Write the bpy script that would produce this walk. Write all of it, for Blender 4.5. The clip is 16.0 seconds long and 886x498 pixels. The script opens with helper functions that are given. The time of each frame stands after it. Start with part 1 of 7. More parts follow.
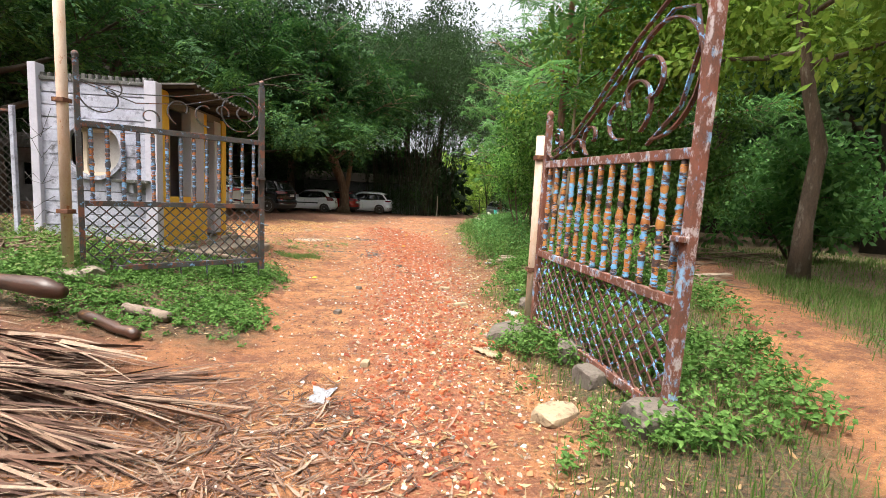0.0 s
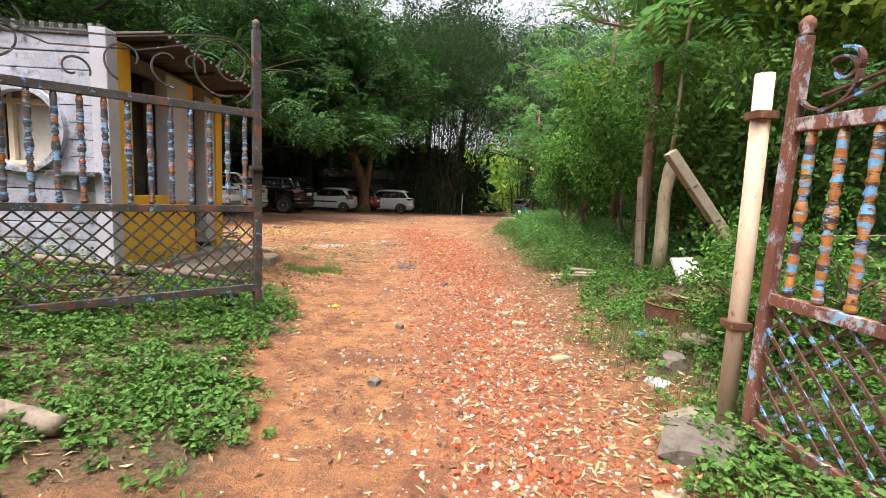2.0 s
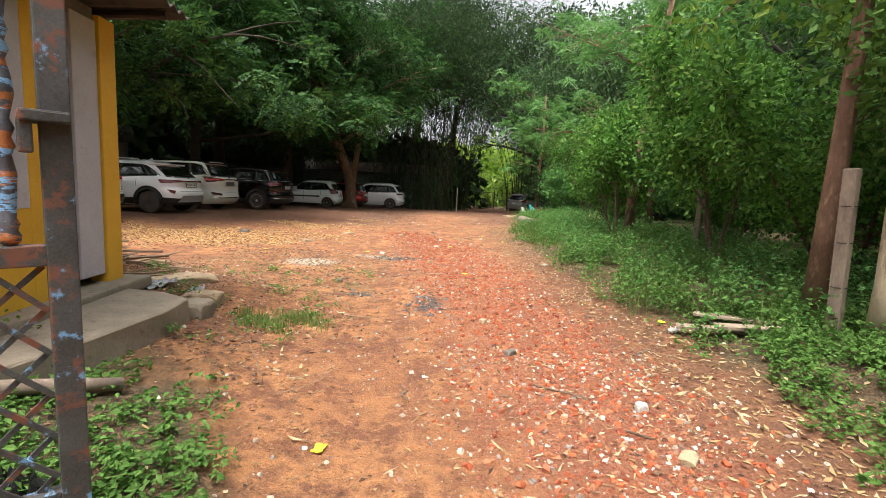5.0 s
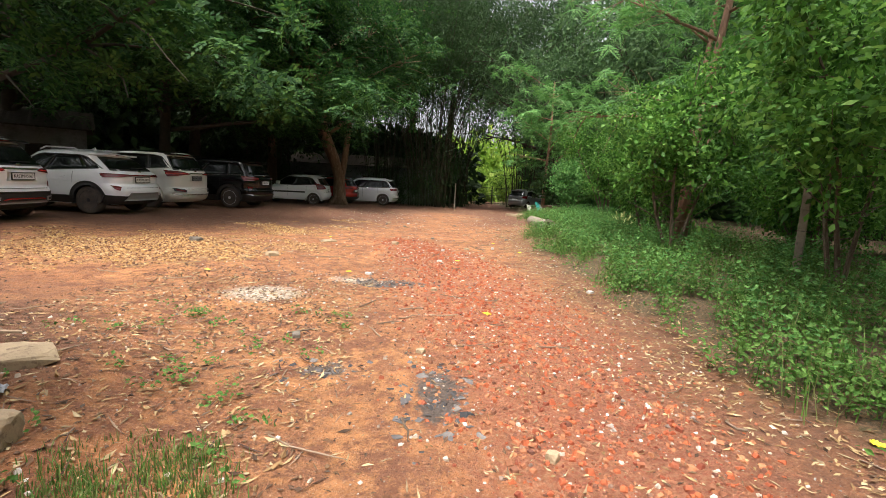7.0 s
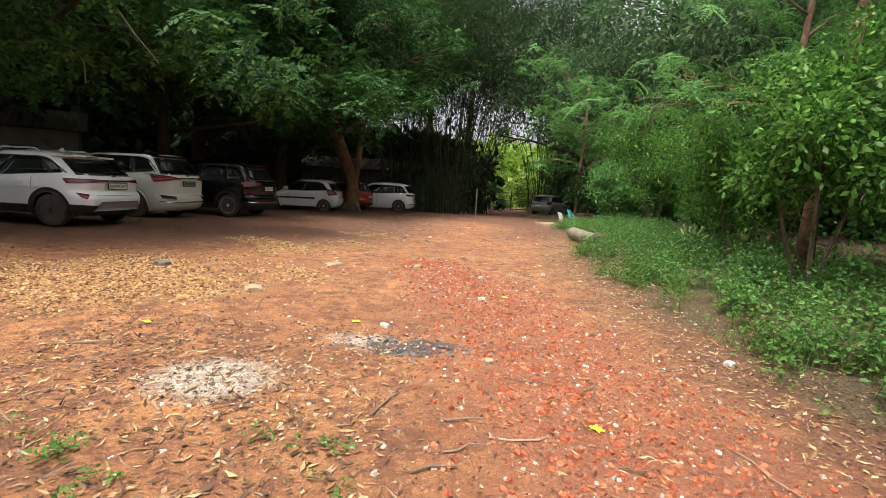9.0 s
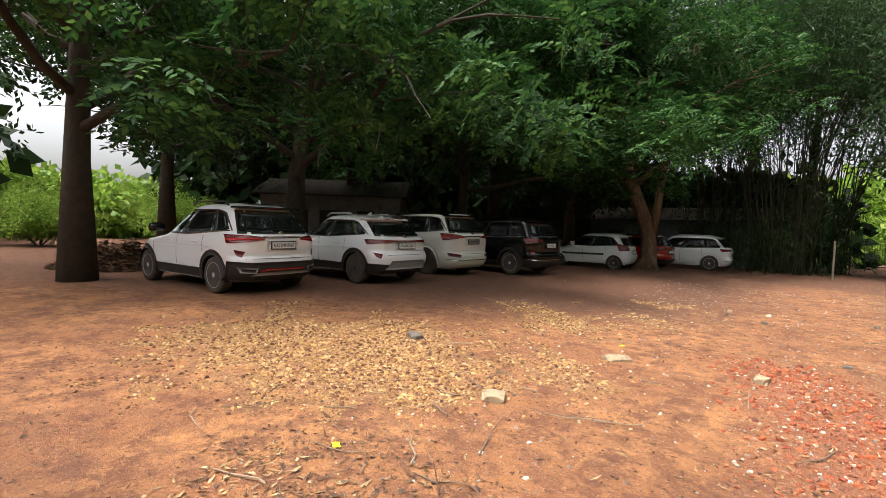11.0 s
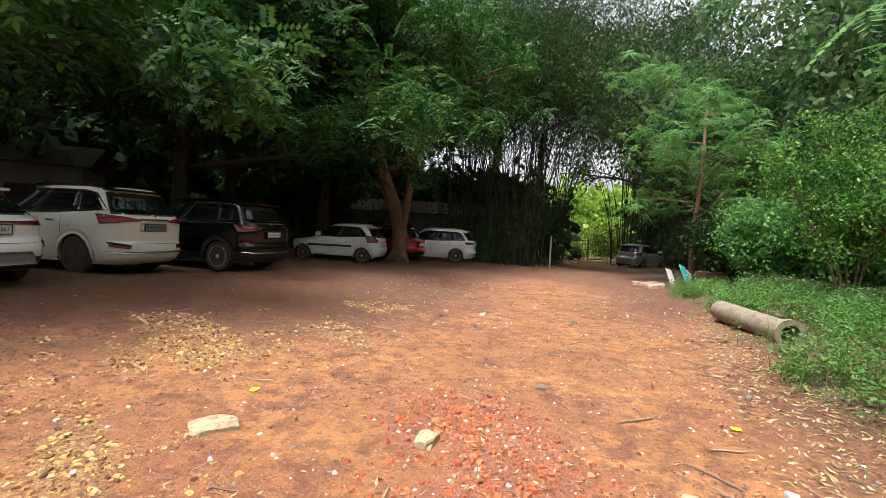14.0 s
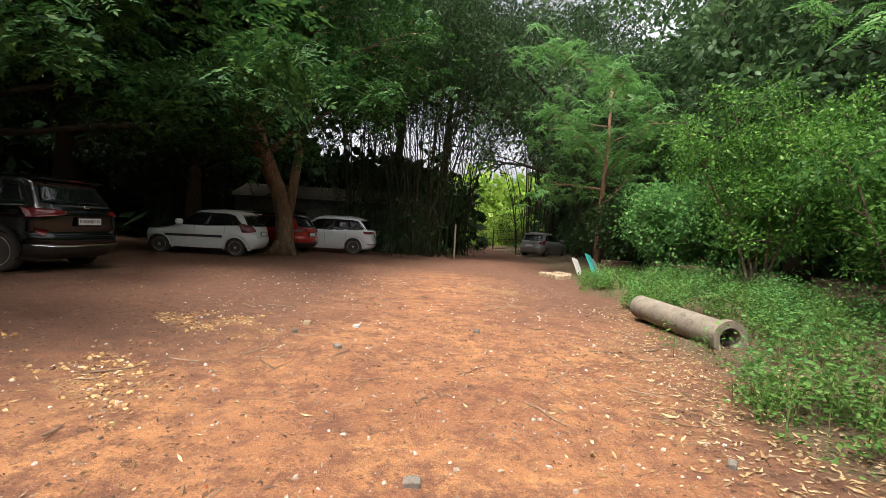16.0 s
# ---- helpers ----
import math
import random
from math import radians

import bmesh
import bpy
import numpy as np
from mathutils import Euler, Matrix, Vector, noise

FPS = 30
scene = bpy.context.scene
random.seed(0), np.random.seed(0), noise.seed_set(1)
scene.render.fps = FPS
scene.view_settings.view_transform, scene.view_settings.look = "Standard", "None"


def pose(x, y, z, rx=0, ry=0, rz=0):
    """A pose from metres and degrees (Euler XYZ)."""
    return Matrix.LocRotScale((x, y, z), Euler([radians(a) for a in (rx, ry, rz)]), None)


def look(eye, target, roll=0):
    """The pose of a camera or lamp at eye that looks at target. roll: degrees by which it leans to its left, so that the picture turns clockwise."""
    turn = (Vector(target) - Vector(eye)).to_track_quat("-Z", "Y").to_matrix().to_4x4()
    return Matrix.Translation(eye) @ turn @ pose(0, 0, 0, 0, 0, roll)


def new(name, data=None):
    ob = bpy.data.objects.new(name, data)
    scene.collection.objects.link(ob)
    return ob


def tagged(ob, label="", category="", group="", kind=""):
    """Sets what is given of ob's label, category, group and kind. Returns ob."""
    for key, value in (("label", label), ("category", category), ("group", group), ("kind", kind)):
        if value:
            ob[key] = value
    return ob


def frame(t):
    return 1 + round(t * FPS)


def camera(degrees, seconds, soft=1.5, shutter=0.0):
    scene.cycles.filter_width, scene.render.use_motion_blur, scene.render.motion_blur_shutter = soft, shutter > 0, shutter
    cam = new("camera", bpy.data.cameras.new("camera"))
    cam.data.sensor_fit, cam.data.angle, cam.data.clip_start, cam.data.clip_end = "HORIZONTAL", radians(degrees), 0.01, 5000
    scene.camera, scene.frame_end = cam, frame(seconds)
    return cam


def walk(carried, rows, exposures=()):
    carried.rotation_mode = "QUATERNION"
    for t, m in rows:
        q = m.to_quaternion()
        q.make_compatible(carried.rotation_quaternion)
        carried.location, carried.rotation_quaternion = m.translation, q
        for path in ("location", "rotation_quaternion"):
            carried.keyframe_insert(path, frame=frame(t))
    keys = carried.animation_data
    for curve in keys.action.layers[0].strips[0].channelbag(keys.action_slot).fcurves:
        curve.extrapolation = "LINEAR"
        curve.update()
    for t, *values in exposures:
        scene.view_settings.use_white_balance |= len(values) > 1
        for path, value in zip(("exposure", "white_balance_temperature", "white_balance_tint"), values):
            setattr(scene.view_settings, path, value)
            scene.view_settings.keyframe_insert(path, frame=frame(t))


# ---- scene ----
cam = camera(87.02, 16.0, soft=0.7)
PATH = [
    (0.0, (0.000, 0.000, 1.305), (0.000, 1.987, 1.081), 2.92),
    (0.5, (-0.076, 0.547, 1.288), (-0.089, 2.533, 1.056), 2.97),
    (1.0, (-0.254, 1.039, 1.294), (-0.289, 3.025, 1.057), 3.06),
    (1.5, (-0.406, 1.533, 1.269), (-0.467, 3.518, 1.033), 2.89),
    (2.0, (-0.581, 2.008, 1.261), (-0.655, 3.993, 1.024), 2.53),
    (2.5, (-0.729, 2.438, 1.282), (-0.803, 4.424, 1.056), 2.55),
    (3.0, (-0.882, 2.947, 1.274), (-0.941, 4.934, 1.051), 2.67),
    (3.5, (-1.089, 3.353, 1.260), (-1.136, 5.341, 1.040), 2.77),
    (3.7, (-1.146, 3.509, 1.275), (-1.193, 5.496, 1.053), 2.79),
    (5.8, (-1.426, 5.664, 1.284), (-1.408, 7.646, 1.010), 3.04),
    (6.0, (-1.449, 5.880, 1.270), (-1.435, 7.861, 1.001), 3.10),
    (6.5, (-1.501, 6.456, 1.292), (-1.489, 8.437, 1.021), 3.15),
    (7.0, (-1.555, 7.073, 1.329), (-1.531, 9.053, 1.046), 3.14),
    (7.5, (-1.626, 7.599, 1.318), (-1.599, 9.578, 1.024), 3.10),
    (8.0, (-1.692, 8.140, 1.276), (-1.664, 10.119, 0.991), 3.30),
    (8.5, (-1.804, 8.699, 1.306), (-1.769, 10.679, 1.027), 3.35),
    (9.0, (-1.912, 9.212, 1.357), (-1.948, 11.193, 1.089), 3.14),
    (9.5, (-2.002, 9.794, 1.349), (-2.325, 11.752, 1.101), 2.28),
    (10.0, (-2.259, 10.259, 1.407), (-3.006, 12.104, 1.214), 1.28),
    (10.2, (-2.341, 10.446, 1.444), (-3.263, 12.212, 1.270), 0.96),
    (12.3, (-2.307, 12.431, 1.428), (-3.559, 13.990, 1.376), 2.29),
    (12.5, (-2.268, 12.615, 1.418), (-3.408, 14.257, 1.352), 2.42),
    (13.0, (-2.213, 13.055, 1.381), (-3.045, 14.871, 1.298), 2.83),
    (13.5, (-2.004, 13.477, 1.333), (-2.505, 15.412, 1.245), 3.45),
    (14.0, (-1.922, 13.917, 1.351), (-2.258, 15.887, 1.263), 3.41),
    (14.5, (-1.946, 14.349, 1.307), (-2.124, 16.339, 1.219), 3.34),
    (15.0, (-1.820, 14.819, 1.253), (-1.875, 16.816, 1.162), 4.06),
    (15.5, (-1.703, 15.356, 1.268), (-1.676, 17.353, 1.162), 3.68),
    (16.0, (-1.657, 15.833, 1.283), (-1.606, 17.829, 1.176), 3.38),
]
walk(cam, [(t, look(e, g, r)) for t, e, g, r in PATH], [(0.0, 1.52), (3.5, 1.42), (7.0, 1.4), (8.4, 1.52), (9.4, 1.12), (12.3, 1.55), (14.0, 1.48), (16.0, 1.42)])

# ---- world, sun, exposure ----
world = bpy.data.worlds.new("world")
scene.world = world
world.use_nodes = True
wn = world.node_tree.nodes
sky = wn.new("ShaderNodeTexSky")
sky.sky_type = 'NISHITA'
sky.sun_disc = False
sky.sun_elevation = radians(69)
sky.sun_rotation = radians(210)
sky.air_density = 1.0
sky.dust_density = 7.0
sky.ozone_density = 0.6
haze = wn.new("ShaderNodeHueSaturation")
haze.inputs["Saturation"].default_value = 0.22
world.node_tree.links.new(sky.outputs[0], haze.inputs["Color"])
world.node_tree.links.new(haze.outputs[0], wn["Background"].inputs[0])
wn["Background"].inputs[1].default_value = 0.15
sun = new("sun", bpy.data.lights.new("sun", 'SUN'))
sun.data.energy, sun.data.angle, sun.data.color = 1.6, radians(20), (1.0, 0.94, 0.85)
sun.matrix_world = look((-4, -3, 21), (0, 4, 0))


# ---- materials ----
def nodes_of(name):
    m = bpy.data.materials.new(name)
    m.use_nodes = True
    t = m.node_tree
    return m, t, t.nodes["Principled BSDF"]


def add(t, kind, **kw):
    n = t.nodes.new(kind)
    for k, v in kw.items():
        n.inputs[k].default_value = v
    return n


def mat(name, c1, c2=None, c3=None, scale=4.0, fine=60.0, rough=0.8, metal=0.0, bump=0.3, depth=0.01, patch=0.6, sharp=0.12, stretch=(1, 1, 1), coat=0.0, c4=None, patch4=0.6, own=False):
    """Two-scale surface: c1 and c2 mix in grain, c3 comes in patches of wear."""
    m, t, b = nodes_of(name)
    L = t.links.new
    co = t.nodes.new("ShaderNodeTexCoord")
    mp = add(t, "ShaderNodeMapping", Scale=stretch)
    L(co.outputs["Object"], mp.inputs[0])
    if own:
        info = t.nodes.new("ShaderNodeObjectInfo")
        far = t.nodes.new("ShaderNodeMath")
        far.operation = 'MULTIPLY'
        far.inputs[1].default_value = 60.0
        L(info.outputs["Random"], far.inputs[0])
        L(far.outputs[0], mp.inputs["Location"])
    big = add(t, "ShaderNodeTexNoise", Scale=scale, Detail=5.0, Roughness=0.65)
    small = add(t, "ShaderNodeTexNoise", Scale=fine, Detail=4.0, Roughness=0.7)
    L(mp.outputs[0], big.inputs["Vector"])
    L(mp.outputs[0], small.inputs["Vector"])
    mix = t.nodes.new("ShaderNodeMix")
    mix.data_type = 'RGBA'
    mix.inputs[6].default_value = (*c1, 1)
    mix.inputs[7].default_value = (*(c2 or [v * 0.7 for v in c1]), 1)
    avg = t.nodes.new("ShaderNodeMath")
    avg.operation = 'MULTIPLY_ADD'
    L(small.outputs[0], avg.inputs[0])
    avg.inputs[1].default_value = 0.6
    avg.inputs[2].default_value = -0.3
    su = t.nodes.new("ShaderNodeMath")
    L(avg.outputs[0], su.inputs[0])
    L(big.outputs[0], su.inputs[1])
    rg = add(t, "ShaderNodeMapRange")
    rg.inputs[1].default_value, rg.inputs[2].default_value = 0.3, 0.7
    L(su.outputs[0], rg.inputs[0])
    L(rg.outputs[0], mix.inputs[0])
    out = mix.outputs[2]
    if c3:
        pn = add(t, "ShaderNodeTexNoise", Scale=scale * 2.3, Detail=8.0, Roughness=0.7)
        L(mp.outputs[0], pn.inputs["Vector"])
        pr = add(t, "ShaderNodeMapRange")
        pr.inputs[1].default_value, pr.inputs[2].default_value = patch - sharp / 2, patch + sharp / 2
        L(pn.outputs[0], pr.inputs[0])
        m2 = t.nodes.new("ShaderNodeMix")
        m2.data_type = 'RGBA'
        L(pr.outputs[0], m2.inputs[0])
        L(out, m2.inputs[6])
        m2.inputs[7].default_value = (*c3, 1)
        out = m2.outputs[2]
    if c4:
        qn = add(t, "ShaderNodeTexNoise", Scale=scale * 1.7, Detail=6.0, Roughness=0.7)
        qn.noise_dimensions = '4D'
        qn.inputs["W"].default_value = 7.3
        L(mp.outputs[0], qn.inputs["Vector"])
        qr = add(t, "ShaderNodeMapRange")
        qr.inputs[1].default_value, qr.inputs[2].default_value = patch4 - sharp / 2, patch4 + sharp / 2
        L(qn.outputs[0], qr.inputs[0])
        m3 = t.nodes.new("ShaderNodeMix")
        m3.data_type = 'RGBA'
        L(qr.outputs[0], m3.inputs[0])
        L(out, m3.inputs[6])
        m3.inputs[7].default_value = (*c4, 1)
        out = m3.outputs[2]
    L(out, b.inputs["Base Color"])
    b.inputs["Roughness"].default_value = rough
    b.inputs["Metallic"].default_value = metal
    b.inputs["Coat Weight"].default_value = coat
    if bump:
        bp = add(t, "ShaderNodeBump", Strength=bump, Distance=depth)
        L(su.outputs[0], bp.inputs["Height"])
        L(bp.outputs[0], b.inputs["Normal"])
    return m


def islands(name, colors, rough=0.7, trans=0.0, fine=40.0, bump=0.2):
    """Colour picked piece by piece from a ramp, with fine grain."""
    m, t, b = nodes_of(name)
    L = t.links.new
    g = t.nodes.new("ShaderNodeNewGeometry")
    ramp = t.nodes.new("ShaderNodeValToRGB")
    ramp.color_ramp.elements[0].color = (*colors[0], 1)
    ramp.color_ramp.elements[1].color = (*colors[-1], 1)
    for i, c in enumerate(colors[1:-1], 1):
        e = ramp.color_ramp.elements.new(i / (len(colors) - 1))
        e.color = (*c, 1)
    L(g.outputs["Random Per Island"], ramp.inputs[0])
    co = t.nodes.new("ShaderNodeTexCoord")
    nz = add(t, "ShaderNodeTexNoise", Scale=fine, Detail=3.0)
    L(co.outputs["Object"], nz.inputs["Vector"])
    hv = add(t, "ShaderNodeHueSaturation", Saturation=1.0)
    mr = add(t, "ShaderNodeMapRange")
    mr.inputs[3].default_value, mr.inputs[4].default_value = 0.6, 1.4
    L(nz.outputs[0], mr.inputs[0])
    L(mr.outputs[0], hv.inputs["Value"])
    L(ramp.outputs[0], hv.inputs["Color"])
    L(hv.outputs[0], b.inputs["Base Color"])
    b.inputs["Roughness"].default_value = rough
    b.inputs["Specular IOR Level"].default_value = 0.18
    if trans:
        tr = t.nodes.new("ShaderNodeBsdfTranslucent")
        L(hv.outputs[0], tr.inputs[0])
        mx = t.nodes.new("ShaderNodeMixShader")
        mx.inputs[0].default_value = trans
        L(b.outputs[0], mx.inputs[1])
        L(tr.outputs[0], mx.inputs[2])
        L(mx.outputs[0], t.nodes["Material Output"].inputs[0])
    if bump:
        bp = add(t, "ShaderNodeBump", Strength=bump, Distance=0.01)
        L(nz.outputs[0], bp.inputs["Height"])
        L(bp.outputs[0], b.inputs["Normal"])
    return m


def plain(name, c, rough=0.5, metal=0.0, coat=0.0):
    m, t, b = nodes_of(name)
    b.inputs["Base Color"].default_value = (*c, 1)
    b.inputs["Roughness"].default_value = rough
    b.inputs["Metallic"].default_value = metal
    b.inputs["Coat Weight"].default_value = coat
    return m


LEAF = {
    # shade: canopy shadow worked into the tone; wood: copy lightened for the brighter side
    "shade": islands("leaf_shaded", [(0.012, 0.028, 0.009), (0.018, 0.042, 0.012), (0.03, 0.06, 0.018)], 0.5, 0.2),
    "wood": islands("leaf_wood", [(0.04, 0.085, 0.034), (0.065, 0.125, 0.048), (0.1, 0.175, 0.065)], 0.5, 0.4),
    "gulmohar": islands("leaf_pinnate", [(0.015, 0.05, 0.014), (0.026, 0.078, 0.021), (0.042, 0.112, 0.026), (0.085, 0.165, 0.036)], 0.62, 0.3),
    "citrus": islands("leaf_citrus", [(0.03, 0.085, 0.016), (0.065, 0.17, 0.028), (0.11, 0.26, 0.045), (0.2, 0.36, 0.075)], 0.45, 0.45),
    "weed": islands("leaf_weed", [(0.055, 0.125, 0.025), (0.085, 0.18, 0.035), (0.13, 0.235, 0.055)], 0.6, 0.3),
    "grass": islands("grass_blade", [(0.06, 0.12, 0.022), (0.09, 0.175, 0.032), (0.135, 0.21, 0.05), (0.2, 0.2, 0.085)], 0.6, 0.3),
    # bamboo: darkened like the shade leaves, with the clumps' shadow in the tone
    "bamboo": islands("leaf_bamboo_shaded", [(0.018, 0.042, 0.012), (0.027, 0.060, 0.015), (0.042, 0.084, 0.024)], 0.5, 0.3),
    "neem": islands("leaf_neem", [(0.06, 0.16, 0.045), (0.1, 0.24, 0.065), (0.16, 0.32, 0.085)], 0.5, 0.45),
    # light: yellow-green leaf, its pale tones carrying the sunlight of open ground
    "light": islands("leaf_sunlit", [(0.12, 0.22, 0.03), (0.2, 0.33, 0.045), (0.3, 0.4, 0.08)], 0.5, 0.4),
}
BARK_WARM = mat("bark_warm", (0.26, 0.16, 0.1), (0.13, 0.075, 0.045), (0.34, 0.25, 0.17), scale=6, fine=70, rough=0.95, bump=0.9, depth=0.03, stretch=(1, 1, 0.3), patch=0.6)
BARK = mat("bark", (0.16, 0.11, 0.075), (0.07, 0.05, 0.035), (0.26, 0.22, 0.17), scale=6, fine=70, rough=0.95, bump=0.9, depth=0.03, stretch=(1, 1, 0.3), patch=0.62)
BARK_RED = mat("bark_red", (0.24, 0.13, 0.085), (0.12, 0.07, 0.045), (0.32, 0.2, 0.13), scale=8, fine=90, rough=0.9, bump=0.7, depth=0.02, stretch=(1, 1, 0.35))
BARK_PALE = mat("bark_pale", (0.42, 0.34, 0.24), (0.26, 0.2, 0.13), (0.16, 0.12, 0.08), scale=7, fine=80, rough=0.9, bump=0.6, depth=0.02, stretch=(1, 1, 0.3))
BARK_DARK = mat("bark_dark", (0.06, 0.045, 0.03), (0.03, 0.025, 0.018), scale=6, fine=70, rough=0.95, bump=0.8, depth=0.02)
# Culm tones lowered to hold the shade that falls on the clumps
CULM = islands("bamboo_culm_shaded", [(0.02, 0.018, 0.011), (0.03, 0.026, 0.015), (0.045, 0.04, 0.022), (0.07, 0.055, 0.03)], 0.7)
PAINTED = mat("peeling_blue_paint", (0.13, 0.05, 0.03), (0.06, 0.03, 0.025), (0.16, 0.36, 0.62), scale=7, fine=120, rough=0.65, bump=0.6, depth=0.004, patch=0.56, sharp=0.03)
RUSTED = mat("rusty_paint", (0.22, 0.075, 0.045), (0.1, 0.045, 0.03), (0.44, 0.38, 0.38), scale=9, fine=130, rough=0.8, bump=0.7, depth=0.004, patch=0.575, sharp=0.09, c4=(0.22, 0.4, 0.6), patch4=0.6, stretch=(1, 1, 0.6))
GREYBAR = mat("weathered_grey_blue_paint", (0.085, 0.085, 0.085), (0.035, 0.03, 0.028), (0.17, 0.34, 0.56), scale=6, fine=130, rough=0.7, bump=0.7, depth=0.004, patch=0.61, sharp=0.06, c4=(0.17, 0.065, 0.04), patch4=0.56)
BALUSTER = mat("baluster_layers", (0.3, 0.08, 0.025), (0.44, 0.21, 0.04), (0.13, 0.35, 0.6), scale=5.5, fine=110, rough=0.6, bump=0.7, depth=0.004, patch=0.525, sharp=0.03, c4=(0.05, 0.03, 0.03), patch4=0.55, stretch=(0.6, 0.6, 2.2), own=True)
BALUSTER_DARK = mat("baluster_layers_dark", (0.05, 0.06, 0.085), (0.1, 0.085, 0.09), (0.2, 0.4, 0.66), scale=5.5, fine=110, rough=0.6, bump=0.7, depth=0.004, patch=0.54, sharp=0.02, c4=(0.4, 0.13, 0.035), patch4=0.55, stretch=(0.6, 0.6, 2.2), own=True)
CREAM = mat("flaking_cream_paint", (0.62, 0.5, 0.4), (0.52, 0.36, 0.25), (0.34, 0.13, 0.05), scale=9, fine=90, rough=0.75, bump=0.5, depth=0.004, patch=0.63, sharp=0.05, stretch=(1, 1, 0.4))
RUST = mat("rust", (0.16, 0.06, 0.03), (0.08, 0.035, 0.02), (0.26, 0.12, 0.05), scale=9, fine=110, rough=0.9, bump=0.6)
GREYWALL = mat("grey_limewash", (0.47, 0.48, 0.57), (0.3, 0.31, 0.37), (0.1, 0.1, 0.11), scale=3.4, fine=45, rough=0.9, bump=0.9, depth=0.02, patch=0.6, sharp=0.16)
MOSS = mat("mossy_mortar", (0.05, 0.05, 0.045), (0.12, 0.12, 0.11), (0.3, 0.3, 0.31), scale=9, fine=60, rough=0.95, bump=0.9)
YELLOW = mat("yellow_wall_paint", (0.72, 0.42, 0.035), (0.62, 0.34, 0.03), (0.42, 0.26, 0.06), scale=2.5, fine=50, rough=0.75, bump=0.25, patch=0.7, sharp=0.15)
LILAC = mat("pale_grey_wall_paint", (0.5, 0.49, 0.55), (0.4, 0.39, 0.45), (0.24, 0.23, 0.24), scale=2.5, fine=50, rough=0.8, bump=0.25, patch=0.7, sharp=0.2)
# Mottled dark grey for the inside walls, end wall and lintel
DARKWALL = mat("dark_inner_wall", (0.16, 0.15, 0.14), (0.1, 0.09, 0.085), (0.22, 0.2, 0.18), scale=2, fine=40, rough=0.9)
ROOFSHEET = mat("old_cement_sheet", (0.085, 0.073, 0.06), (0.05, 0.045, 0.038), (0.03, 0.03, 0.026), scale=4, fine=60, rough=0.95, bump=0.6)
CREAMWOOD = mat("cream_painted_wood", (0.68, 0.57, 0.44), (0.55, 0.43, 0.31), (0.4, 0.2, 0.1), scale=6, fine=70, rough=0.7, patch=0.66)
WHITEBOARD = mat("white_board", (0.5, 0.48, 0.45), (0.36, 0.33, 0.29), scale=3, fine=50, rough=0.7, bump=0.15)
WHITEMARBLE = mat("white_marble", (0.72, 0.7, 0.66), (0.6, 0.57, 0.52), (0.38, 0.33, 0.28), scale=5, fine=50, rough=0.5, bump=0.15, patch=0.66)
CONCRETE = mat("weathered_concrete", (0.272, 0.224, 0.168), (0.176, 0.144, 0.108), (0.080, 0.072, 0.056), scale=4, fine=55, rough=0.95, bump=0.6, patch=0.64, sharp=0.15)
PIPE = mat("concrete_pipe", (0.23, 0.19, 0.14), (0.15, 0.125, 0.095), (0.07, 0.06, 0.05), scale=5, fine=60, rough=0.95, bump=0.5, patch=0.62, sharp=0.2)
STONE = mat("stone", (0.16, 0.135, 0.11), (0.1, 0.08, 0.065), (0.065, 0.05, 0.042), scale=7, fine=60, rough=0.95, bump=0.7)
PALESTONE = mat("pale_stone", (0.36, 0.27, 0.17), (0.26, 0.19, 0.12), (0.13, 0.085, 0.055), scale=7, fine=60, rough=0.95, bump=0.5)
DARKBIT = islands("dark_litter", [(0.05, 0.03, 0.02), (0.1, 0.055, 0.035), (0.16, 0.09, 0.05), (0.07, 0.05, 0.04)], 0.9)
PAPER = mat("grey_plastic_sheet", (0.300, 0.300, 0.312), (0.216, 0.210, 0.222), scale=14, fine=60, rough=0.5, bump=0.6)
PALM = islands("dry_palm_leaf", [(0.06, 0.032, 0.024), (0.13, 0.07, 0.048), (0.2, 0.125, 0.085), (0.3, 0.215, 0.155), (0.05, 0.026, 0.02), (0.16, 0.085, 0.055)], 0.75, 0.0, 70.0, 0.4)
SPATHE = mat("palm_stalk_skin", (0.084, 0.038, 0.025), (0.035, 0.020, 0.014), (0.322, 0.140, 0.035), scale=5, fine=60, rough=0.4, bump=0.4, patch=0.64, stretch=(0.4, 1, 1))
WOODGREY = mat("grey_driftwood", (0.27, 0.21, 0.16), (0.14, 0.1, 0.08), scale=6, fine=70, rough=0.95, bump=0.8, stretch=(1, 1, 0.3))
PLANKM = mat("weathered_plank", (0.34, 0.27, 0.2), (0.24, 0.18, 0.13), (0.13, 0.09, 0.065), scale=5, fine=60, rough=0.9)
STICK = islands("dry_stick", [(0.12, 0.08, 0.055), (0.2, 0.14, 0.1), (0.3, 0.22, 0.15)], 0.9)
STRAW = islands("dry_litter", [(0.158, 0.086, 0.040), (0.259, 0.158, 0.072), (0.360, 0.245, 0.122), (0.432, 0.331, 0.194), (0.115, 0.058, 0.032)], 0.85)
PALESTRAW = islands("pale_dry_litter", [(0.3, 0.17, 0.08), (0.4, 0.27, 0.14), (0.5, 0.38, 0.24), (0.24, 0.13, 0.07)], 0.85)
BRICKBIT = islands("brick_crumb", [(0.3, 0.075, 0.035), (0.37, 0.105, 0.045), (0.2, 0.055, 0.032), (0.4, 0.17, 0.085), (0.12, 0.05, 0.035)], 0.95)
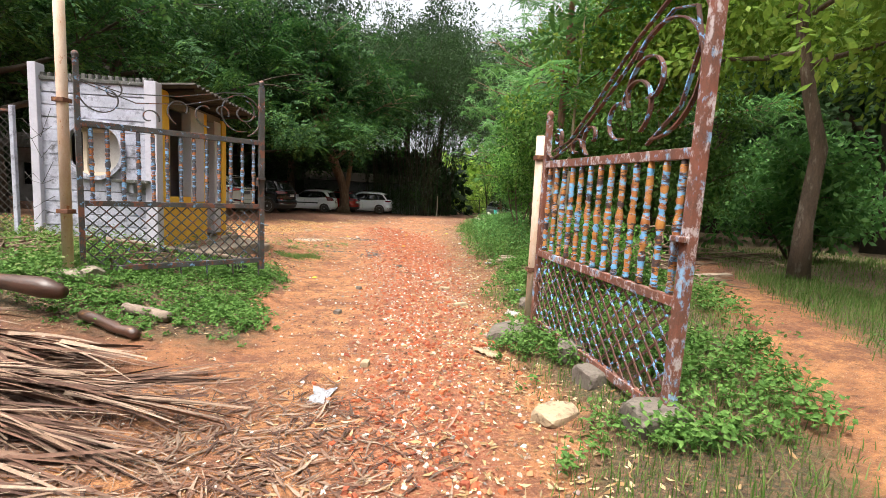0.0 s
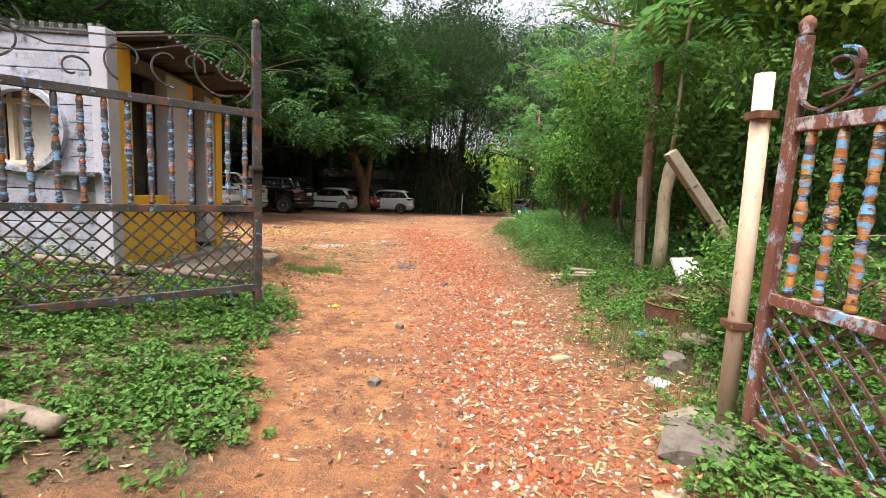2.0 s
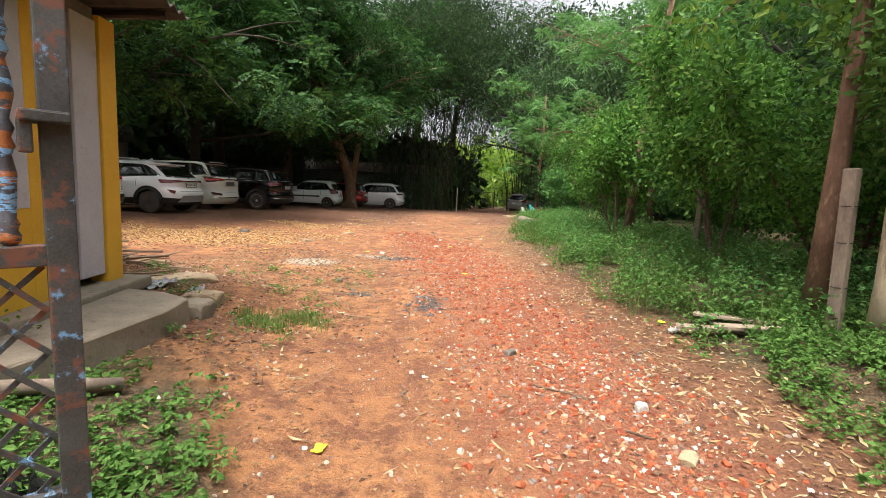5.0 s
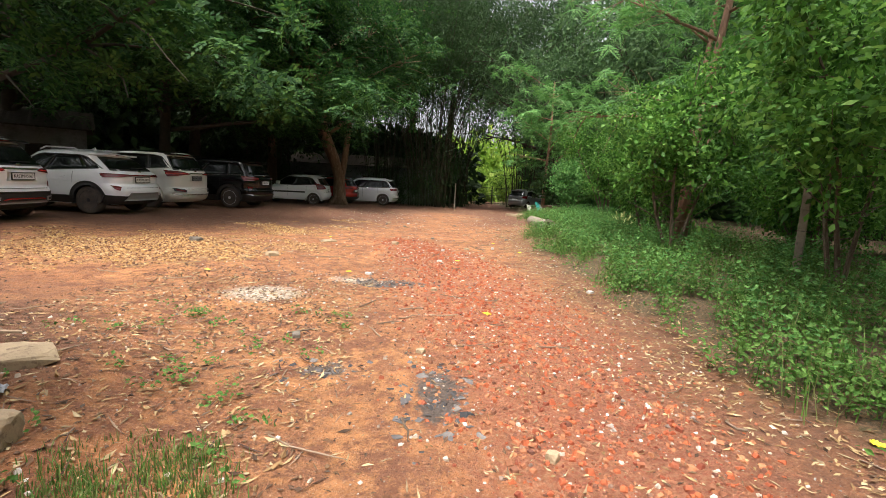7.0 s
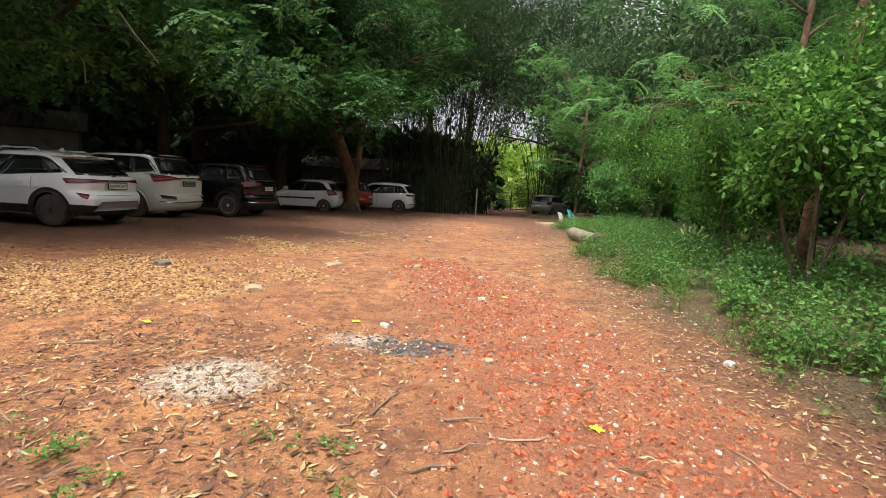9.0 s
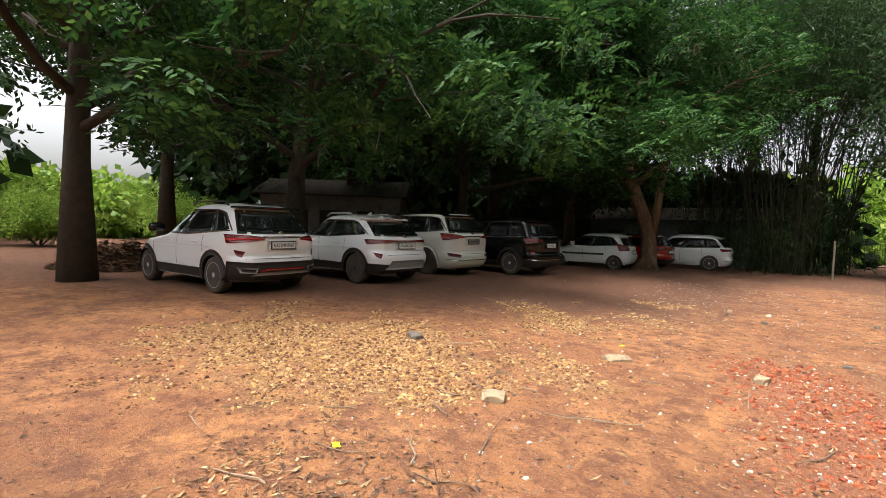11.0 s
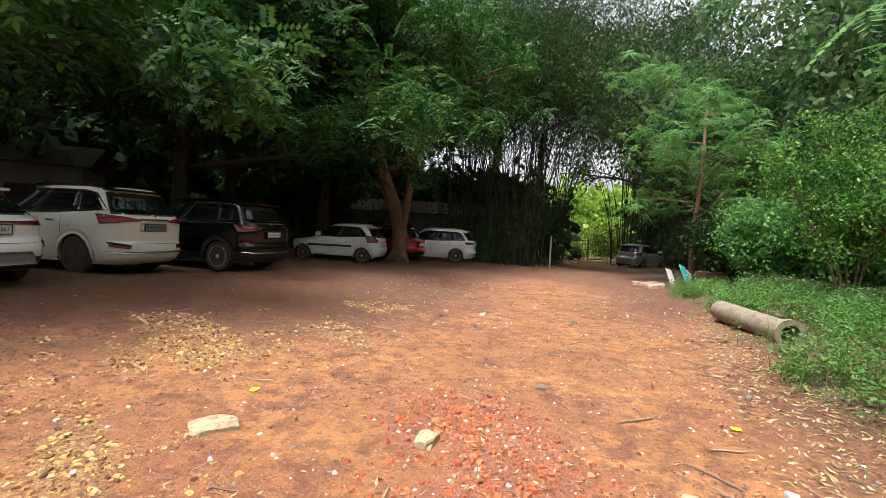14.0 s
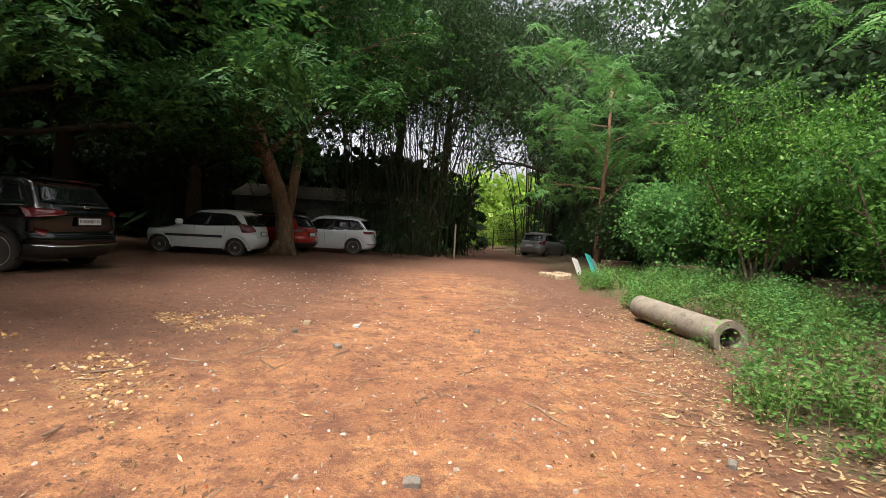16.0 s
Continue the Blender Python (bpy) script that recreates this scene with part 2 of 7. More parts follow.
CHIP = islands("pale_chip", [(0.36, 0.19, 0.07), (0.46, 0.28, 0.11), (0.52, 0.37, 0.19), (0.24, 0.11, 0.05), (0.09, 0.045, 0.03), (0.2, 0.09, 0.045), (0.42, 0.24, 0.09)], 0.95)
PEBBLE = islands("pebble", [(0.3, 0.23, 0.18), (0.42, 0.35, 0.28), (0.58, 0.52, 0.46), (0.18, 0.14, 0.12), (0.34, 0.15, 0.08)], 0.9)
TARBIT = islands("tar_crust", [(0.03, 0.03, 0.032), (0.06, 0.055, 0.055), (0.11, 0.1, 0.1), (0.16, 0.14, 0.13)], 0.85, 0.0, 30.0, 0.6)
WHITEPAINT = plain("car_white", (0.82, 0.82, 0.83), 0.28, 0.0, 0.6)
PEARL = plain("car_pearl_white", (0.78, 0.76, 0.71), 0.28, 0.0, 0.6)
BLACKPAINT = plain("car_black", (0.004, 0.004, 0.005), 0.16, 0.0, 0.0)
REDPAINT = plain("car_red", (0.45, 0.02, 0.015), 0.25, 0.0, 0.8)
SILVERPAINT = plain("car_silver_grey", (0.36, 0.37, 0.38), 0.3, 0.6, 0.5)
CLADDING = mat("dusty_black_plastic", (0.018, 0.018, 0.019), (0.035, 0.031, 0.028), scale=5, fine=80, rough=0.6, bump=0.1)
GLASS = plain("tinted_car_glass", (0.008, 0.01, 0.01), 0.05, 0.0, 0.0)
TYRE = mat("dusty_tyre", (0.035, 0.032, 0.03), (0.09, 0.065, 0.05), scale=5, fine=50, rough=0.95, bump=0.3)
ALLOY = plain("alloy", (0.62, 0.62, 0.63), 0.35, 0.35)
ALLOY_DARK = plain("dark_alloy", (0.03, 0.03, 0.032), 0.35, 0.6)
STEELRIM = plain("wheel_cover_grey", (0.42, 0.42, 0.43), 0.4, 0.3)
CHROME = plain("chrome", (0.75, 0.75, 0.76), 0.12, 1.0)
SKID = plain("silver_skid_plastic", (0.35, 0.35, 0.36), 0.45, 0.2)
REDLENS = plain("red_lens", (0.13, 0.004, 0.006), 0.15, 0.0, 0.2)
LAMPBAR = plain("bright_red_plastic", (0.5, 0.02, 0.015), 0.25, 0.0, 0.6)
PLATE_W = plain("number_plate_white", (0.72, 0.72, 0.7), 0.5)
PLATE_G = plain("number_plate_dusty", (0.2, 0.2, 0.2), 0.6)
INK = plain("plate_ink", (0.01, 0.01, 0.01), 0.6)
# Dingy white, taken down to carry the canopy's shade on the far walls
BLDG = mat("dingy_shaded_white_wall", (0.22, 0.22, 0.22), (0.14, 0.14, 0.135), (0.07, 0.066, 0.06), scale=1.2, fine=25, rough=0.9, patch=0.62, sharp=0.25)
DARKWOOD = mat("dark_window_wood", (0.05, 0.035, 0.025), (0.03, 0.02, 0.015), scale=6, fine=60, rough=0.7)
REDGRILL = plain("red_window_grille", (0.2, 0.02, 0.02), 0.6)
TEAL = mat("teal_board", (0.05, 0.42, 0.36), (0.04, 0.34, 0.3), (0.5, 0.5, 0.45), scale=5, fine=50, rough=0.6, patch=0.7)
ORANGE = plain("orange_board", (0.62, 0.25, 0.04), 0.6)
BROWNBOX = mat("brown_laminate", (0.09, 0.045, 0.03), (0.06, 0.03, 0.02), scale=4, fine=50, rough=0.6)
BLUEP = plain("blue_plastic", (0.05, 0.16, 0.5), 0.4)
BLACKP = plain("black_plastic_bag", (0.015, 0.015, 0.016), 0.3)
YELLOWP = plain("fallen_yellow_leaf", (0.8, 0.62, 0.03), 0.6)
WIRE = plain("dark_wire", (0.05, 0.045, 0.04), 0.7, 0.4)
AGAVE = islands("striped_leaf", [(0.3, 0.36, 0.12), (0.5, 0.52, 0.22), (0.18, 0.28, 0.09)], 0.5, 0.2)


# ---- helpers for meshes ----
def part(name, bm, material, parent=None, label="", smooth=False):
    me = bpy.data.meshes.new(name)
    bm.to_mesh(me)
    bm.free()
    if smooth:
        me.polygons.foreach_set("use_smooth", [True] * len(me.polygons))
    me.materials.append(material)
    ob = new(name, me)
    if parent is not None:
        ob.parent = parent
    return tagged(ob, label)


def raw(name, verts, faces, material, parent=None, label="", smooth=False):
    me = bpy.data.meshes.new(name)
    me.from_pydata([tuple(v) for v in verts] if not isinstance(verts, np.ndarray) else verts.tolist(), [], faces if isinstance(faces, list) else faces.tolist())
    if smooth:
        me.polygons.foreach_set("use_smooth", [True] * len(me.polygons))
    me.materials.append(material)
    ob = new(name, me)
    if parent is not None:
        ob.parent = parent
    return tagged(ob, label)


def thing(name, label, category, x=0, y=0, z=0, rz=0, group="", rx=0, ry=0):
    ob = new(name)
    ob.empty_display_size = 0.1
    ob.matrix_basis = pose(x, y, z, rx, ry, rz)
    return tagged(ob, label, category, group)


def box(sx, sy, sz, cx=0, cy=0, cz=0, bev=0.0, m=None):
    bm = bmesh.new()
    bmesh.ops.create_cube(bm, size=1, matrix=Matrix.Translation((cx, cy, cz)) @ Matrix.Diagonal((sx, sy, sz, 1)))
    if bev:
        bmesh.ops.bevel(bm, geom=list(bm.edges), offset=bev, segments=2, profile=0.6, affect='EDGES')
    if m:
        bm.transform(m)
    return bm


def merge(*bms):
    out = bms[0]
    for b in bms[1:]:
        me = bpy.data.meshes.new("tmp")
        b.to_mesh(me)
        b.free()
        out.from_mesh(me)
        bpy.data.meshes.remove(me)
    return out


def tube(points, radii, sides=8, cap=True):
    """A tapered round bar along points."""
    bm = bmesh.new()
    pts = [Vector(p) for p in points]
    rings = []
    if not hasattr(radii, "__len__"):
        radii = [radii] * len(pts)
    ref = Vector((0.31, 0.87, 0.2)).normalized()
    for i, p in enumerate(pts):
        d = (pts[min(i + 1, len(pts) - 1)] - pts[max(i - 1, 0)]).normalized()
        u = d.cross(ref)
        if u.length < 1e-3:
            u = d.cross(Vector((1, 0, 0)))
        u.normalize()
        w = d.cross(u)
        rings.append([bm.verts.new(p + (u * math.cos(a) + w * math.sin(a)) * radii[i]) for a in [2 * math.pi * k / sides for k in range(sides)]])
    for a, b in zip(rings, rings[1:]):
        for k in range(sides):
            bm.faces.new((a[k], a[(k + 1) % sides], b[(k + 1) % sides], b[k]))
    if cap:
        bm.faces.new(rings[0][::-1])
        bm.faces.new(rings[-1])
    return bm


def ribbon(points, width, thick, across):
    """A flat bar along points, its width along the vector across."""
    bm = bmesh.new()
    pts = [Vector(p) for p in points]
    a = Vector(across).normalized() * width / 2
    rings = []
    for i, p in enumerate(pts):
        d = (pts[min(i + 1, len(pts) - 1)] - pts[max(i - 1, 0)]).normalized()
        n = d.cross(a).normalized() * thick / 2
        rings.append([bm.verts.new(p + s * a + q * n) for s, q in ((1, 1), (1, -1), (-1, -1), (-1, 1))])
    for r, s in zip(rings, rings[1:]):
        for k in range(4):
            bm.faces.new((r[k], r[(k + 1) % 4], s[(k + 1) % 4], s[k]))
    bm.faces.new(rings[0][::-1])
    bm.faces.new(rings[-1])
    return bm


def lathe(profile, sides=10):
    bm = bmesh.new()
    rings = [[bm.verts.new((r * math.cos(2 * math.pi * k / sides), r * math.sin(2 * math.pi * k / sides), z)) for k in range(sides)] for r, z in profile]
    for a, b in zip(rings, rings[1:]):
        for k in range(sides):
            bm.faces.new((a[k], a[(k + 1) % sides], b[(k + 1) % sides], b[k]))
    bm.faces.new(rings[0][::-1])
    bm.faces.new(rings[-1])
    return bm


def prism(outline, depth, m=None):
    """An outline in x, z made depth thick along y."""
    bm = bmesh.new()
    a = [bm.verts.new((x, -depth / 2, z)) for x, z in outline]
    b = [bm.verts.new((x, depth / 2, z)) for x, z in outline]
    n = len(a)
    bm.faces.new(a)
    bm.faces.new(b[::-1])
    for k in range(n):
        bm.faces.new((a[k], b[k], b[(k + 1) % n], a[(k + 1) % n]))
    bmesh.ops.recalc_face_normals(bm, faces=bm.faces)
    if m:
        bm.transform(m)
    return bm


def rock(seed, sx, sy, sz, sub=2, rough=0.25):
    rnd = random.Random(seed)
    bm = bmesh.new()
    bmesh.ops.create_icosphere(bm, subdivisions=sub, radius=1)
    o = Vector((rnd.uniform(0, 50), rnd.uniform(0, 50), rnd.uniform(0, 50)))
    for v in bm.verts:
        f = 1 + rough * noise.noise(v.co * 1.3 + o) + 0.5 * rough * noise.noise(v.co * 3.1 + o)
        c = v.co * f
        v.co = Vector((max(-0.75, min(0.75, c.x)) * sx, max(-0.75, min(0.75, c.y)) * sy, max(-0.6, min(0.7, c.z)) * sz))
    return bm


rng = np.random.default_rng(7)


# ---- ground shape ----
def sstep(a, b, v):
    t = np.clip((np.asarray(v, float) - a) / (b - a), 0, 1)
    return t * t * (3 - 2 * t)


def wob(x, y, f, s=0.0):
    """A cheap smooth unevenness between -1 and 1."""
    return (np.sin(x * f * 1.7 + 1.3 + s) * np.cos(y * f * 1.31 + 0.7 * s) + np.sin((x * 0.8 + y * 1.1) * f * 2.3 + s * 2.1) * 0.6 + np.cos((x * 1.9 - y * 0.7) * f * 3.7 + s) * 0.4) / 2.0


def right_edge(y):
    """Where the verge starts, on the right of the track."""
    return np.interp(y, [-5, 2, 6, 8, 11, 15, 18, 20.5, 23, 26, 30, 40, 70], [0.65, 0.6, 0.6, 0.85, 0.6, 0.45, 0.5, 1.0, 1.6, 1.7, 2.4, 3.6, 5.4]) + 0.12 * np.sin(np.asarray(y) * 2.9)


def left_edge(y):
    return np.interp(y, [-5, 2, 3.4, 5, 6.2, 8, 10, 12], [-1.0, -1.1, -1.4, -1.9, -2.1, -2.6, -3.2, -4.5]) + 0.1 * np.sin(np.asarray(y) * 3.3)


def height(x, y):
    x, y = np.asarray(x, float), np.asarray(y, float)
    d = x - right_edge(y)
    hi = np.interp(y, [-5, 8, 11, 40], [0.42, 0.42, 0.26, 0.2])
    z = (sstep(-0.1, 0.9, d) * 0.45 + sstep(0.6, 2.2, d) * 0.55) * hi
    e = left_edge(y) - x
    z = z + (sstep(-0.3, 1.0, e) * 0.17 + sstep(0.8, 2.4, e) * 0.27) * (1 - sstep(9.0, 12.5, y)) * (0.25 + 0.75 * sstep(2.8, 4.8, y))
    z = z - 0.027 * np.clip(y - 25, 0, 45)
    z = z + 0.1 * sstep(7.2, 10.0, -x) * sstep(11, 14, y) * (1 - sstep(20, 23.5, y))
    near = 1 - sstep(40, 60, np.hypot(x, y - 12))
    z = z + near * (0.012 * wob(x, y, 1.1) + 0.006 * wob(x, y, 4.3, 2.0))
    track = np.exp(-((x - (-1.35 - 0.11 * (y - 3))) / 0.3) ** 2) + np.exp(-((x - (0.25 - 0.12 * (y - 3))) / 0.28) ** 2)
    return z - 0.02 * track * near


def gz(x, y):
    return float(height(x, y))


# where the loose covers and the darker tones of the ground lie, 0 to 1
def m_red(x, y):
    c = np.interp(y, [-2, 1, 4, 8, 12, 16, 18.5], [0.0, 0.0, -0.15, -0.45, -0.9, -1.7, -2.6])
    w = np.interp(y, [-2, 3, 8, 12, 16, 18.5], [0.45, 0.6, 0.9, 1.15, 1.0, 0.3])
    return np.clip(1.25 - np.abs(x - c) / w, 0, 1) * sstep(-1, 2.5, y) * (1 - sstep(16.6, 18.4, y))


def m_chip(x, y):
    a = 1 - np.hypot((x + 6.4) / 3.3, (y - 14.9 - 0.12 * (x + 6.4)) / 2.3)
    b = 1 - np.hypot((x + 3.9) / 1.1, (y - 21.3) / 0.9)
    c = 1 - np.hypot((x + 0.6) / 1.2, (y - 25.0) / 1.2)
    d = 1 - np.hypot((x + 5.2) / 1.9, (y - 18.4) / 1.7)
    a = np.maximum(a, d * 0.5)
    return np.clip(np.maximum(np.maximum(a * 2.0, b * 1.0), c * 0.8) - 0.2 + 0.6 * wob(x, y, 1.4, 3.0) + 0.5 * wob(x, y, 4.0, 1.0), 0, 1) * (np.maximum(np.maximum(a, b), c) > -0.1)


def m_white(x, y):
    return np.clip(np.maximum(1.2 - np.hypot((x + 3.45) / 0.55, (y - 12.15) / 0.42), 0.75 - np.hypot((x + 2.6) / 0.9, (y - 13.1) / 0.5)), 0, 1)


def m_tar(x, y):
    a = 0.86 - np.hypot((x + 1.5) / 0.42, (y - 9.85) / 0.95)
    b = 0.72 - np.hypot((x + 2.3) / 0.6, (y - 10.2) / 0.5)
    c = 1.0 - np.hypot((x + 2.2) / 0.8, (y - 13.0) / 0.35)
    return np.clip(np.maximum(np.maximum(a, b), c), 0, 1)


def m_veg(x, y):
    r = sstep(-0.15, 0.5, x - right_edge(y))
    l = sstep(-0.2, 0.35, left_edge(y) - x) * sstep(3.2, 4.0, y) * (1 - sstep(6.8, 8.3, y))
    p = np.exp(-(((x - (2.9 + 0.35 * (y - 4))) / 0.45) ** 2)) * (1 - sstep(9, 11, y))
    return np.clip(r * (1 - 1.2 * p) + l, 0, 1)


# Browner, darker earth: far yard, guard house side, mid track, right verge
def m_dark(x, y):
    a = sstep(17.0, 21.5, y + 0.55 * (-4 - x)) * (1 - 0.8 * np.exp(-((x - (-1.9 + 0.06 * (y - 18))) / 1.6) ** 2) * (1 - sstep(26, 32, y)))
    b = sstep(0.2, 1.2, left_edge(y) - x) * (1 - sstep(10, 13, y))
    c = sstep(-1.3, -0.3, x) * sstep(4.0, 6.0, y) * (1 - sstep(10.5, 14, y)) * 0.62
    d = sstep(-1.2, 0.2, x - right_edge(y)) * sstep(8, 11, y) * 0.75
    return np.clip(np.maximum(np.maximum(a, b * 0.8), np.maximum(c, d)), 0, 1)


def build_ground():
    xs = np.concatenate([[-600, -300, -150, -90, -60, -45], np.arange(-36, -14, 0.6), np.arange(-14, -5, 0.16), np.arange(-5, 3.2, 0.075), np.arange(3.2, 9, 0.2), np.arange(9, 30, 1.0), [36, 50, 80, 150, 300, 600]])
    ys = np.concatenate([[-600, -300, -120, -60, -30, -15, -8, -5], np.arange(-3, 0, 0.3), np.arange(0, 14, 0.075), np.arange(14, 26, 0.13), np.arange(26, 45, 0.4), np.arange(45, 80, 1.5), [85, 100, 140, 200, 350, 600]])
    X, Y = np.meshgrid(xs, ys)
    Z = height(X, Y)
    nx, ny = len(xs), len(ys)
    idx = np.arange(nx * ny).reshape(ny, nx)
    f = np.stack([idx[:-1, :-1], idx[:-1, 1:], idx[1:, 1:], idx[1:, :-1]], -1).reshape(-1, 4)
    ob = raw("ground", np.stack([X, Y, Z], -1).reshape(-1, 3), f, GROUND, smooth=True)
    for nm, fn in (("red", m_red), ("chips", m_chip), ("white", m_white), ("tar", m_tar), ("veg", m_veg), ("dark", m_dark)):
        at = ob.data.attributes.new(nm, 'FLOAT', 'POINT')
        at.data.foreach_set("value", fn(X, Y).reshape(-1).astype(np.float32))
    return tagged(ob, "orange laterite earth track with brick crumbs and verges", "ground", kind="structure")


def ground_material():
    m, t, b = nodes_of("laterite_earth")
    L = t.links.new
    co = t.nodes.new("ShaderNodeTexCoord")

    def nz(scale, detail=6.0, rough=0.65):
        n = add(t, "ShaderNodeTexNoise", Scale=scale, Detail=detail, Roughness=rough)
        L(co.outputs["Object"], n.inputs["Vector"])
        return n.outputs[0]

    def math_(op, a, c):
        n = t.nodes.new("ShaderNodeMath")
        n.operation = op
        for i, v in enumerate((a, c)):
            if isinstance(v, (int, float)):
                n.inputs[i].default_value = v
            else:
                L(v, n.inputs[i])
        return n.outputs[0]

    def ramp(v, a, c):
        n = t.nodes.new("ShaderNodeMapRange")
        n.inputs[1].default_value, n.inputs[2].default_value = a, c
        L(v, n.inputs[0])
        return n.outputs[0]

    def mixc(f, a, c):
        n = t.nodes.new("ShaderNodeMix")
        n.data_type = 'RGBA'
        L(f, n.inputs[0])
        for i, v in ((6, a), (7, c)):
            if isinstance(v, tuple):
                n.inputs[i].default_value = (*v, 1)
            else:
                L(v, n.inputs[i])
        return n.outputs[2]

    def mask(name, soft=0.25, scale=3.0):
        a = t.nodes.new("ShaderNodeAttribute")
        a.attribute_name = name
        return ramp(math_('ADD', a.outputs["Fac"], math_('MULTIPLY', math_('SUBTRACT', nz(scale, 8.0, 0.75), 0.5), 1.1)), 0.5 - soft, 0.5 + soft)

    big, mid, fine, grit = nz(0.7), nz(5.0), nz(40.0), nz(160.0, 3.0)
    soil = mixc(ramp(big, 0.38, 0.6), (0.54, 0.24, 0.09), (0.36, 0.14, 0.056))
    soil = mixc(ramp(mid, 0.46, 0.58), soil, (0.29, 0.115, 0.052))
    soil = mixc(ramp(nz(14.0, 7.0, 0.75), 0.54, 0.64), soil, (0.24, 0.1, 0.05))
    soil = mixc(ramp(fine, 0.55, 0.72), soil, (0.56, 0.3, 0.15))
    soil = mixc(ramp(grit, 0.62, 0.7), soil, (0.6, 0.44, 0.3))
    soil = mixc(ramp(nz(90.0, 2.0), 0.64, 0.7), soil, (0.12, 0.06, 0.04))
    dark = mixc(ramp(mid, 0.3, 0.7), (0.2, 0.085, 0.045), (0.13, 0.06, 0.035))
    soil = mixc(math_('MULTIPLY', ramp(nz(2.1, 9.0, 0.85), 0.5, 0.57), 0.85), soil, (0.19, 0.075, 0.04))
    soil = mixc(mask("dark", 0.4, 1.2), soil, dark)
    red = mixc(ramp(fine, 0.4, 0.6), (0.3, 0.085, 0.045), (0.38, 0.16, 0.085))
    soil = mixc(math_('MULTIPLY', mask("red", 0.3, 4.0), 0.75), soil, red)
    chips = mixc(ramp(fine, 0.4, 0.62), (0.2, 0.085, 0.04), (0.5, 0.31, 0.13))
    soil = mixc(math_('MULTIPLY', mask("chips", 0.3, 3.0), 0.8), soil, chips)
    soil = mixc(mask("white", 0.2, 6.0), soil, mixc(ramp(fine, 0.4, 0.7), (0.46, 0.36, 0.27), (0.62, 0.55, 0.47)))
    tar = mixc(ramp(fine, 0.3, 0.7), (0.045, 0.042, 0.042), (0.15, 0.12, 0.1))
    soil = mixc(math_('MULTIPLY', mask("tar", 0.06, 4.0), 0.92), soil, tar)
    # loose grit: cells of their own tone at two sizes
    for sc, amt, lo in ((55.0, 0.75, 0.45), (22.0, 0.7, 0.62)):
        v = add(t, "ShaderNodeTexVoronoi", Scale=sc, Randomness=1.0)
        L(co.outputs["Object"], v.inputs["Vector"])
        sp = t.nodes.new("ShaderNodeSeparateColor")
        L(v.outputs["Color"], sp.inputs[0])
        hs = add(t, "ShaderNodeHueSaturation", Saturation=1.0)
        mr = t.nodes.new("ShaderNodeMapRange")
        mr.inputs[3].default_value, mr.inputs[4].default_value = 0.45, 1.45
        L(sp.outputs[0], mr.inputs[0])
        L(mr.outputs[0], hs.inputs["Value"])
        L(soil, hs.inputs["Color"])
        near_cell = ramp(v.outputs["Distance"], 0.42, 0.3)
        soil = mixc(math_('MULTIPLY', math_('MULTIPLY', ramp(sp.outputs[1], lo, lo + 0.05), near_cell), amt), soil, hs.outputs[0])
    veg = mixc(ramp(fine, 0.42, 0.6), mixc(ramp(mid, 0.4, 0.6), (0.075, 0.05, 0.03), (0.06, 0.07, 0.026)), (0.19, 0.11, 0.055))
    soil = mixc(mask("veg", 0.3, 5.0), soil, veg)
    L(soil, b.inputs["Base Color"])
    b.inputs["Roughness"].default_value = 0.95
    h = math_('ADD', math_('MULTIPLY', fine, 0.6), math_('ADD', math_('MULTIPLY', mid, 1.2), math_('MULTIPLY', grit, 0.25)))
    bp = add(t, "ShaderNodeBump", Strength=1.0, Distance=0.05)
    L(h, bp.inputs["Height"])
    L(bp.outputs[0], b.inputs["Normal"])
    return m


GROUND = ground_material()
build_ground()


# ---- scattered pieces ----
def pick(n, x0, x1, y0, y1, fn, power=1.0):
    """n places in a rectangle, by the cover fn."""
    out = np.zeros((0, 2))
    for _ in range(60):
        p = np.stack([rng.uniform(x0, x1, n * 2), rng.uniform(y0, y1, n * 2)], -1)
        out = np.concatenate([out, p[rng.random(n * 2) < fn(p[:, 0], p[:, 1]) ** power]])
        if len(out) >= n:
            break
    return out[:n]


def spin(n, tilt):
    """n random turns: any heading, tipped by up to tilt radians."""
    a, b, c = rng.uniform(0, 2 * np.pi, n), rng.normal(0, tilt, n), rng.normal(0, tilt, n)
    ca, sa, cb, sb, cc, sc = np.cos(a), np.sin(a), np.cos(b), np.sin(b), np.cos(c), np.sin(c)
    z, o = np.zeros(n), np.ones(n)
    Rz = np.stack([ca, -sa, z, sa, ca, z, z, z, o], -1).reshape(-1, 3, 3)
    Rx = np.stack([o, z, z, z, cb, -sb, z, sb, cb], -1).reshape(-1, 3, 3)
    Ry = np.stack([cc, z, sc, z, o, z, -sc, z, cc], -1).reshape(-1, 3, 3)
    return Rz @ Rx @ Ry


CUBE = np.array([(-1, -1, -1), (1, -1, -1), (1, 1, -1), (-1, 1, -1), (-0.7, -0.7, 1), (0.7, -0.7, 1), (0.7, 0.7, 1), (-0.7, 0.7, 1)]) / 2.0
CUBEF = np.array([(3, 2, 1, 0), (4, 5, 6, 7), (0, 1, 5, 4), (1, 2, 6, 5), (2, 3, 7, 6), (3, 0, 4, 7)])


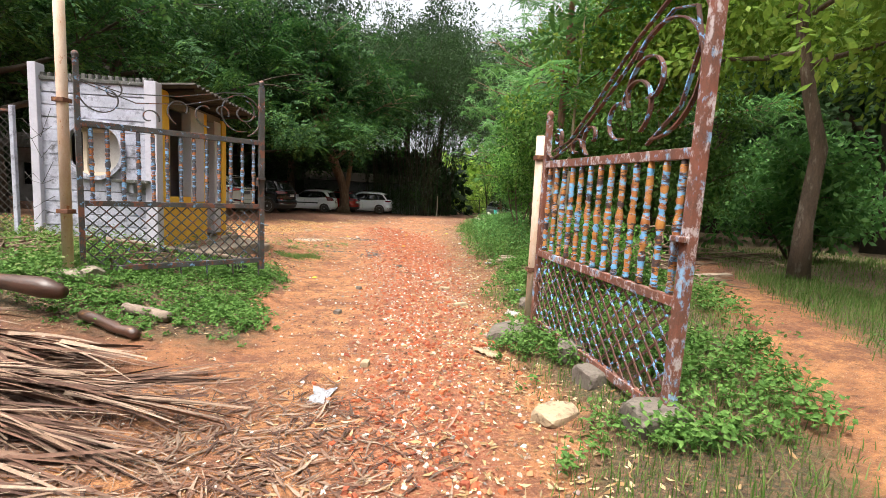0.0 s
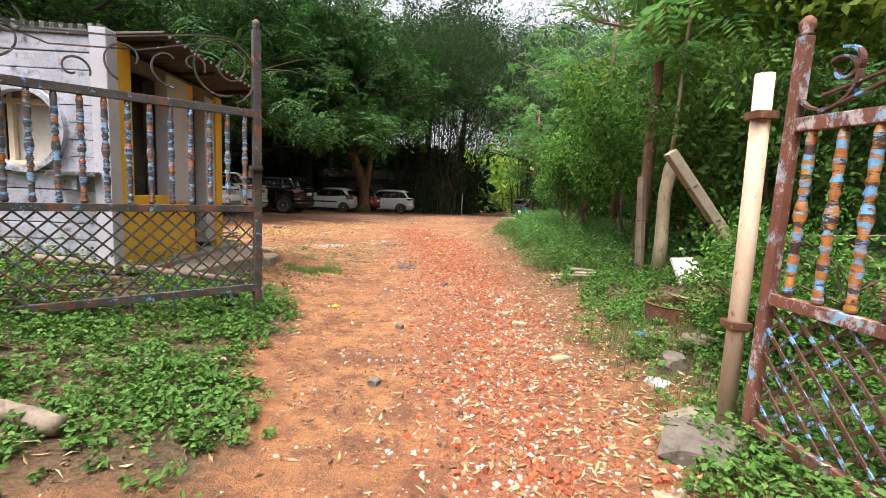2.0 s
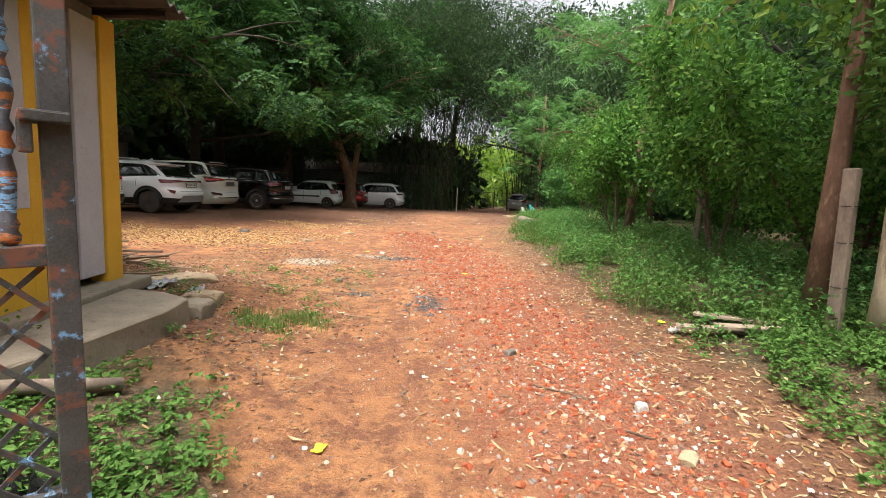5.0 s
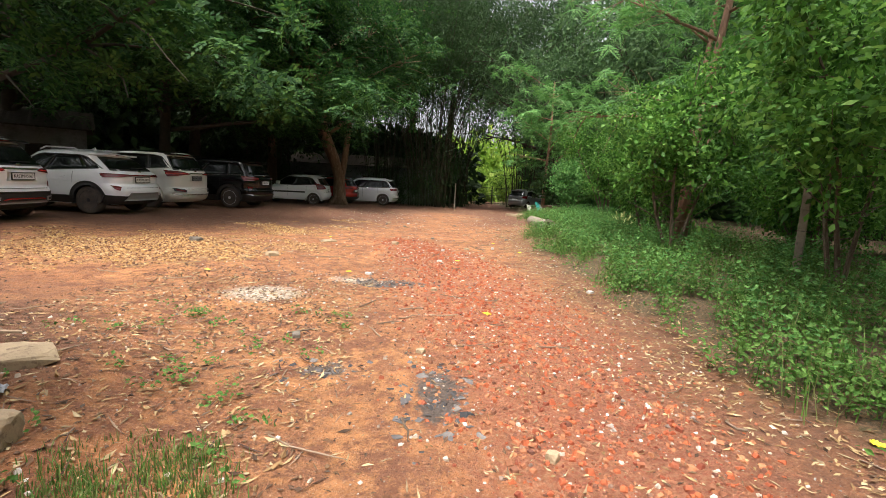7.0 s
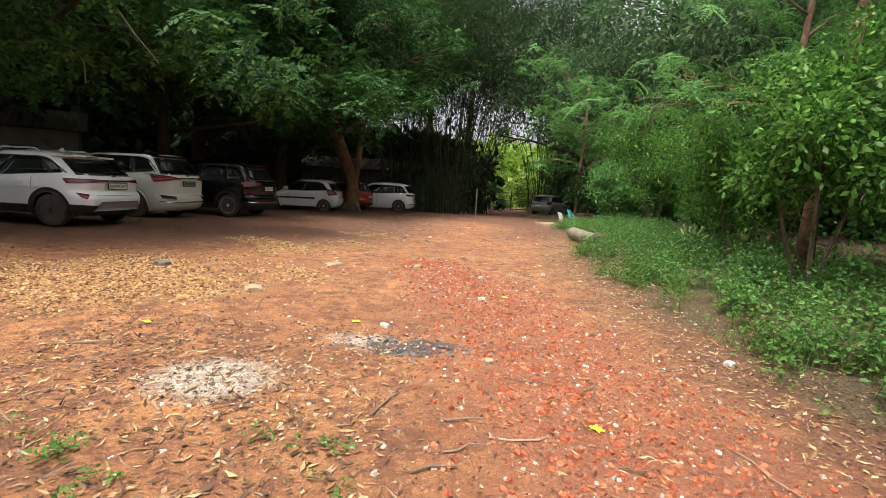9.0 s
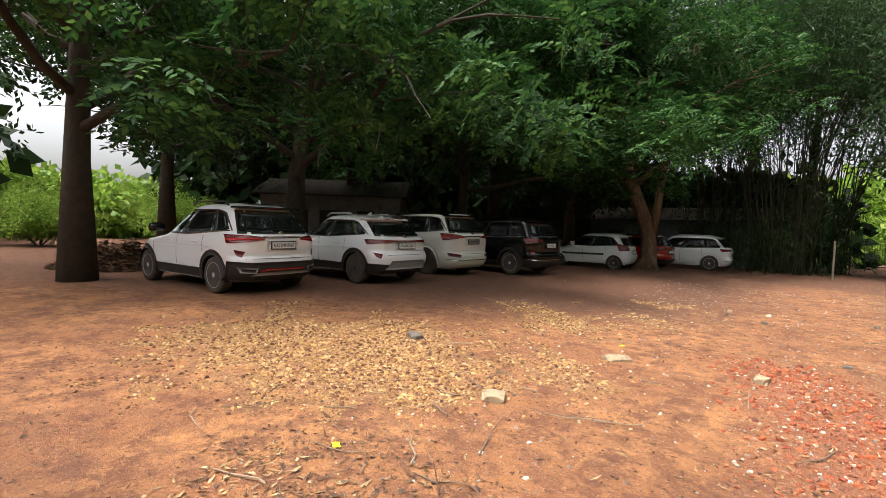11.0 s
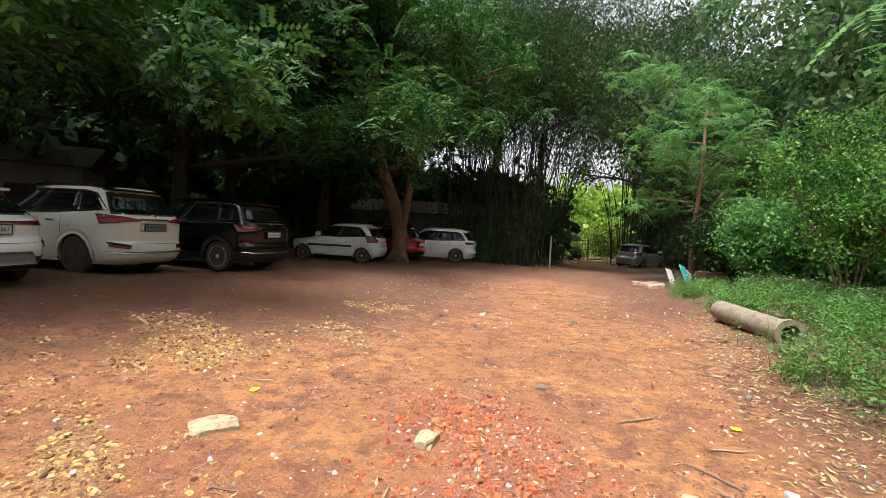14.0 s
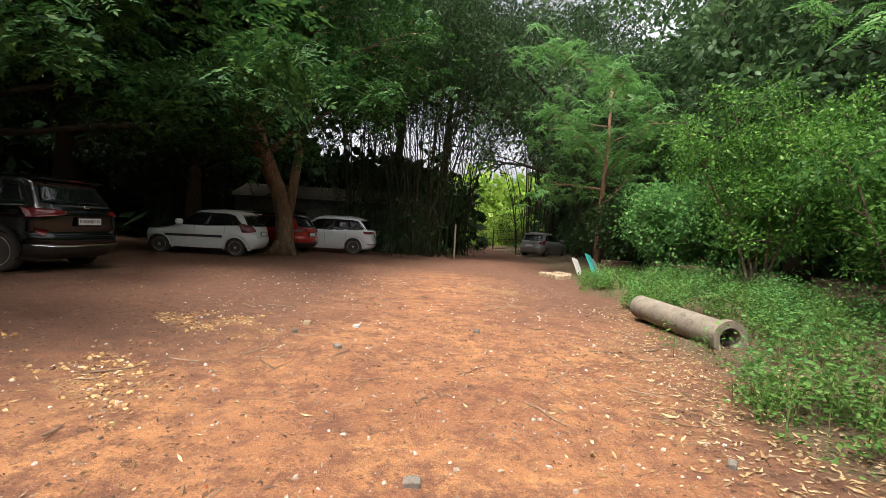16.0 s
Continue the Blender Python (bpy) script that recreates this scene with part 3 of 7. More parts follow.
def crumbs(name, pts, lo, hi, flat, material, label, category):
    n = len(pts)
    s = lo + (hi - lo) * rng.random(n) ** 2.5
    sc = np.stack([s, s * rng.uniform(0.5, 1, n), s * flat * rng.uniform(0.6, 1.2, n)], -1)
    v = (CUBE[None] + rng.uniform(-0.16, 0.16, (n, 8, 3))) * sc[:, None]
    v = np.einsum('nij,nkj->nki', spin(n, 0.25), v)
    z = height(pts[:, 0], pts[:, 1]) + sc[:, 2] * 0.22
    v = v + np.stack([pts[:, 0], pts[:, 1], z], -1)[:, None]
    f = (CUBEF[None] + 8 * np.arange(n)[:, None, None]).reshape(-1, 4)
    return tagged(raw(name, v.reshape(-1, 3), f, material), label, category, kind="stuff")


def flakes(name, pts, l0, l1, w0, w1, material, label, category, lift=0.006, curl=0.12, tilt=0.18):
    """Dry leaves, straw and splinters: bent strips that lie on the ground."""
    n = len(pts)
    l = l0 + (l1 - l0) * rng.random(n) ** 1.8
    w = rng.uniform(w0, w1, n)
    c = rng.normal(0, curl, n) * l
    base = np.stack([np.stack([-l / 2, 0 * l, c], -1), np.stack([0 * l, -w / 2, 0 * l], -1), np.stack([l / 2, 0 * l, c], -1), np.stack([0 * l, w / 2, 0 * l], -1)], 1)
    v = np.einsum('nij,nkj->nki', spin(n, tilt), base)
    z = height(pts[:, 0], pts[:, 1]) + lift + np.abs(c) * 0.3
    v = v + np.stack([pts[:, 0], pts[:, 1], z], -1)[:, None]
    f = np.arange(4 * n).reshape(-1, 4)
    return tagged(raw(name, v.reshape(-1, 3), f, material), label, category, kind="stuff")


def blades(name, pts, h0, h1, w, material, label, category):
    """Grass blades, bent outwards."""
    n = len(pts)
    h = rng.uniform(h0, h1, n)
    a = rng.uniform(0, 2 * np.pi, n)
    lean = rng.normal(0, 0.35, n) + 0.25
    d = np.stack([np.cos(a), np.sin(a), 0 * a], -1)
    s = np.stack([-np.sin(a), np.cos(a), 0 * a], -1) * w
    b0 = np.stack([pts[:, 0], pts[:, 1], height(pts[:, 0], pts[:, 1]) - 0.01], -1)
    mid = b0 + d * (h * lean * 0.4)[:, None] + np.array([0, 0, 1]) * (h * 0.6)[:, None]
    tip = b0 + d * (h * lean)[:, None] + np.array([0, 0, 1]) * (h * 0.95)[:, None]
    v = np.stack([b0 - s, b0 + s, mid + s * 0.7, mid - s * 0.7, tip], 1)
    k = 5 * np.arange(n)
    f = [(int(i), int(i) + 1, int(i) + 2, int(i) + 3) for i in k] + [(int(i) + 3, int(i) + 2, int(i) + 4) for i in k]
    return tagged(raw(name, v.reshape(-1, 3), f, material), label, category, kind="stuff")


def herbs(name, pts, h0, h1, per, size, material, label, category):
    """Low weeds: whorls of round leaves over the ground."""
    n = len(pts)
    h = rng.uniform(h0, h1, n)
    P = np.repeat(np.stack([pts[:, 0], pts[:, 1], height(pts[:, 0], pts[:, 1])], -1), per, 0)
    H = np.repeat(h, per) * rng.uniform(0.3, 1.0, n * per)
    a = rng.uniform(0, 2 * np.pi, n * per)
    r = rng.uniform(0.2, 1.0, n * per) * np.repeat(0.35 * h + 0.03, per)
    c = P + np.stack([np.cos(a) * r, np.sin(a) * r, H], -1)
    s = size * rng.uniform(0.5, 1.2, n * per)
    R = spin(n * per, 0.5)
    q = np.array([(-1, 0, -0.1), (0, -0.62, 0.12), (1, 0, -0.15), (0, 0.62, 0.12)]) / 2
    v = np.einsum('nij,nkj->nki', R, q[None] * s[:, None, None]) + c[:, None]
    return tagged(raw(name, v.reshape(-1, 3), np.arange(4 * n * per).reshape(-1, 4), material), label, category, kind="stuff")


# ---- trees ----
def clump_template(kind):
    """Leaves round the end of a twig, as a list of quads about the origin."""
    r = np.random.default_rng(3)
    quads = []
    if kind == "pinnate":
        for k in range(5):
            a = 2 * np.pi * k / 5 + r.uniform(-0.3, 0.3)
            d = np.array([np.cos(a), np.sin(a), r.uniform(-0.25, 0.35)])
            s = np.array([-np.sin(a), np.cos(a), 0.0])
            n = 8
            for i in range(n):
                u = 0.12 + 0.88 * i / (n - 1)
                p = d * u + np.array([0, 0, -0.35 * u * u])
                w = 0.26 * np.sin(np.pi * (0.15 + 0.8 * u))
                for sg in (-1, 1):
                    tip = p + s * sg * w + d * 0.12 + np.array([0, 0, -0.05])
                    e = d * 0.075
                    quads.append([p - e * 0.4, (p + tip) / 2 - e, tip, (p + tip) / 2 + e])
    elif kind == "tulip":
        # drooping compound leaves with a few broad pairs of leaflets each
        for k in range(6):
            a = 2 * np.pi * k / 6 + r.uniform(-0.35, 0.35)
            d = np.array([np.cos(a), np.sin(a), r.uniform(-0.35, 0.45)])
            s = np.array([-np.sin(a), np.cos(a), 0.0])
            for i in range(5):
                u = 0.28 + 0.72 * i / 4
                p = d * u + np.array([0, 0, -0.42 * u * u])
                for sg in (-1, 1):
                    e = s * sg * 0.85 + d * 0.55 + np.array([0, 0, -0.25 + r.normal(0, 0.12)])
                    e = e / np.linalg.norm(e) * r.uniform(0.24, 0.34)
                    w = (d - s * sg * 0.5) * 0.075
                    quads.append([p, p + e * 0.45 - w, p + e, p + e * 0.45 + w])
            p = d + np.array([0, 0, -0.42])
            e = d * 0.3 + np.array([0, 0, -0.2])
            quads.append([p, p + e * 0.45 - s * 0.08, p + e, p + e * 0.45 + s * 0.08])
    else:
        n = {"broad": 46, "citrus": 62, "bamboo": 34, "far": 26}[kind]
        for k in range(n):
            d = r.normal(0, 1, 3)
            d /= np.linalg.norm(d)
            p = d * r.uniform(0.25, 1.0)
            d = d + r.normal(0, 0.5, 3) + np.array([0, 0, -0.7 if kind == "bamboo" else -0.15])
            d /= np.linalg.norm(d)
            s = np.cross(d, r.normal(0, 1, 3))
            s /= np.linalg.norm(s)
            l, w = {"broad": (0.34, 0.085), "citrus": (0.27, 0.066), "bamboo": (0.42, 0.03), "far": (0.5, 0.17)}[kind]
            l *= r.uniform(0.7, 1.2)
            quads.append([p, p + d * l * 0.5 - s * w, p + d * l, p + d * l * 0.5 + s * w])
    return np.array(quads)


CLUMP = {k: clump_template(k) for k in ("pinnate", "tulip", "broad", "citrus", "bamboo", "far")}


def crown(name, centers, sizes, kind, material, parent, label="", r=None, flat=0.45):
    q = CLUMP[kind]
    n = len(centers)
    R = spin(n, flat)
    v = np.einsum('nij,qkj->nqki', R, q) * np.asarray(sizes)[:, None, None, None] + np.asarray(centers)[:, None, None]
    v = v.reshape(-1, 3)
    return raw(name, v, np.arange(len(v)).reshape(-1, 4), material, parent, label)


def limb_points(p, d, length, steps, rnd, droop=0.0, wander=0.18):
    pts = [Vector(p)]
    d = Vector(d).normalized()
    for _ in range(steps):
        d = (d + Vector((rnd.uniform(-wander, wander), rnd.uniform(-wander, wander), rnd.uniform(-wander, wander) - droop))).normalized()
        pts.append(pts[-1] + d * (length / steps))
    return pts, d


def tree(label, x, y, h, r0, stem, limbs, reach, clumps, size, kind, leaf, bark, seed, name="tree", low=0.35, squash=0.6, fork=0.45, group="", rise=0.5, lean=None, crown_label="", hang=(), spread=0.16):
    """A trunk along stem (offsets at heights), limbs that fork twice, and leaf clumps along the outer twigs."""
    rnd = random.Random(seed)
    t = thing(name, label, "tree", x, y, gz(x, y) - 0.05, group=group)
    spine = [Vector((0, 0, 0))] + [Vector(s) for s in stem]
    rad = [r0 * (1.25 if i == 0 else (1 - 0.62 * i / (len(spine) - 1))) for i in range(len(spine))]
    bms = [tube(spine, rad, 10)]
    tips = []
    total = len(spine) - 1
    for i in range(limbs):
        u = fork + (1 - fork) * (i + rnd.random() * 0.6) / limbs
        k = min(int(u * total), total - 1)
        p = spine[k].lerp(spine[k + 1], u * total - k)
        a = i * 2.4 + rnd.uniform(-0.4, 0.4)
        d = Vector((math.cos(a), math.sin(a), rnd.uniform(rise - 0.3, rise + 0.3)))
        if lean:
            d += Vector(lean)
        L = reach * rnd.uniform(0.7, 1.1) * (1.15 - 0.35 * u)
        pts, dd = limb_points(p, d, L, 6, rnd, 0.01)
        rr = r0 * 0.42 * (1.1 - 0.5 * u)
        bms.append(tube(pts, [rr * (1 - 0.75 * j / 6) for j in range(7)], 6))
        for j in (2, 3, 4, 5, 6):
            for _ in range(2):
                q, qd = limb_points(pts[j], dd + Vector((rnd.uniform(-1, 1), rnd.uniform(-1, 1), rnd.uniform(-0.6, 0.5))), L * rnd.uniform(0.25, 0.5), 4, rnd, 0.05)
                bms.append(tube(q, [rr * 0.3 * (1 - 0.8 * m / 4) for m in range(5)], 4, False))
                tips += q[1:]
        tips += pts[4:]
    cs = []
    for hx, hy, hz, hn in hang:
        e = Vector((hx - x, hy - y, hz + 0.4 - gz(x, y)))
        s0 = spine[-2] if total > 1 else spine[-1]
        mid = s0.lerp(e, 0.55) + Vector((0, 0, 1.0))
        pts = [s0 * ((1 - u) ** 2) + mid * (2 * u * (1 - u)) + e * (u * u) for u in [k / 7 for k in range(8)]]
        bms.append(tube(pts, [r0 * 0.13 * (1 - 0.8 * k / 7) for k in range(8)], 6, False))
        for _ in range(hn):
            cs.append(pts[rnd.randrange(4, 8)] + Vector((rnd.gauss(0, 0.6), rnd.gauss(0, 0.6), rnd.gauss(-0.1, 0.38))))
    part("trunk", merge(*bms), bark, t, smooth=True)
    for i in range(clumps):
        c = tips[rnd.randrange(len(tips))] + Vector((rnd.gauss(0, 1), rnd.gauss(0, 1), rnd.gauss(0, squash))) * reach * spread
        if c.z > low * h * 0.8:
            cs.append(c)
    crown("crown", np.array(cs), np.array([size * rnd.uniform(0.6, 1.25) for _ in cs]), kind, leaf, t, crown_label)
    return t


# ---- gates ----
BAL = [(0.012, 0), (0.019, 0.01), (0.021, 0.03), (0.015, 0.05), (0.02, 0.07), (0.014, 0.09), (0.017, 0.16), (0.02, 0.24), (0.013, 0.3), (0.021, 0.33), (0.014, 0.36), (0.021, 0.39), (0.013, 0.42), (0.024, 0.5), (0.02, 0.56), (0.013, 0.61), (0.021, 0.64), (0.014, 0.67), (0.021, 0.7), (0.015, 0.73), (0.02, 0.8), (0.017, 0.9), (0.019, 0.95), (0.014, 1.0)]


def spiral(cx, cz, r0, r1, a0, a1, n=22):
    return [(cx + (r0 + (r1 - r0) * i / n) * math.cos(radians(a0 + (a1 - a0) * i / n)), 0, cz + (r0 + (r1 - r0) * i / n) * math.sin(radians(a0 + (a1 - a0) * i / n))) for i in range(n + 1)]


def gate_leaf(label, x, y, z, rz, ry, zb, zm, zt, hinge_top, free_top, n_bal, bar, bal, post, scrolls, tops, legs, mesh_bar):
    """A steel gate leaf: x runs from the hinge to the free end, heights above its foot."""
    g = thing("gate_leaf", label, "gate", x, y, z, rz, group="gate leaves", ry=ry)
    W = 1.84
    part("hinge_stile", box(0.05, 0.05, hinge_top - zb + 0.03, 0, 0, (hinge_top + zb) / 2 - 0.015, 0.004), post, g)
    part("free_stile", box(0.065, 0.06, free_top - zb + 0.12, W, 0, (free_top + zb) / 2 - 0.06, 0.005), post, g)
    for px, pz in ((0, hinge_top), (W, free_top)):
        part("finial", lathe([(0.02, 0), (0.03, 0.012), (0.022, 0.02), (0.034, 0.04), (0.03, 0.065), (0.012, 0.085)], 10), post, g, smooth=True).location = (px, 0, pz)
    for nm, zz, hh in (("bottom_rail", zb, 0.06), ("middle_rail", zm, 0.055), ("top_rail", zt, 0.06)):
        part(nm, box(W - 0.06, 0.045, hh, W / 2, 0, zz, 0.004), bar, g)
    first = None
    for i in range(n_bal):
        u = 0.1 + (W - 0.2) * i / (n_bal - 1)
        if first is None:
            first = part("baluster", lathe([(r * 1.15, v * (zt - zm - 0.06)) for r, v in BAL], 8), bal, g, smooth=True)
            ob = first
        else:
            ob = new("baluster", first.data)
            ob.parent = g
        ob.location = (u, 0, zm + 0.03)
    # diagonal lattice
    x0, x1, z0, z1 = 0.03, W - 0.035, zb + 0.03, zm - 0.03
    k, step = -(z1 - z0), 0.118
    while k < x1 - x0:
        for sg, off in ((1, 0.006), (-1, -0.006)):
            ax, az = k, 0.0
            bx, bz = k + (z1 - z0), z1 - z0
            if ax < 0:
                az -= ax
                ax = 0
            if bx > x1 - x0:
                bz -= bx - (x1 - x0)
                bx = x1 - x0
            if bx - ax > 0.03:
                if sg > 0:
                    p, q = (x0 + ax, off, z0 + az), (x0 + bx, off, z0 + bz)
                else:
                    p, q = (x1 - ax, off, z0 + az), (x1 - bx, off, z0 + bz)
                part("lattice_bar", ribbon([p, q], 0.014, 0.008, (1, 0, -sg)), mesh_bar, g)
        k += step
    for s in scrolls:
        part("scroll", ribbon(spiral(*s), 0.03, 0.011, (0, 1, 0)), mesh_bar, g)
    for pts, rad in tops:
        part("top_bar", ribbon(pts, rad, 0.01, (0, 1, 0)), mesh_bar, g)
    for lx, ll in legs:
        part("drop_bar", tube([(lx, 0, zb), (lx + 0.01, 0, zb - ll)], 0.009, 6), bar, g)
    part("latch", merge(box(0.1, 0.09, 0.03, W - 0.02, -0.02, (zm + zt) / 2 - 0.05, 0.006), box(0.03, 0.05, 0.1, W - 0.06, -0.03, (zm + zt) / 2 - 0.09, 0.006)), bar, g)
    return g


LGZ = 0.16
gate_leaf("weathered grey-blue steel gate leaf with turned balusters standing open", -3.7, 4.75, LGZ, 43.2, -0.2, 0.2, 0.89, 1.69, 2.3, 2.37, 13, GREYBAR, BALUSTER_DARK, GREYBAR,
          [(0.23, 1.99, 0.24, 0.07, 150, 420), (0.29, 2.06, 0.1, 0.03, 60, -250), (0.62, 1.83, 0.1, 0.03, -20, 290), (0.93, 1.95, 0.16, 0.05, 250, -30), (1.2, 1.97, 0.17, 0.05, 280, 60), (1.58, 2.0, 0.26, 0.2, -70, 290), (1.62, 2.03, 0.15, 0.05, 80, -270), (1.36, 2.0, 0.09, 0.03, -30, 250)],
          [([(0.02, 0, 2.12), (0.4, 0, 2.04), (0.9, 0, 2.1), (1.4, 0, 2.23), (1.62, 0, 2.26)], 0.012), ([(0.03, 0, 2.1), (0.5, 0, 1.96), (1.0, 0, 2.03), (1.5, 0, 2.2)], 0.008)],
          [(0.42, 0.3), (0.66, 0.2), (0.9, 0.16), (1.18, 0.24), (1.48, 0.16), (1.8, 0.22)], GREYBAR)
gate_leaf("rusty red and blue flaking steel gate leaf standing open", 0.875, 4.246, 0.14, -77.5, 1.2, 0.07, 0.70, 1.49, 1.87, 2.75, 13, RUSTED, BALUSTER, RUSTED,
          [(0.16, 1.68, 0.17, 0.05, 190, 470), (0.2, 1.7, 0.08, 0.03, 100, -180), (0.52, 1.6, 0.09, 0.03, 0, 300), (0.74, 1.66, 0.13, 0.04, 250, -40), (1.08, 1.77, 0.16, 0.06, 290, 30), (1.46, 1.95, 0.36, 0.28, -95, 150), (1.36, 1.92, 0.22, 0.08, 210, -90), (1.22, 1.82, 0.2, 0.1, -60, 190)],
          [([(0.12, 0, 1.6), (0.4, 0, 1.66), (0.8, 0, 1.93), (1.2, 0, 2.22), (1.5, 0, 2.38), (1.7, 0, 2.36), (1.8, 0, 2.2)], 0.026), ([(0.12, 0, 1.53), (0.5, 0, 1.66), (0.85, 0, 1.88), (1.25, 0, 2.16), (1.52, 0, 2.29), (1.7, 0, 2.25), (1.76, 0, 2.05), (1.66, 0, 1.75), (1.4, 0, 1.56)], 0.026)],
          [], PAINTED)


def gate_pole(x, y, h, r, label, foot):
    t = thing("gate_pole", label, "pole", x, y, gz(x, y) - 0.05, group="gate poles")
    part("post", tube([(0, 0, 0), (0.005, 0, h * 0.5), (0.0, 0.008, h)], r, 12), CREAM, t, smooth=True)
    part("base", rock(int(h * 10), 0.34, 0.3, foot, 3), CONCRETE, t, "rough concrete footing")
    for zz in (0.45, 1.5):
        part("hinge_band", box(2 * r + 0.02, 2 * r + 0.02, 0.04, 0, 0, zz + 0.2, 0.004), RUST, t)
    return t


gate_pole(-3.67, 4.52, 3.7, 0.046, "tall cream-painted steel pole with rust streaks beside open gate", 0.14)
gate_pole(0.86, 4.42, 1.9, 0.044, "short flaking cream steel gate post on a stone", 0.16)


# ---- guard house ----
def guard_house():
    h = thing("guard_house", "small grey and yellow guard house with a cement sheet roof", "house", -3.84, 6.28, 0.36, 5)
    H = 2.18
    cx, cz, R = -0.8, 1.32, 0.37
    # grey wall of stacked cement planks with a round opening
    n = 14
    ph = H / n
    for i in range(n):
        z0, z1 = i * ph + 0.004, (i + 1) * ph - 0.004
        if z1 < cz - R or z0 > cz + R:
            part("wall_plank", box(1.46, 0.06 + 0.008 * (i % 3), ph - 0.008, -0.73, 0.05, (z0 + z1) / 2, 0.008), GREYWALL, h)
            continue
        zz = [z0 + (z1 - z0) * k / 6 for k in range(7)]
        hw = [math.sqrt(max(0, R * R - (z - cz) ** 2)) for z in zz]
        for sg, far in ((-1, -1.46), (1, 0.0)):
            o = [(far, z0)] + [(cx + sg * w, z) for w, z in zip(hw, zz)] + [(far, z1)]
            part("wall_plank", prism(o, 0.06 + 0.006 * (i % 3), Matrix.Translation((0, 0.05, 0))), GREYWALL, h)
    part("backing_wall", box(0.4, 0.05, H - 0.02, -0.25, 0.11, H / 2), GREYWALL, h)
    part("backing_wall", box(0.22, 0.05, H - 0.02, -1.34, 0.11, H / 2), GREYWALL, h)
    for x, w, hh in ((-1.5, 0.1, H + 0.2), (-0.07, 0.15, H + 0.06)):
        part("corner_post", box(w, 0.16, hh, x, 0.03, hh / 2, 0.01), LILAC, h)
    rim = [(cx + R * math.cos(a), 0.0, cz + R * math.sin(a)) for a in [2 * math.pi * k / 40 for k in range(41)]]
    part("window_surround", ribbon(rim, 0.085, 0.05, (0, 1, 0)), GREYWALL, h)
    part("window_board", box(0.56, 0.02, 0.74, cx + 0.1, 0.16, cz, 0.004), WHITEBOARD, h, "white board closing the round window")
    for x, w in ((-1.2, 0.06), (-1.08, 0.04), (-0.98, 0.05)):
        part("window_frame", box(w, 0.05, 0.68, x, 0.12, cz, 0.006), CREAMWOOD, h)
    part("window_frame", box(0.66, 0.05, 0.05, cx, 0.12, cz + 0.26, 0.006), CREAMWOOD, h)
    part("window_sill", box(0.66, 0.07, 0.05, cx, 0.1, cz - 0.31, 0.006), CREAMWOOD, h)
    part("ledge", box(0.44, 0.16, 0.045, -0.3, -0.05, 0.93, 0.01), MOSS, h, "mossy cement ledge")
    part("ledge_bracket", box(0.05, 0.12, 0.14, -0.3, -0.03, 0.85, 0.008), GREYWALL, h)
    part("coping", box(1.46, 0.1, 0.05, -0.73, 0.05, H + 0.02, 0.01), MOSS, h)
    rnd = random.Random(4)
    for i in range(17):
        part("coping_stub", box(0.045, 0.05, rnd.uniform(0.04, 0.075), -1.42 + i * 0.083, 0.04, H + 0.07, 0.006), MOSS, h)
    # yellow front towards the track
    for y0, y1, z0, z1, mt, dx in ((0.0, 0.2, 0, H, YELLOW, 0.0), (0.2, 1.42, 0, 0.74, YELLOW, -0.012), (0.86, 1.34, 0.66, H - 0.1, LILAC, -0.004), (1.34, 1.46, 0.0, H - 0.1, YELLOW, -0.008), (1.8, 2.08, 0.1, H - 0.15, LILAC, -0.02), (2.08, 2.28, 0.0, H - 0.1, YELLOW, 0.0)):
        part("front_pier" if z1 > 1 else "dwarf_wall", box(0.14, y1 - y0 - 0.004, z1 - z0, -0.08 + dx, (y0 + y1) / 2 + 0.13, (z0 + z1) / 2, 0.008), mt, h)
    part("door_return", box(0.5, 0.06, H - 0.1, -0.42, 1.56 + 0.13, H / 2, 0.004), LILAC, h)
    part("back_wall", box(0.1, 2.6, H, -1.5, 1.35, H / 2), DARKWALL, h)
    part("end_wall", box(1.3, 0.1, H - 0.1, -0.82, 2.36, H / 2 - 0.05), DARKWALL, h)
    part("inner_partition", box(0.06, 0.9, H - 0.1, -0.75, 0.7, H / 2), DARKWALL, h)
    part("inner_arch", ribbon([(-0.7, 0.6 + 0.34 * math.cos(a), 1.35 + 0.3 * math.sin(a)) for a in [math.pi * k / 14 for k in range(15)]], 0.06, 0.05, (1, 0, 0)), LILAC, h)
    for k in range(7):
        part("inner_louvre", box(0.03, 0.6, 0.02, -0.7, 0.6, 0.82 + 0.08 * k, 0.004), DARKWOOD, h)
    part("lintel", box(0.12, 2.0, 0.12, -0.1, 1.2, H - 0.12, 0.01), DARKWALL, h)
    part("plinth", box(0.5, 2.3, 0.1, -0.1, 1.4, -0.02, 0.02), CONCRETE, h)
    # corrugated roof, falling towards the track
    bm = bmesh.new()
    ny, rows = 150, []
    for i in range(ny + 1):
        y = 0.1 + 2.65 * i / ny
        dz = 0.022 * math.cos(2 * math.pi * (y) / 0.146)
        rows.append([bm.verts.new((x, y, H + 0.06 + 0.07 * x + dz + s)) for x, s in ((-1.4, 0), (0.42, 0), (0.42, -0.012), (-1.4, -0.012))])
    for a, b in zip(rows, rows[1:]):
        for k in range(4):
            bm.faces.new((a[k], b[k], b[(k + 1) % 4], a[(k + 1) % 4]))
    bm.faces.new(rows[0])
    bm.faces.new(rows[-1][::-1])
    part("roof", bm, ROOFSHEET, h, "corrugated cement sheet roof", smooth=True)
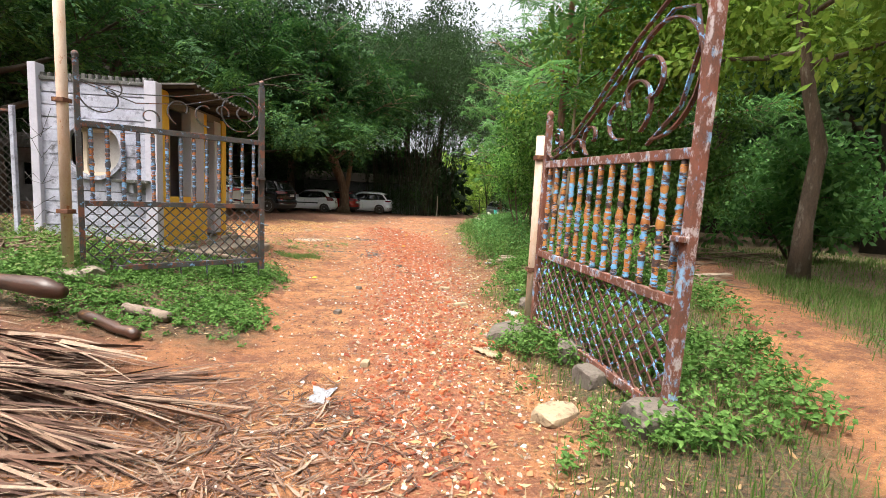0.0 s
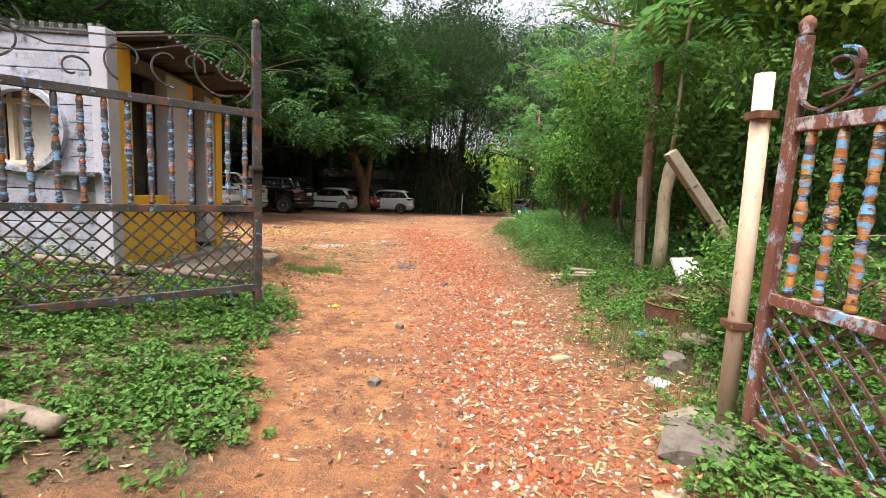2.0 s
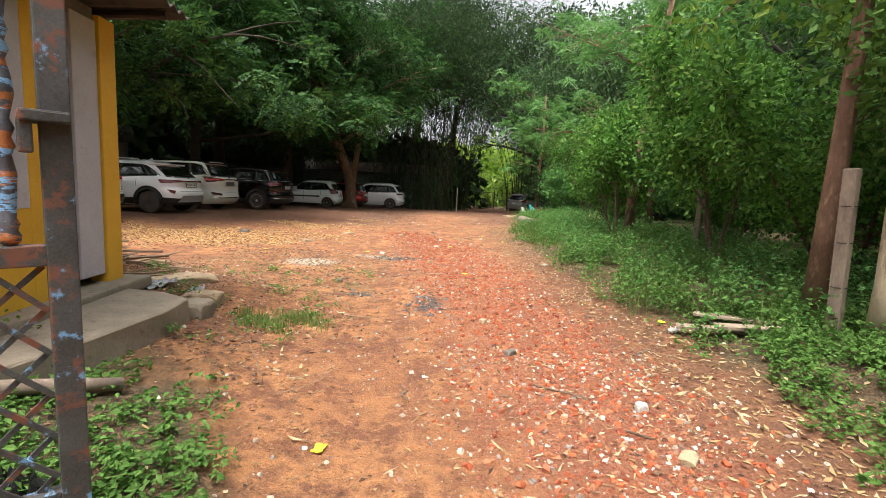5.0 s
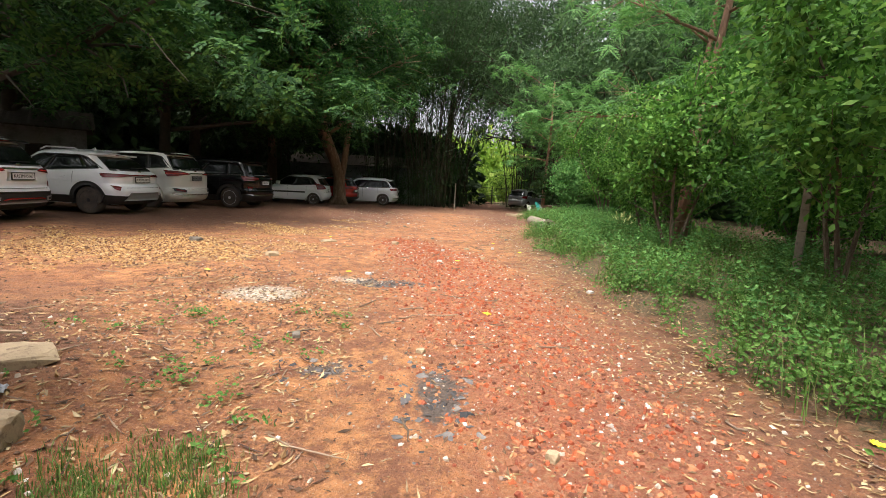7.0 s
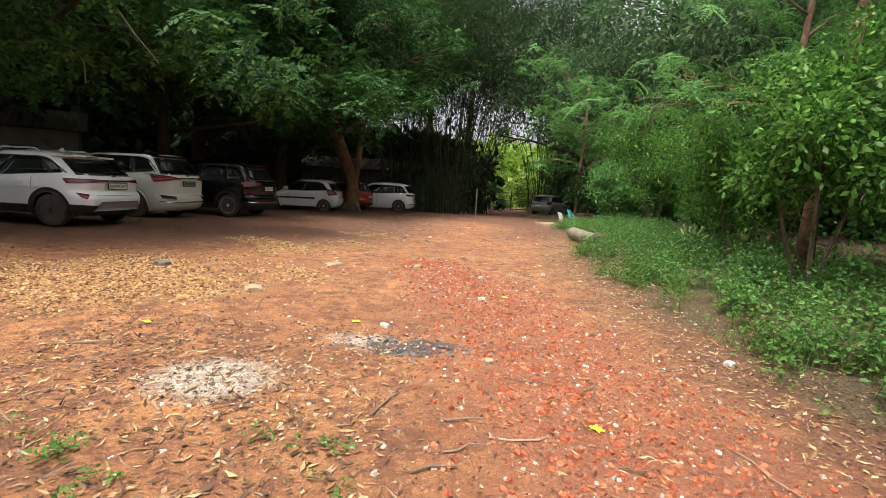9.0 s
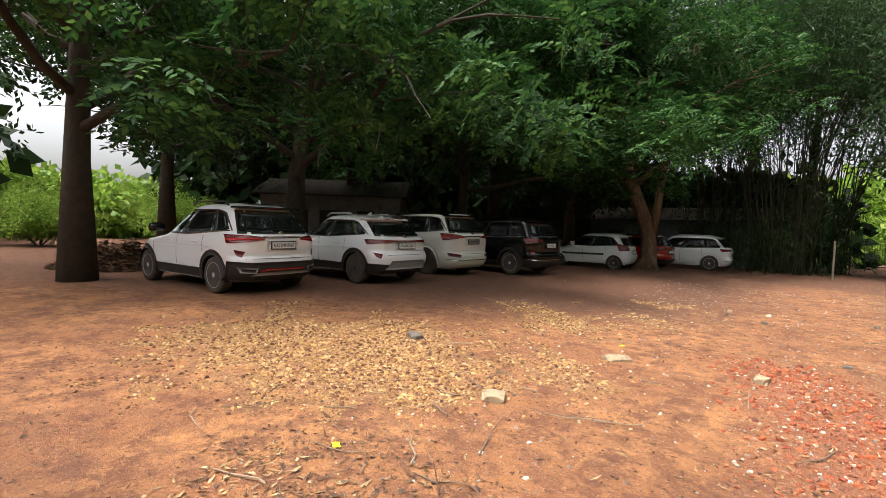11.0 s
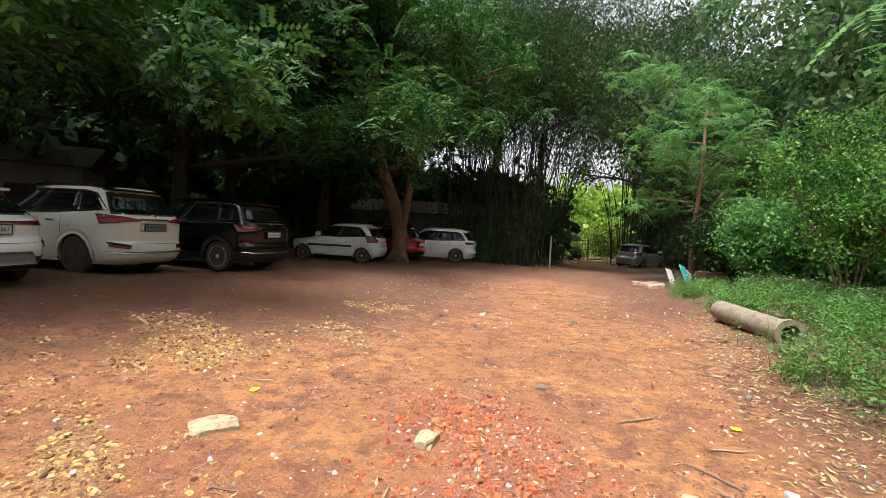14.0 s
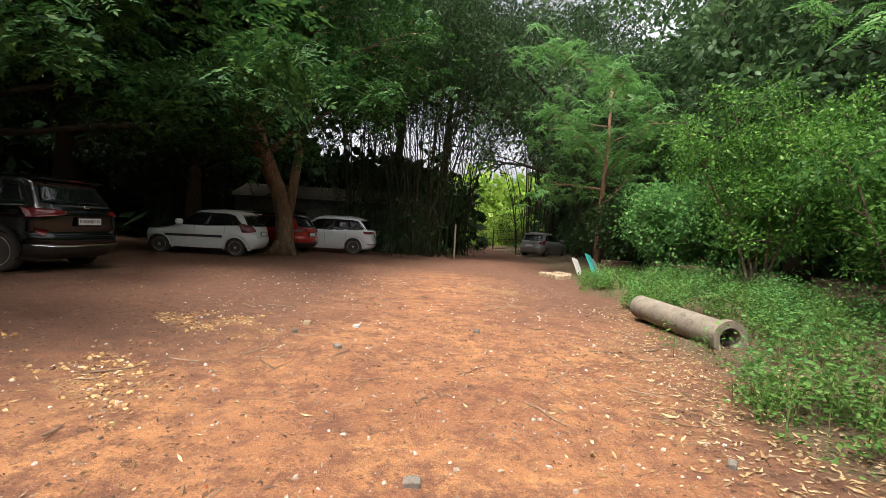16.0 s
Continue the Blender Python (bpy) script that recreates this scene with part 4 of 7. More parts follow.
    for yy in (0.3, 1.4, 2.5):
        part("rafter", tube([(-1.3, yy, H - 0.09), (0.34, yy + 0.02, H + 0.03)], 0.03, 7), DARKWOOD, h)
    return h


guard_house()


def slab(label, outline, z, th, mt, seed):
    rnd = random.Random(seed)
    bm = bmesh.new()
    top = [bm.verts.new((x + rnd.uniform(-.02, .02), y + rnd.uniform(-.02, .02), z + rnd.uniform(-.012, .012))) for x, y in outline]
    bot = [bm.verts.new((v.co.x + rnd.uniform(-.03, .03), v.co.y, z - th)) for v in top]
    n = len(top)
    bm.faces.new(top)
    bm.faces.new(bot[::-1])
    for k in range(n):
        bm.faces.new((top[k], bot[k], bot[(k + 1) % n], top[(k + 1) % n]))
    bmesh.ops.recalc_face_normals(bm, faces=bm.faces)
    bmesh.ops.bevel(bm, geom=list(bm.edges), offset=0.012, segments=1, affect='EDGES')
    return tagged(part("porch_slab", bm, mt), label, "slab")


slab("broken grey concrete porch slab before the guard house", [(-3.62, 6.7), (-3.45, 6.6), (-3.3, 7.3), (-3.24, 7.9), (-3.3, 8.28), (-3.52, 8.4), (-4.0, 8.5), (-3.95, 7.6)], 0.34, 0.2, CONCRETE, 3)


# ---- cars ----
def table(tab):
    xs, ys = [a for a, _ in tab], [b for _, b in tab]
    return lambda v: float(np.interp(v, xs, ys))


def car(label, x, y, heading, paint, L, W, Ht, wb, ro, rw, belt, tail, cowl, glass, rear_glass, lamp, plate, plate_z, rim, style, trim):
    """x forward from the rear axle, y to the left. tail: how far the tail stands in at each height; glass: side windows by
    their rear and front ends at belt and roof and the cuts between them; rear_glass and lamp by height and share of the half width."""
    c = thing("car", label, "car", x, y, gz(x, y), heading, group="parked cars")
    x0, x1, hw = -ro, L - ro, W / 2
    hood = belt - 0.06
    tail_in = table(tail)
    nose_in = table([(0.22, 0.3), (0.36, 0.05), (0.6, 0.0), (0.78, 0.06), (hood - 0.12, 0.22), (hood - 0.03, 0.75), (hood, cowl), (hood + 0.03, cowl + 0.06), (Ht - 0.12, cowl + 1.55 * (Ht - hood - 0.12)), (Ht - 0.04, cowl + 1.55 * (Ht - hood)), (Ht, cowl + 1.3 * (Ht - hood) + 0.9)])
    wide = table([(0.2, 0.88), (0.3, 0.94), (0.46, 0.985), (0.62, 1.0), (belt - 0.2, 1.0), (belt - 0.1, 0.988), (belt - 0.02, 0.962), (belt + 0.03, 0.935), (Ht - 0.13, 0.775), (Ht - 0.07, 0.725), (Ht - 0.03, 0.63), (Ht, 0.35)])
    RR, RF = 0.42, 0.8

    def xr(z):
        return x0 + tail_in(z)

    def xf(z):
        return x1 - nose_in(z)

    def side_y(px, z):
        w, d, e = wide(z) * hw, px - xr(z) - 0.05, xf(z) - 0.15 - px
        if d < RR:
            w *= 1 - 0.28 * (1 - max(d, 0) / RR) ** 2.4
        if e < RF:
            w *= 1 - 0.4 * (1 - max(e, 0) / RF) ** 2.2
        return w

    def tail_x(py, z):
        a = min(abs(py) / (wide(z) * hw), 0.998)
        if a <= 0.72:
            return xr(z) + 0.05 * (a / 0.72) ** 2
        return xr(z) + 0.05 + RR * (1 - ((1 - a) / 0.28) ** (1 / 2.4))

    # shell, level by level
    zs = list(np.linspace(0.24, belt, 24)) + list(np.linspace(belt, Ht - 0.12, 10))[1:] + [Ht - 0.085, Ht - 0.055, Ht - 0.03, Ht - 0.012, Ht]
    bm = bmesh.new()
    rings = []
    for z in zs:
        w, a, b = wide(z) * hw, xr(z), xf(z)
        half = [(tail_x(w * 0.72 * k / 4, z), w * 0.72 * k / 4) for k in range(5)]
        half += [(a + 0.05 + RR * (k / 7) ** 1.4, side_y(a + 0.05 + RR * (k / 7) ** 1.4, z)) for k in range(1, 8)]
        s0, s1 = a + 0.05 + RR, b - 0.15 - RF
        half += [(s0 + (s1 - s0) * k / 60, w) for k in range(1, 61)]
        half += [(s1 + RF * (k / 8) ** 0.7, side_y(s1 + RF * (k / 8) ** 0.7, z)) for k in range(1, 9)]
        half += [(b - 0.15 * (k / 3) ** 2, w * 0.6 * k / 3) for k in (2, 1, 0)]
        rings.append([bm.verts.new((px, py, z)) for px, py in half] + [bm.verts.new((px, -py, z)) for px, py in half[-2:0:-1]])
    n = len(rings[0])
    arch = rw + 0.055
    for p, q in zip(rings, rings[1:]):
        for k in range(n):
            f = (p[k], p[(k + 1) % n], q[(k + 1) % n], q[k])
            m = (f[0].co + f[1].co + f[2].co + f[3].co) / 4
            if abs(m.y) > 0.55 * hw and min(math.hypot(m.x - wx, m.z - rw) for wx in (0, wb)) < arch + 0.012:
                continue
            bm.faces.new(f)
    bm.faces.new(rings[-1])
    bmesh.ops.recalc_face_normals(bm, faces=bm.faces)
    part("body", bm, paint, c, smooth=True)
    part("underbody", box(L - 0.7, W * 0.74, 0.3, (x0 + x1) / 2, 0, 0.4), CLADDING, c)

    def sheet(name, rows, drop, mt, label="", parent=c, smooth=True):
        """A thin raised panel from rows of points, its rim turned in along drop."""
        V = [p for r in rows for p in r]
        m, k = len(rows), len(rows[0])
        F = [(i * k + j, i * k + j + 1, (i + 1) * k + j + 1, (i + 1) * k + j) for i in range(m - 1) for j in range(k - 1)]
        rim_ = list(range(k)) + [i * k + k - 1 for i in range(1, m)] + [(m - 1) * k + j for j in range(k - 2, -1, -1)] + [i * k for i in range(m - 2, 0, -1)]
        b = len(V)
        V += [V[i] + drop(V[i]) for i in rim_]
        F += [(rim_[i], rim_[(i + 1) % len(rim_)], b + (i + 1) % len(rim_), b + i) for i in range(len(rim_))]
        return raw(name, V, F, mt, parent, label, smooth)

    def along(poly, n_):
        u = np.linspace(0, len(poly) - 1, n_)
        return [(float(np.interp(v, range(len(poly)), [p[0] for p in poly])), float(np.interp(v, range(len(poly)), [p[1] for p in poly]))) for v in u]

    def on_side(name, low, high, mt, off, sg, label="", nx=12, nz=5):
        A, B = along(low, nx), along(high, nx)
        rows = []
        for j in range(nz):
            t = j / (nz - 1)
            pts = [(a[0] + (b[0] - a[0]) * t, a[1] + (b[1] - a[1]) * t) for a, b in zip(A, B)]
            rows.append([Vector((px, sg * (side_y(px, pz) + off), pz)) for px, pz in pts])
        return sheet(name, rows, lambda p: Vector((0, -sg * (off + 0.012), 0)), mt, label)

    def on_tail(name, low, high, mt, off, label="", nx=17, nz=5):
        A, B = along(low, nx), along(high, nx)
        rows = []
        for j in range(nz):
            t = j / (nz - 1)
            pts = [(a[0] + (b[0] - a[0]) * t, a[1] + (b[1] - a[1]) * t) for a, b in zip(A, B)]
            rows.append([Vector((tail_x(py * hw, pz) - off * (1 - 0.6 * max(0, abs(py) - 0.7) / 0.3), py * hw * (1 + off * 0.9), pz)) for py, pz in pts])
        return sheet(name, rows, lambda p: Vector((off + 0.012, -0.01 * p.y, 0)), mt, label)

    # side windows: black surround, then each pane
    gr0, gr1, gf1, gf0, cuts = glass
    zb, zt = belt + 0.015, Ht - 0.15
    zr = zb + style.get("kick", 0.06)

    def low_at(u):
        return (gr0 + (gf0 - gr0) * u, zr + (zb - zr) * min(1, u / 0.5))

    def high_at(u):
        return (gr1 + (gf1 - gr1) * u, zt - 0.05 * max(0, 1 - u / 0.2) ** 2 - 0.04 * max(0, (u - 0.8) / 0.2) ** 2)

    for sg in (1, -1):
        us = [k / 20 for k in range(21)]
        on_side("window_trim", [(px, pz - 0.022) for px, pz in [low_at(u * 1.03 - 0.015) for u in us]], [(px, pz + 0.02) for px, pz in [high_at(u * 1.03 - 0.015) for u in us]], CLADDING, 0.003, sg, "black window surround", 22)
        for u0, u1 in zip(cuts, cuts[1:]):
            uu = [u0 + 0.012 + (u1 - u0 - 0.024) * k / 8 for k in range(9)]
            on_side("side_window", [low_at(u) for u in uu], [high_at(u) for u in uu], GLASS, 0.007, sg, "dark tinted window", 10)
        if "chrome_line" in trim:
            on_side("belt_trim", [(low_at(u)[0], low_at(u)[1] - 0.03) for u in us], [(low_at(u)[0], low_at(u)[1] - 0.012) for u in us], CHROME, 0.009, sg, "", 22, 2)
        for k, gx in enumerate(style.get("doors", (0.36, 1.32, 2.28))):
            on_side("door_gap", [(gx - 0.005, 0.42 if k else rw + 0.42), (gx + 0.005, 0.42 if k else rw + 0.42)], [(gx - 0.005, belt - 0.02), (gx + 0.005, belt - 0.02)], INK, 0.001, sg, "", 2, 12)
        for hx in (0.62, 1.58):
            part("door_handle", box(0.2, 0.035, 0.032, hx, sg * (side_y(hx, belt - 0.14) + 0.012), belt - 0.14, 0.012), CHROME if "chrome_handle" in trim else paint, c)
        mx = gf0 - 0.28
        part("wing_mirror", rock(5, 0.12, 0.17, 0.13, 2, 0.08), BLACKPAINT if "black_mirror" in trim else paint, c, smooth=True).location = (mx, sg * (hw + 0.07), belt + 0.09)
        # crease and lower cladding
        on_side("shoulder_crease", [(0.1, belt - 0.235), (2.3, belt - 0.255)], [(0.1, belt - 0.215), (2.3, belt - 0.235)], paint, 0.008, sg, "", 14, 3)
        if style.get("clad", True):
            on_side("side_sill", [(arch, 0.25), (wb - arch, 0.25)], [(arch, 0.44), (wb - arch, 0.44)], CLADDING, 0.012, sg, "black plastic sill", 14)
        else:
            on_side("side_sill", [(arch, 0.25), (wb - arch, 0.25)], [(arch, 0.33), (wb - arch, 0.33)], paint, 0.01, sg, "", 14)
        if "door_strip" in trim:
            on_side("door_moulding", [(0.42, 0.6), (2.25, 0.58)], [(0.42, 0.68), (2.25, 0.66)], CLADDING, 0.014, sg, "black door moulding", 14, 3)
        # wheel arches and wheels
        for wx in (0, wb):
            def lip(r, a):
                px, pz = wx + r * math.cos(a), rw + r * math.sin(a)
                return Vector((px, sg * (side_y(px, max(pz, 0.24)) + 0.008), max(pz, 0.2)))
            aa = [radians(-14 + 208 * k / 30) for k in range(31)]
            sheet("wheel_arch", [[lip(r, a) for a in aa] for r in (arch - 0.025, arch + 0.02, arch + 0.075)], lambda p: Vector((0, -sg * 0.05, 0)), CLADDING if style.get("clad", True) else paint)
            wv, wf = [], []
            for a in aa:
                for yy in (hw * 0.97, hw * 0.6):
                    wv.append((wx + arch * math.cos(a), sg * yy, rw + arch * math.sin(a)))
            for k in range(30):
                wf.append((2 * k, 2 * k + 1, 2 * k + 3, 2 * k + 2))
            wf.append(tuple(2 * k + 1 for k in range(31)))
            raw("wheel_well", wv, wf, INK, c)
            wh = tagged(new("wheel"), "")
            wh.parent = c
            wh.matrix_basis = pose(wx, sg * (hw - 0.13), rw, 90 * sg * -1, 0, 0)
            prof = [(rw * 0.68, -0.1), (rw * 0.88, -0.108), (rw * 0.97, -0.09), (rw, -0.065), (rw, 0.065), (rw * 0.97, 0.09), (rw * 0.88, 0.108), (rw * 0.68, 0.1)]
            part("tyre", lathe(prof, 32), TYRE, wh, smooth=True)
            ns, sw = style.get("spokes", 5), style.get("spoke_w", 0.15)
            bars = [box(rw * 0.56, rw * sw, 0.028, rw * 0.36, 0, 0.082, 0.006, Matrix.Rotation(2 * math.pi * k / ns + s, 4, 'Z')) for k in range(ns) for s in ((-0.14, 0.14) if ns == 5 else (0,))]
            part("rim", merge(lathe([(rw * 0.1, 0.06), (rw * 0.17, 0.098), (rw * 0.05, 0.106)], 14), lathe([(rw * 0.6, 0.02), (rw * 0.64, 0.095), (rw * 0.69, 0.104), (rw * 0.7, 0.09)], 32), *bars), rim, wh)
            part("brake_disc", lathe([(rw * 0.62, 0.0), (rw * 0.1, 0.012)], 20), ALLOY_DARK, wh)
    # tail
    b0, b1, t0, t1 = rear_glass
    on_tail("window_trim", [(-b0 - 0.04, b1 - 0.03), (0, b1 - 0.03), (b0 + 0.04, b1 - 0.03)], [(-t0 - 0.03, t1 + 0.03), (0, t1 + 0.03), (t0 + 0.03, t1 + 0.03)], CLADDING, 0.004, "black window surround")
    on_tail("rear_window", [(-b0, b1 + 0.03), (-b0 * 0.8, b1), (b0 * 0.8, b1), (b0, b1 + 0.03)], [(-t0, t1), (0, t1 + 0.006), (t0, t1)], GLASS, 0.009, "dark tinted rear window")
    part("rear_wiper", box(0.02, 0.46, 0.016, tail_x(0.1, b1 + 0.05) - 0.02, -0.1, b1 + 0.05, 0.005), INK, c)
    for sg in (1, -1):
        on_tail("tail_light", [(sg * a, z) for a, z in lamp[0]], [(sg * a, z) for a, z in lamp[1]], REDLENS, 0.014, "dark red tail light", 14)
        if "lamp_glow" in trim:
            lo_, hi_ = lamp
            on_tail("lamp_bar", [(sg * a, z + (h[1] - z) * 0.35) for (a, z), h in zip(lo_, hi_)], [(sg * a, z + (h[1] - z) * 0.6) for (a, z), h in zip(lo_, hi_)], LAMPBAR, 0.018, "bright red lamp strip", 14, 3)
        if "reflectors" in trim:
            z = style.get("reflector_z", 0.72)
            on_tail("bumper_reflector", [(sg * 0.83, z - 0.07), (sg * 0.9, z - 0.03)], [(sg * 0.78, z + 0.03), (sg * 0.93, z + 0.06)], REDLENS, 0.014, "", 4, 3)
        if "low_lamps" in trim:
            on_tail("bumper_light", [(sg * 0.6, 0.56), (sg * 0.92, 0.6)], [(sg * 0.58, 0.64), (sg * 0.94, 0.7)], CLADDING, 0.012, "black lamp bezel", 6, 3)
            on_tail("bumper_light", [(sg * 0.64, 0.58), (sg * 0.88, 0.615)], [(sg * 0.63, 0.625), (sg * 0.89, 0.67)], REDLENS, 0.02, "", 6, 3)
        if "exhaust" in trim:
            on_tail("exhaust_trim", [(sg * 0.6, 0.4), (sg * 0.85, 0.42)], [(sg * 0.57, 0.5), (sg * 0.9, 0.52)], SKID, 0.026, "silver exhaust surround", 5, 3)
            on_tail("exhaust_outlet", [(sg * 0.63, 0.425), (sg * 0.82, 0.44)], [(sg * 0.61, 0.475), (sg * 0.85, 0.49)], INK, 0.032, "", 5, 3)
    lz = (lamp[0][0][1] + lamp[1][0][1]) / 2
    la = lamp[0][0][0]
    if "chrome_bar" in trim:
        on_tail("tailgate_trim", [(-la - 0.02, lz + 0.005), (la + 0.02, lz + 0.005)], [(-la - 0.02, lz + 0.04), (la + 0.02, lz + 0.04)], CHROME, 0.016, "chrome tailgate strip", 12, 3)
    if "light_bar" in trim:
        on_tail("tailgate_trim", [(-la - 0.02, lz - 0.015), (la + 0.02, lz - 0.015)], [(-la - 0.02, lz + 0.018), (la + 0.02, lz + 0.018)], REDLENS, 0.014, "red tailgate strip", 12, 3)
    on_tail("tailgate_gap", [(-0.8, 0.66), (0.8, 0.66)], [(-0.8, 0.668), (0.8, 0.668)], INK, 0.002, "", 12, 2)
    zc = style.get("clad_z", 0.0)
    if zc:
        on_tail("rear_bumper", [(-0.985, 0.25), (-0.6, 0.24), (0.6, 0.24), (0.985, 0.25)], [(-0.995, zc + 0.02), (-0.72, zc), (0.72, zc), (0.995, zc + 0.02)], CLADDING, 0.012, "black plastic lower bumper", 25, 7)
    if "skid" in trim:
        z0_, z1_ = style.get("skid_z", (0.34, 0.5))
        on_tail("skid_plate", [(-0.7, z0_), (0.7, z0_)], [(-0.55, z1_), (0.55, z1_)], SKID, 0.022, "silver bumper insert", 13, 4)
    if "red_line" in trim:
        on_tail("bumper_trim", [(-0.5, 0.43), (-0.4, 0.455), (0.4, 0.455), (0.5, 0.43)], [(-0.52, 0.445), (-0.41, 0.475), (0.41, 0.475), (0.52, 0.445)], LAMPBAR, 0.032, "red bumper line", 13, 2)
    if "chrome_bumper" in trim:
        on_tail("bumper_trim", [(-0.95, 0.5), (-0.6, 0.47), (0.6, 0.47), (0.95, 0.5)], [(-0.95, 0.525), (-0.6, 0.505), (0.6, 0.505), (0.95, 0.525)], CHROME, 0.022, "chrome bumper strip", 17, 2)
    part("badge", lathe([(0.05, 0), (0.055, 0.006), (0.04, 0.012)], 16), CHROME, c, smooth=True).matrix_basis = pose(tail_x(0, lz + 0.1) - 0.014, 0, lz + 0.1, 0, -90, 0) @ Matrix.Diagonal((0.7, 1.2, 1, 1))
    if "black_roof" in trim:
        rows = []
        for u in range(25):
            px = xr(Ht - 0.1) + 0.1 + (xf(Ht - 0.1) - xr(Ht - 0.1) - 0.25) * u / 24
            rows.append([Vector((px, v * hw * 0.71, Ht + 0.004 - 0.06 * abs(v) ** 5 - (0.035 if u in (0, 24) else 0.012 if u in (1, 23) else 0))) for v in (-1, -0.9, -0.7, -0.4, 0, 0.4, 0.7, 0.9, 1)])
        sheet("roof", rows, lambda p: Vector((0, 0, -0.03)), BLACKPAINT, "black roof skin")
    if "spoiler" in trim:
        sx = tail_x(0, t1 + 0.06)
        part("roof_spoiler", box(0.34, hw * 1.42, 0.045, sx + 0.08, 0, t1 + 0.085, 0.018, Matrix.Rotation(0.0, 4, 'Y')), BLACKPAINT if "black_roof" in trim or "black_spoiler" in trim else paint, c, smooth=True)
        part("brake_light", box(0.02, 0.3, 0.018, sx - 0.095, 0, t1 + 0.085, 0.004), REDLENS, c)
    if "rails" in trim:
        ra, rb = xr(Ht - 0.05) + 0.25, xf(Ht - 0.05) - 0.25
        for sg in (1, -1):
            part("roof_rail", tube([(ra, sg * hw * 0.68, Ht - 0.05), (ra + 0.12, sg * hw * 0.68, Ht + 0.02), (rb - 0.15, sg * hw * 0.68, Ht + 0.02), (rb, sg * hw * 0.68, Ht - 0.05)], 0.017, 8), CLADDING if "dark_rails" in trim else ALLOY, c, smooth=True)
    if "fin" in trim:
        part("antenna_fin", prism([(-0.1, 0), (0.09, 0), (-0.06, 0.085)], 0.035, Matrix.Translation((xr(Ht - 0.02) + 0.2, 0, Ht - 0.015))), paint, c)
    # number plate
    xe, zp = tail_x(0.2, plate_z) - 0.008, plate_z
    on_tail("plate_recess", [(-0.38, zp - 0.09), (0.38, zp - 0.09)], [(-0.36, zp + 0.085), (0.36, zp + 0.085)], paint, 0.004, "", 8, 3)
    pl = part("number_plate", box(0.015, 0.5, 0.12, xe - 0.012, 0, zp, 0.004), PLATE_G if "dusty_plate" in trim else PLATE_W, c)
    part("plate_frame", merge(box(0.02, 0.53, 0.014, xe - 0.011, 0, zp + 0.066), box(0.02, 0.53, 0.014, xe - 0.011, 0, zp - 0.066), box(0.02, 0.014, 0.12, xe - 0.011, 0.258, zp), box(0.02, 0.014, 0.12, xe - 0.011, -0.258, zp)), INK, c)
    if plate:
        cu = bpy.data.curves.new("plate_text", 'FONT')
        cu.body, cu.size, cu.align_x, cu.align_y = plate, 0.088, 'CENTER', 'CENTER'
        cu.extrude = 0.001
        tx = new("plate_text", cu)
        me = bpy.data.meshes.new_from_object(tx)
        bpy.data.objects.remove(tx)
        me.materials.append(INK)
        lt = new("lettering", me)
        lt.parent = pl
        w = max(v.co.x for v in me.vertices) - min(v.co.x for v in me.vertices)
        lt.matrix_basis = pose(xe - 0.022, 0, zp, 90, 0, -90) @ Matrix.Diagonal((min(1, 0.44 / w), 1, 1, 1))
    return c


def suv_tail(Ht, belt, rake, top):
    return [(0.2, 0.3), (0.3, 0.1), (0.42, 0.02), (0.58, 0.0), (0.66, 0.01), (0.7, 0.06), (0.86, 0.05), (belt - 0.06, 0.04), (belt, 0.07), (belt + 0.06, 0.13), (Ht - 0.14, rake), (Ht - 0.06, rake + 0.1), (Ht - 0.02, rake + 0.22), (Ht, rake + top)]


HATCH_TAIL = [(0.2, 0.25), (0.3, 0.08), (0.45, 0.01), (0.6, 0.0), (0.7, 0.05), (0.9, 0.07), (0.98, 0.1), (1.36, 0.36), (1.44, 0.46), (1.5, 0.66), (1.53, 0.95)]

car("white compact suv with dusty tyres and black lower bumper", -10.64, 16.42, 181, WHITEPAINT, 4.32, 1.8, 1.66, 2.61, 0.88, 0.335, 1.06, suv_tail(1.66, 1.06, 0.46, 0.6), 1.0,
    (-0.42, -0.12, 1.5, 2.25, (0.0, 0.17, 0.58, 1.0)), (0.8, 1.13, 0.66, 1.49), ([(0.42, 1.0), (0.7, 0.97), (0.985, 0.93)], [(0.42, 1.05), (0.7, 1.08), (0.985, 1.09)]), "KA53MH5067", 0.9, STEELRIM,
    {"clad_z": 0.6, "kick": 0.1, "reflector_z": 0.76, "skid_z": (0.36, 0.42)}, {"rails", "dark_rails", "fin", "spoiler", "black_spoiler", "chrome_bar", "reflectors", "skid", "red_line", "exhaust", "black_mirror", "chrome_line", "lamp_glow"})
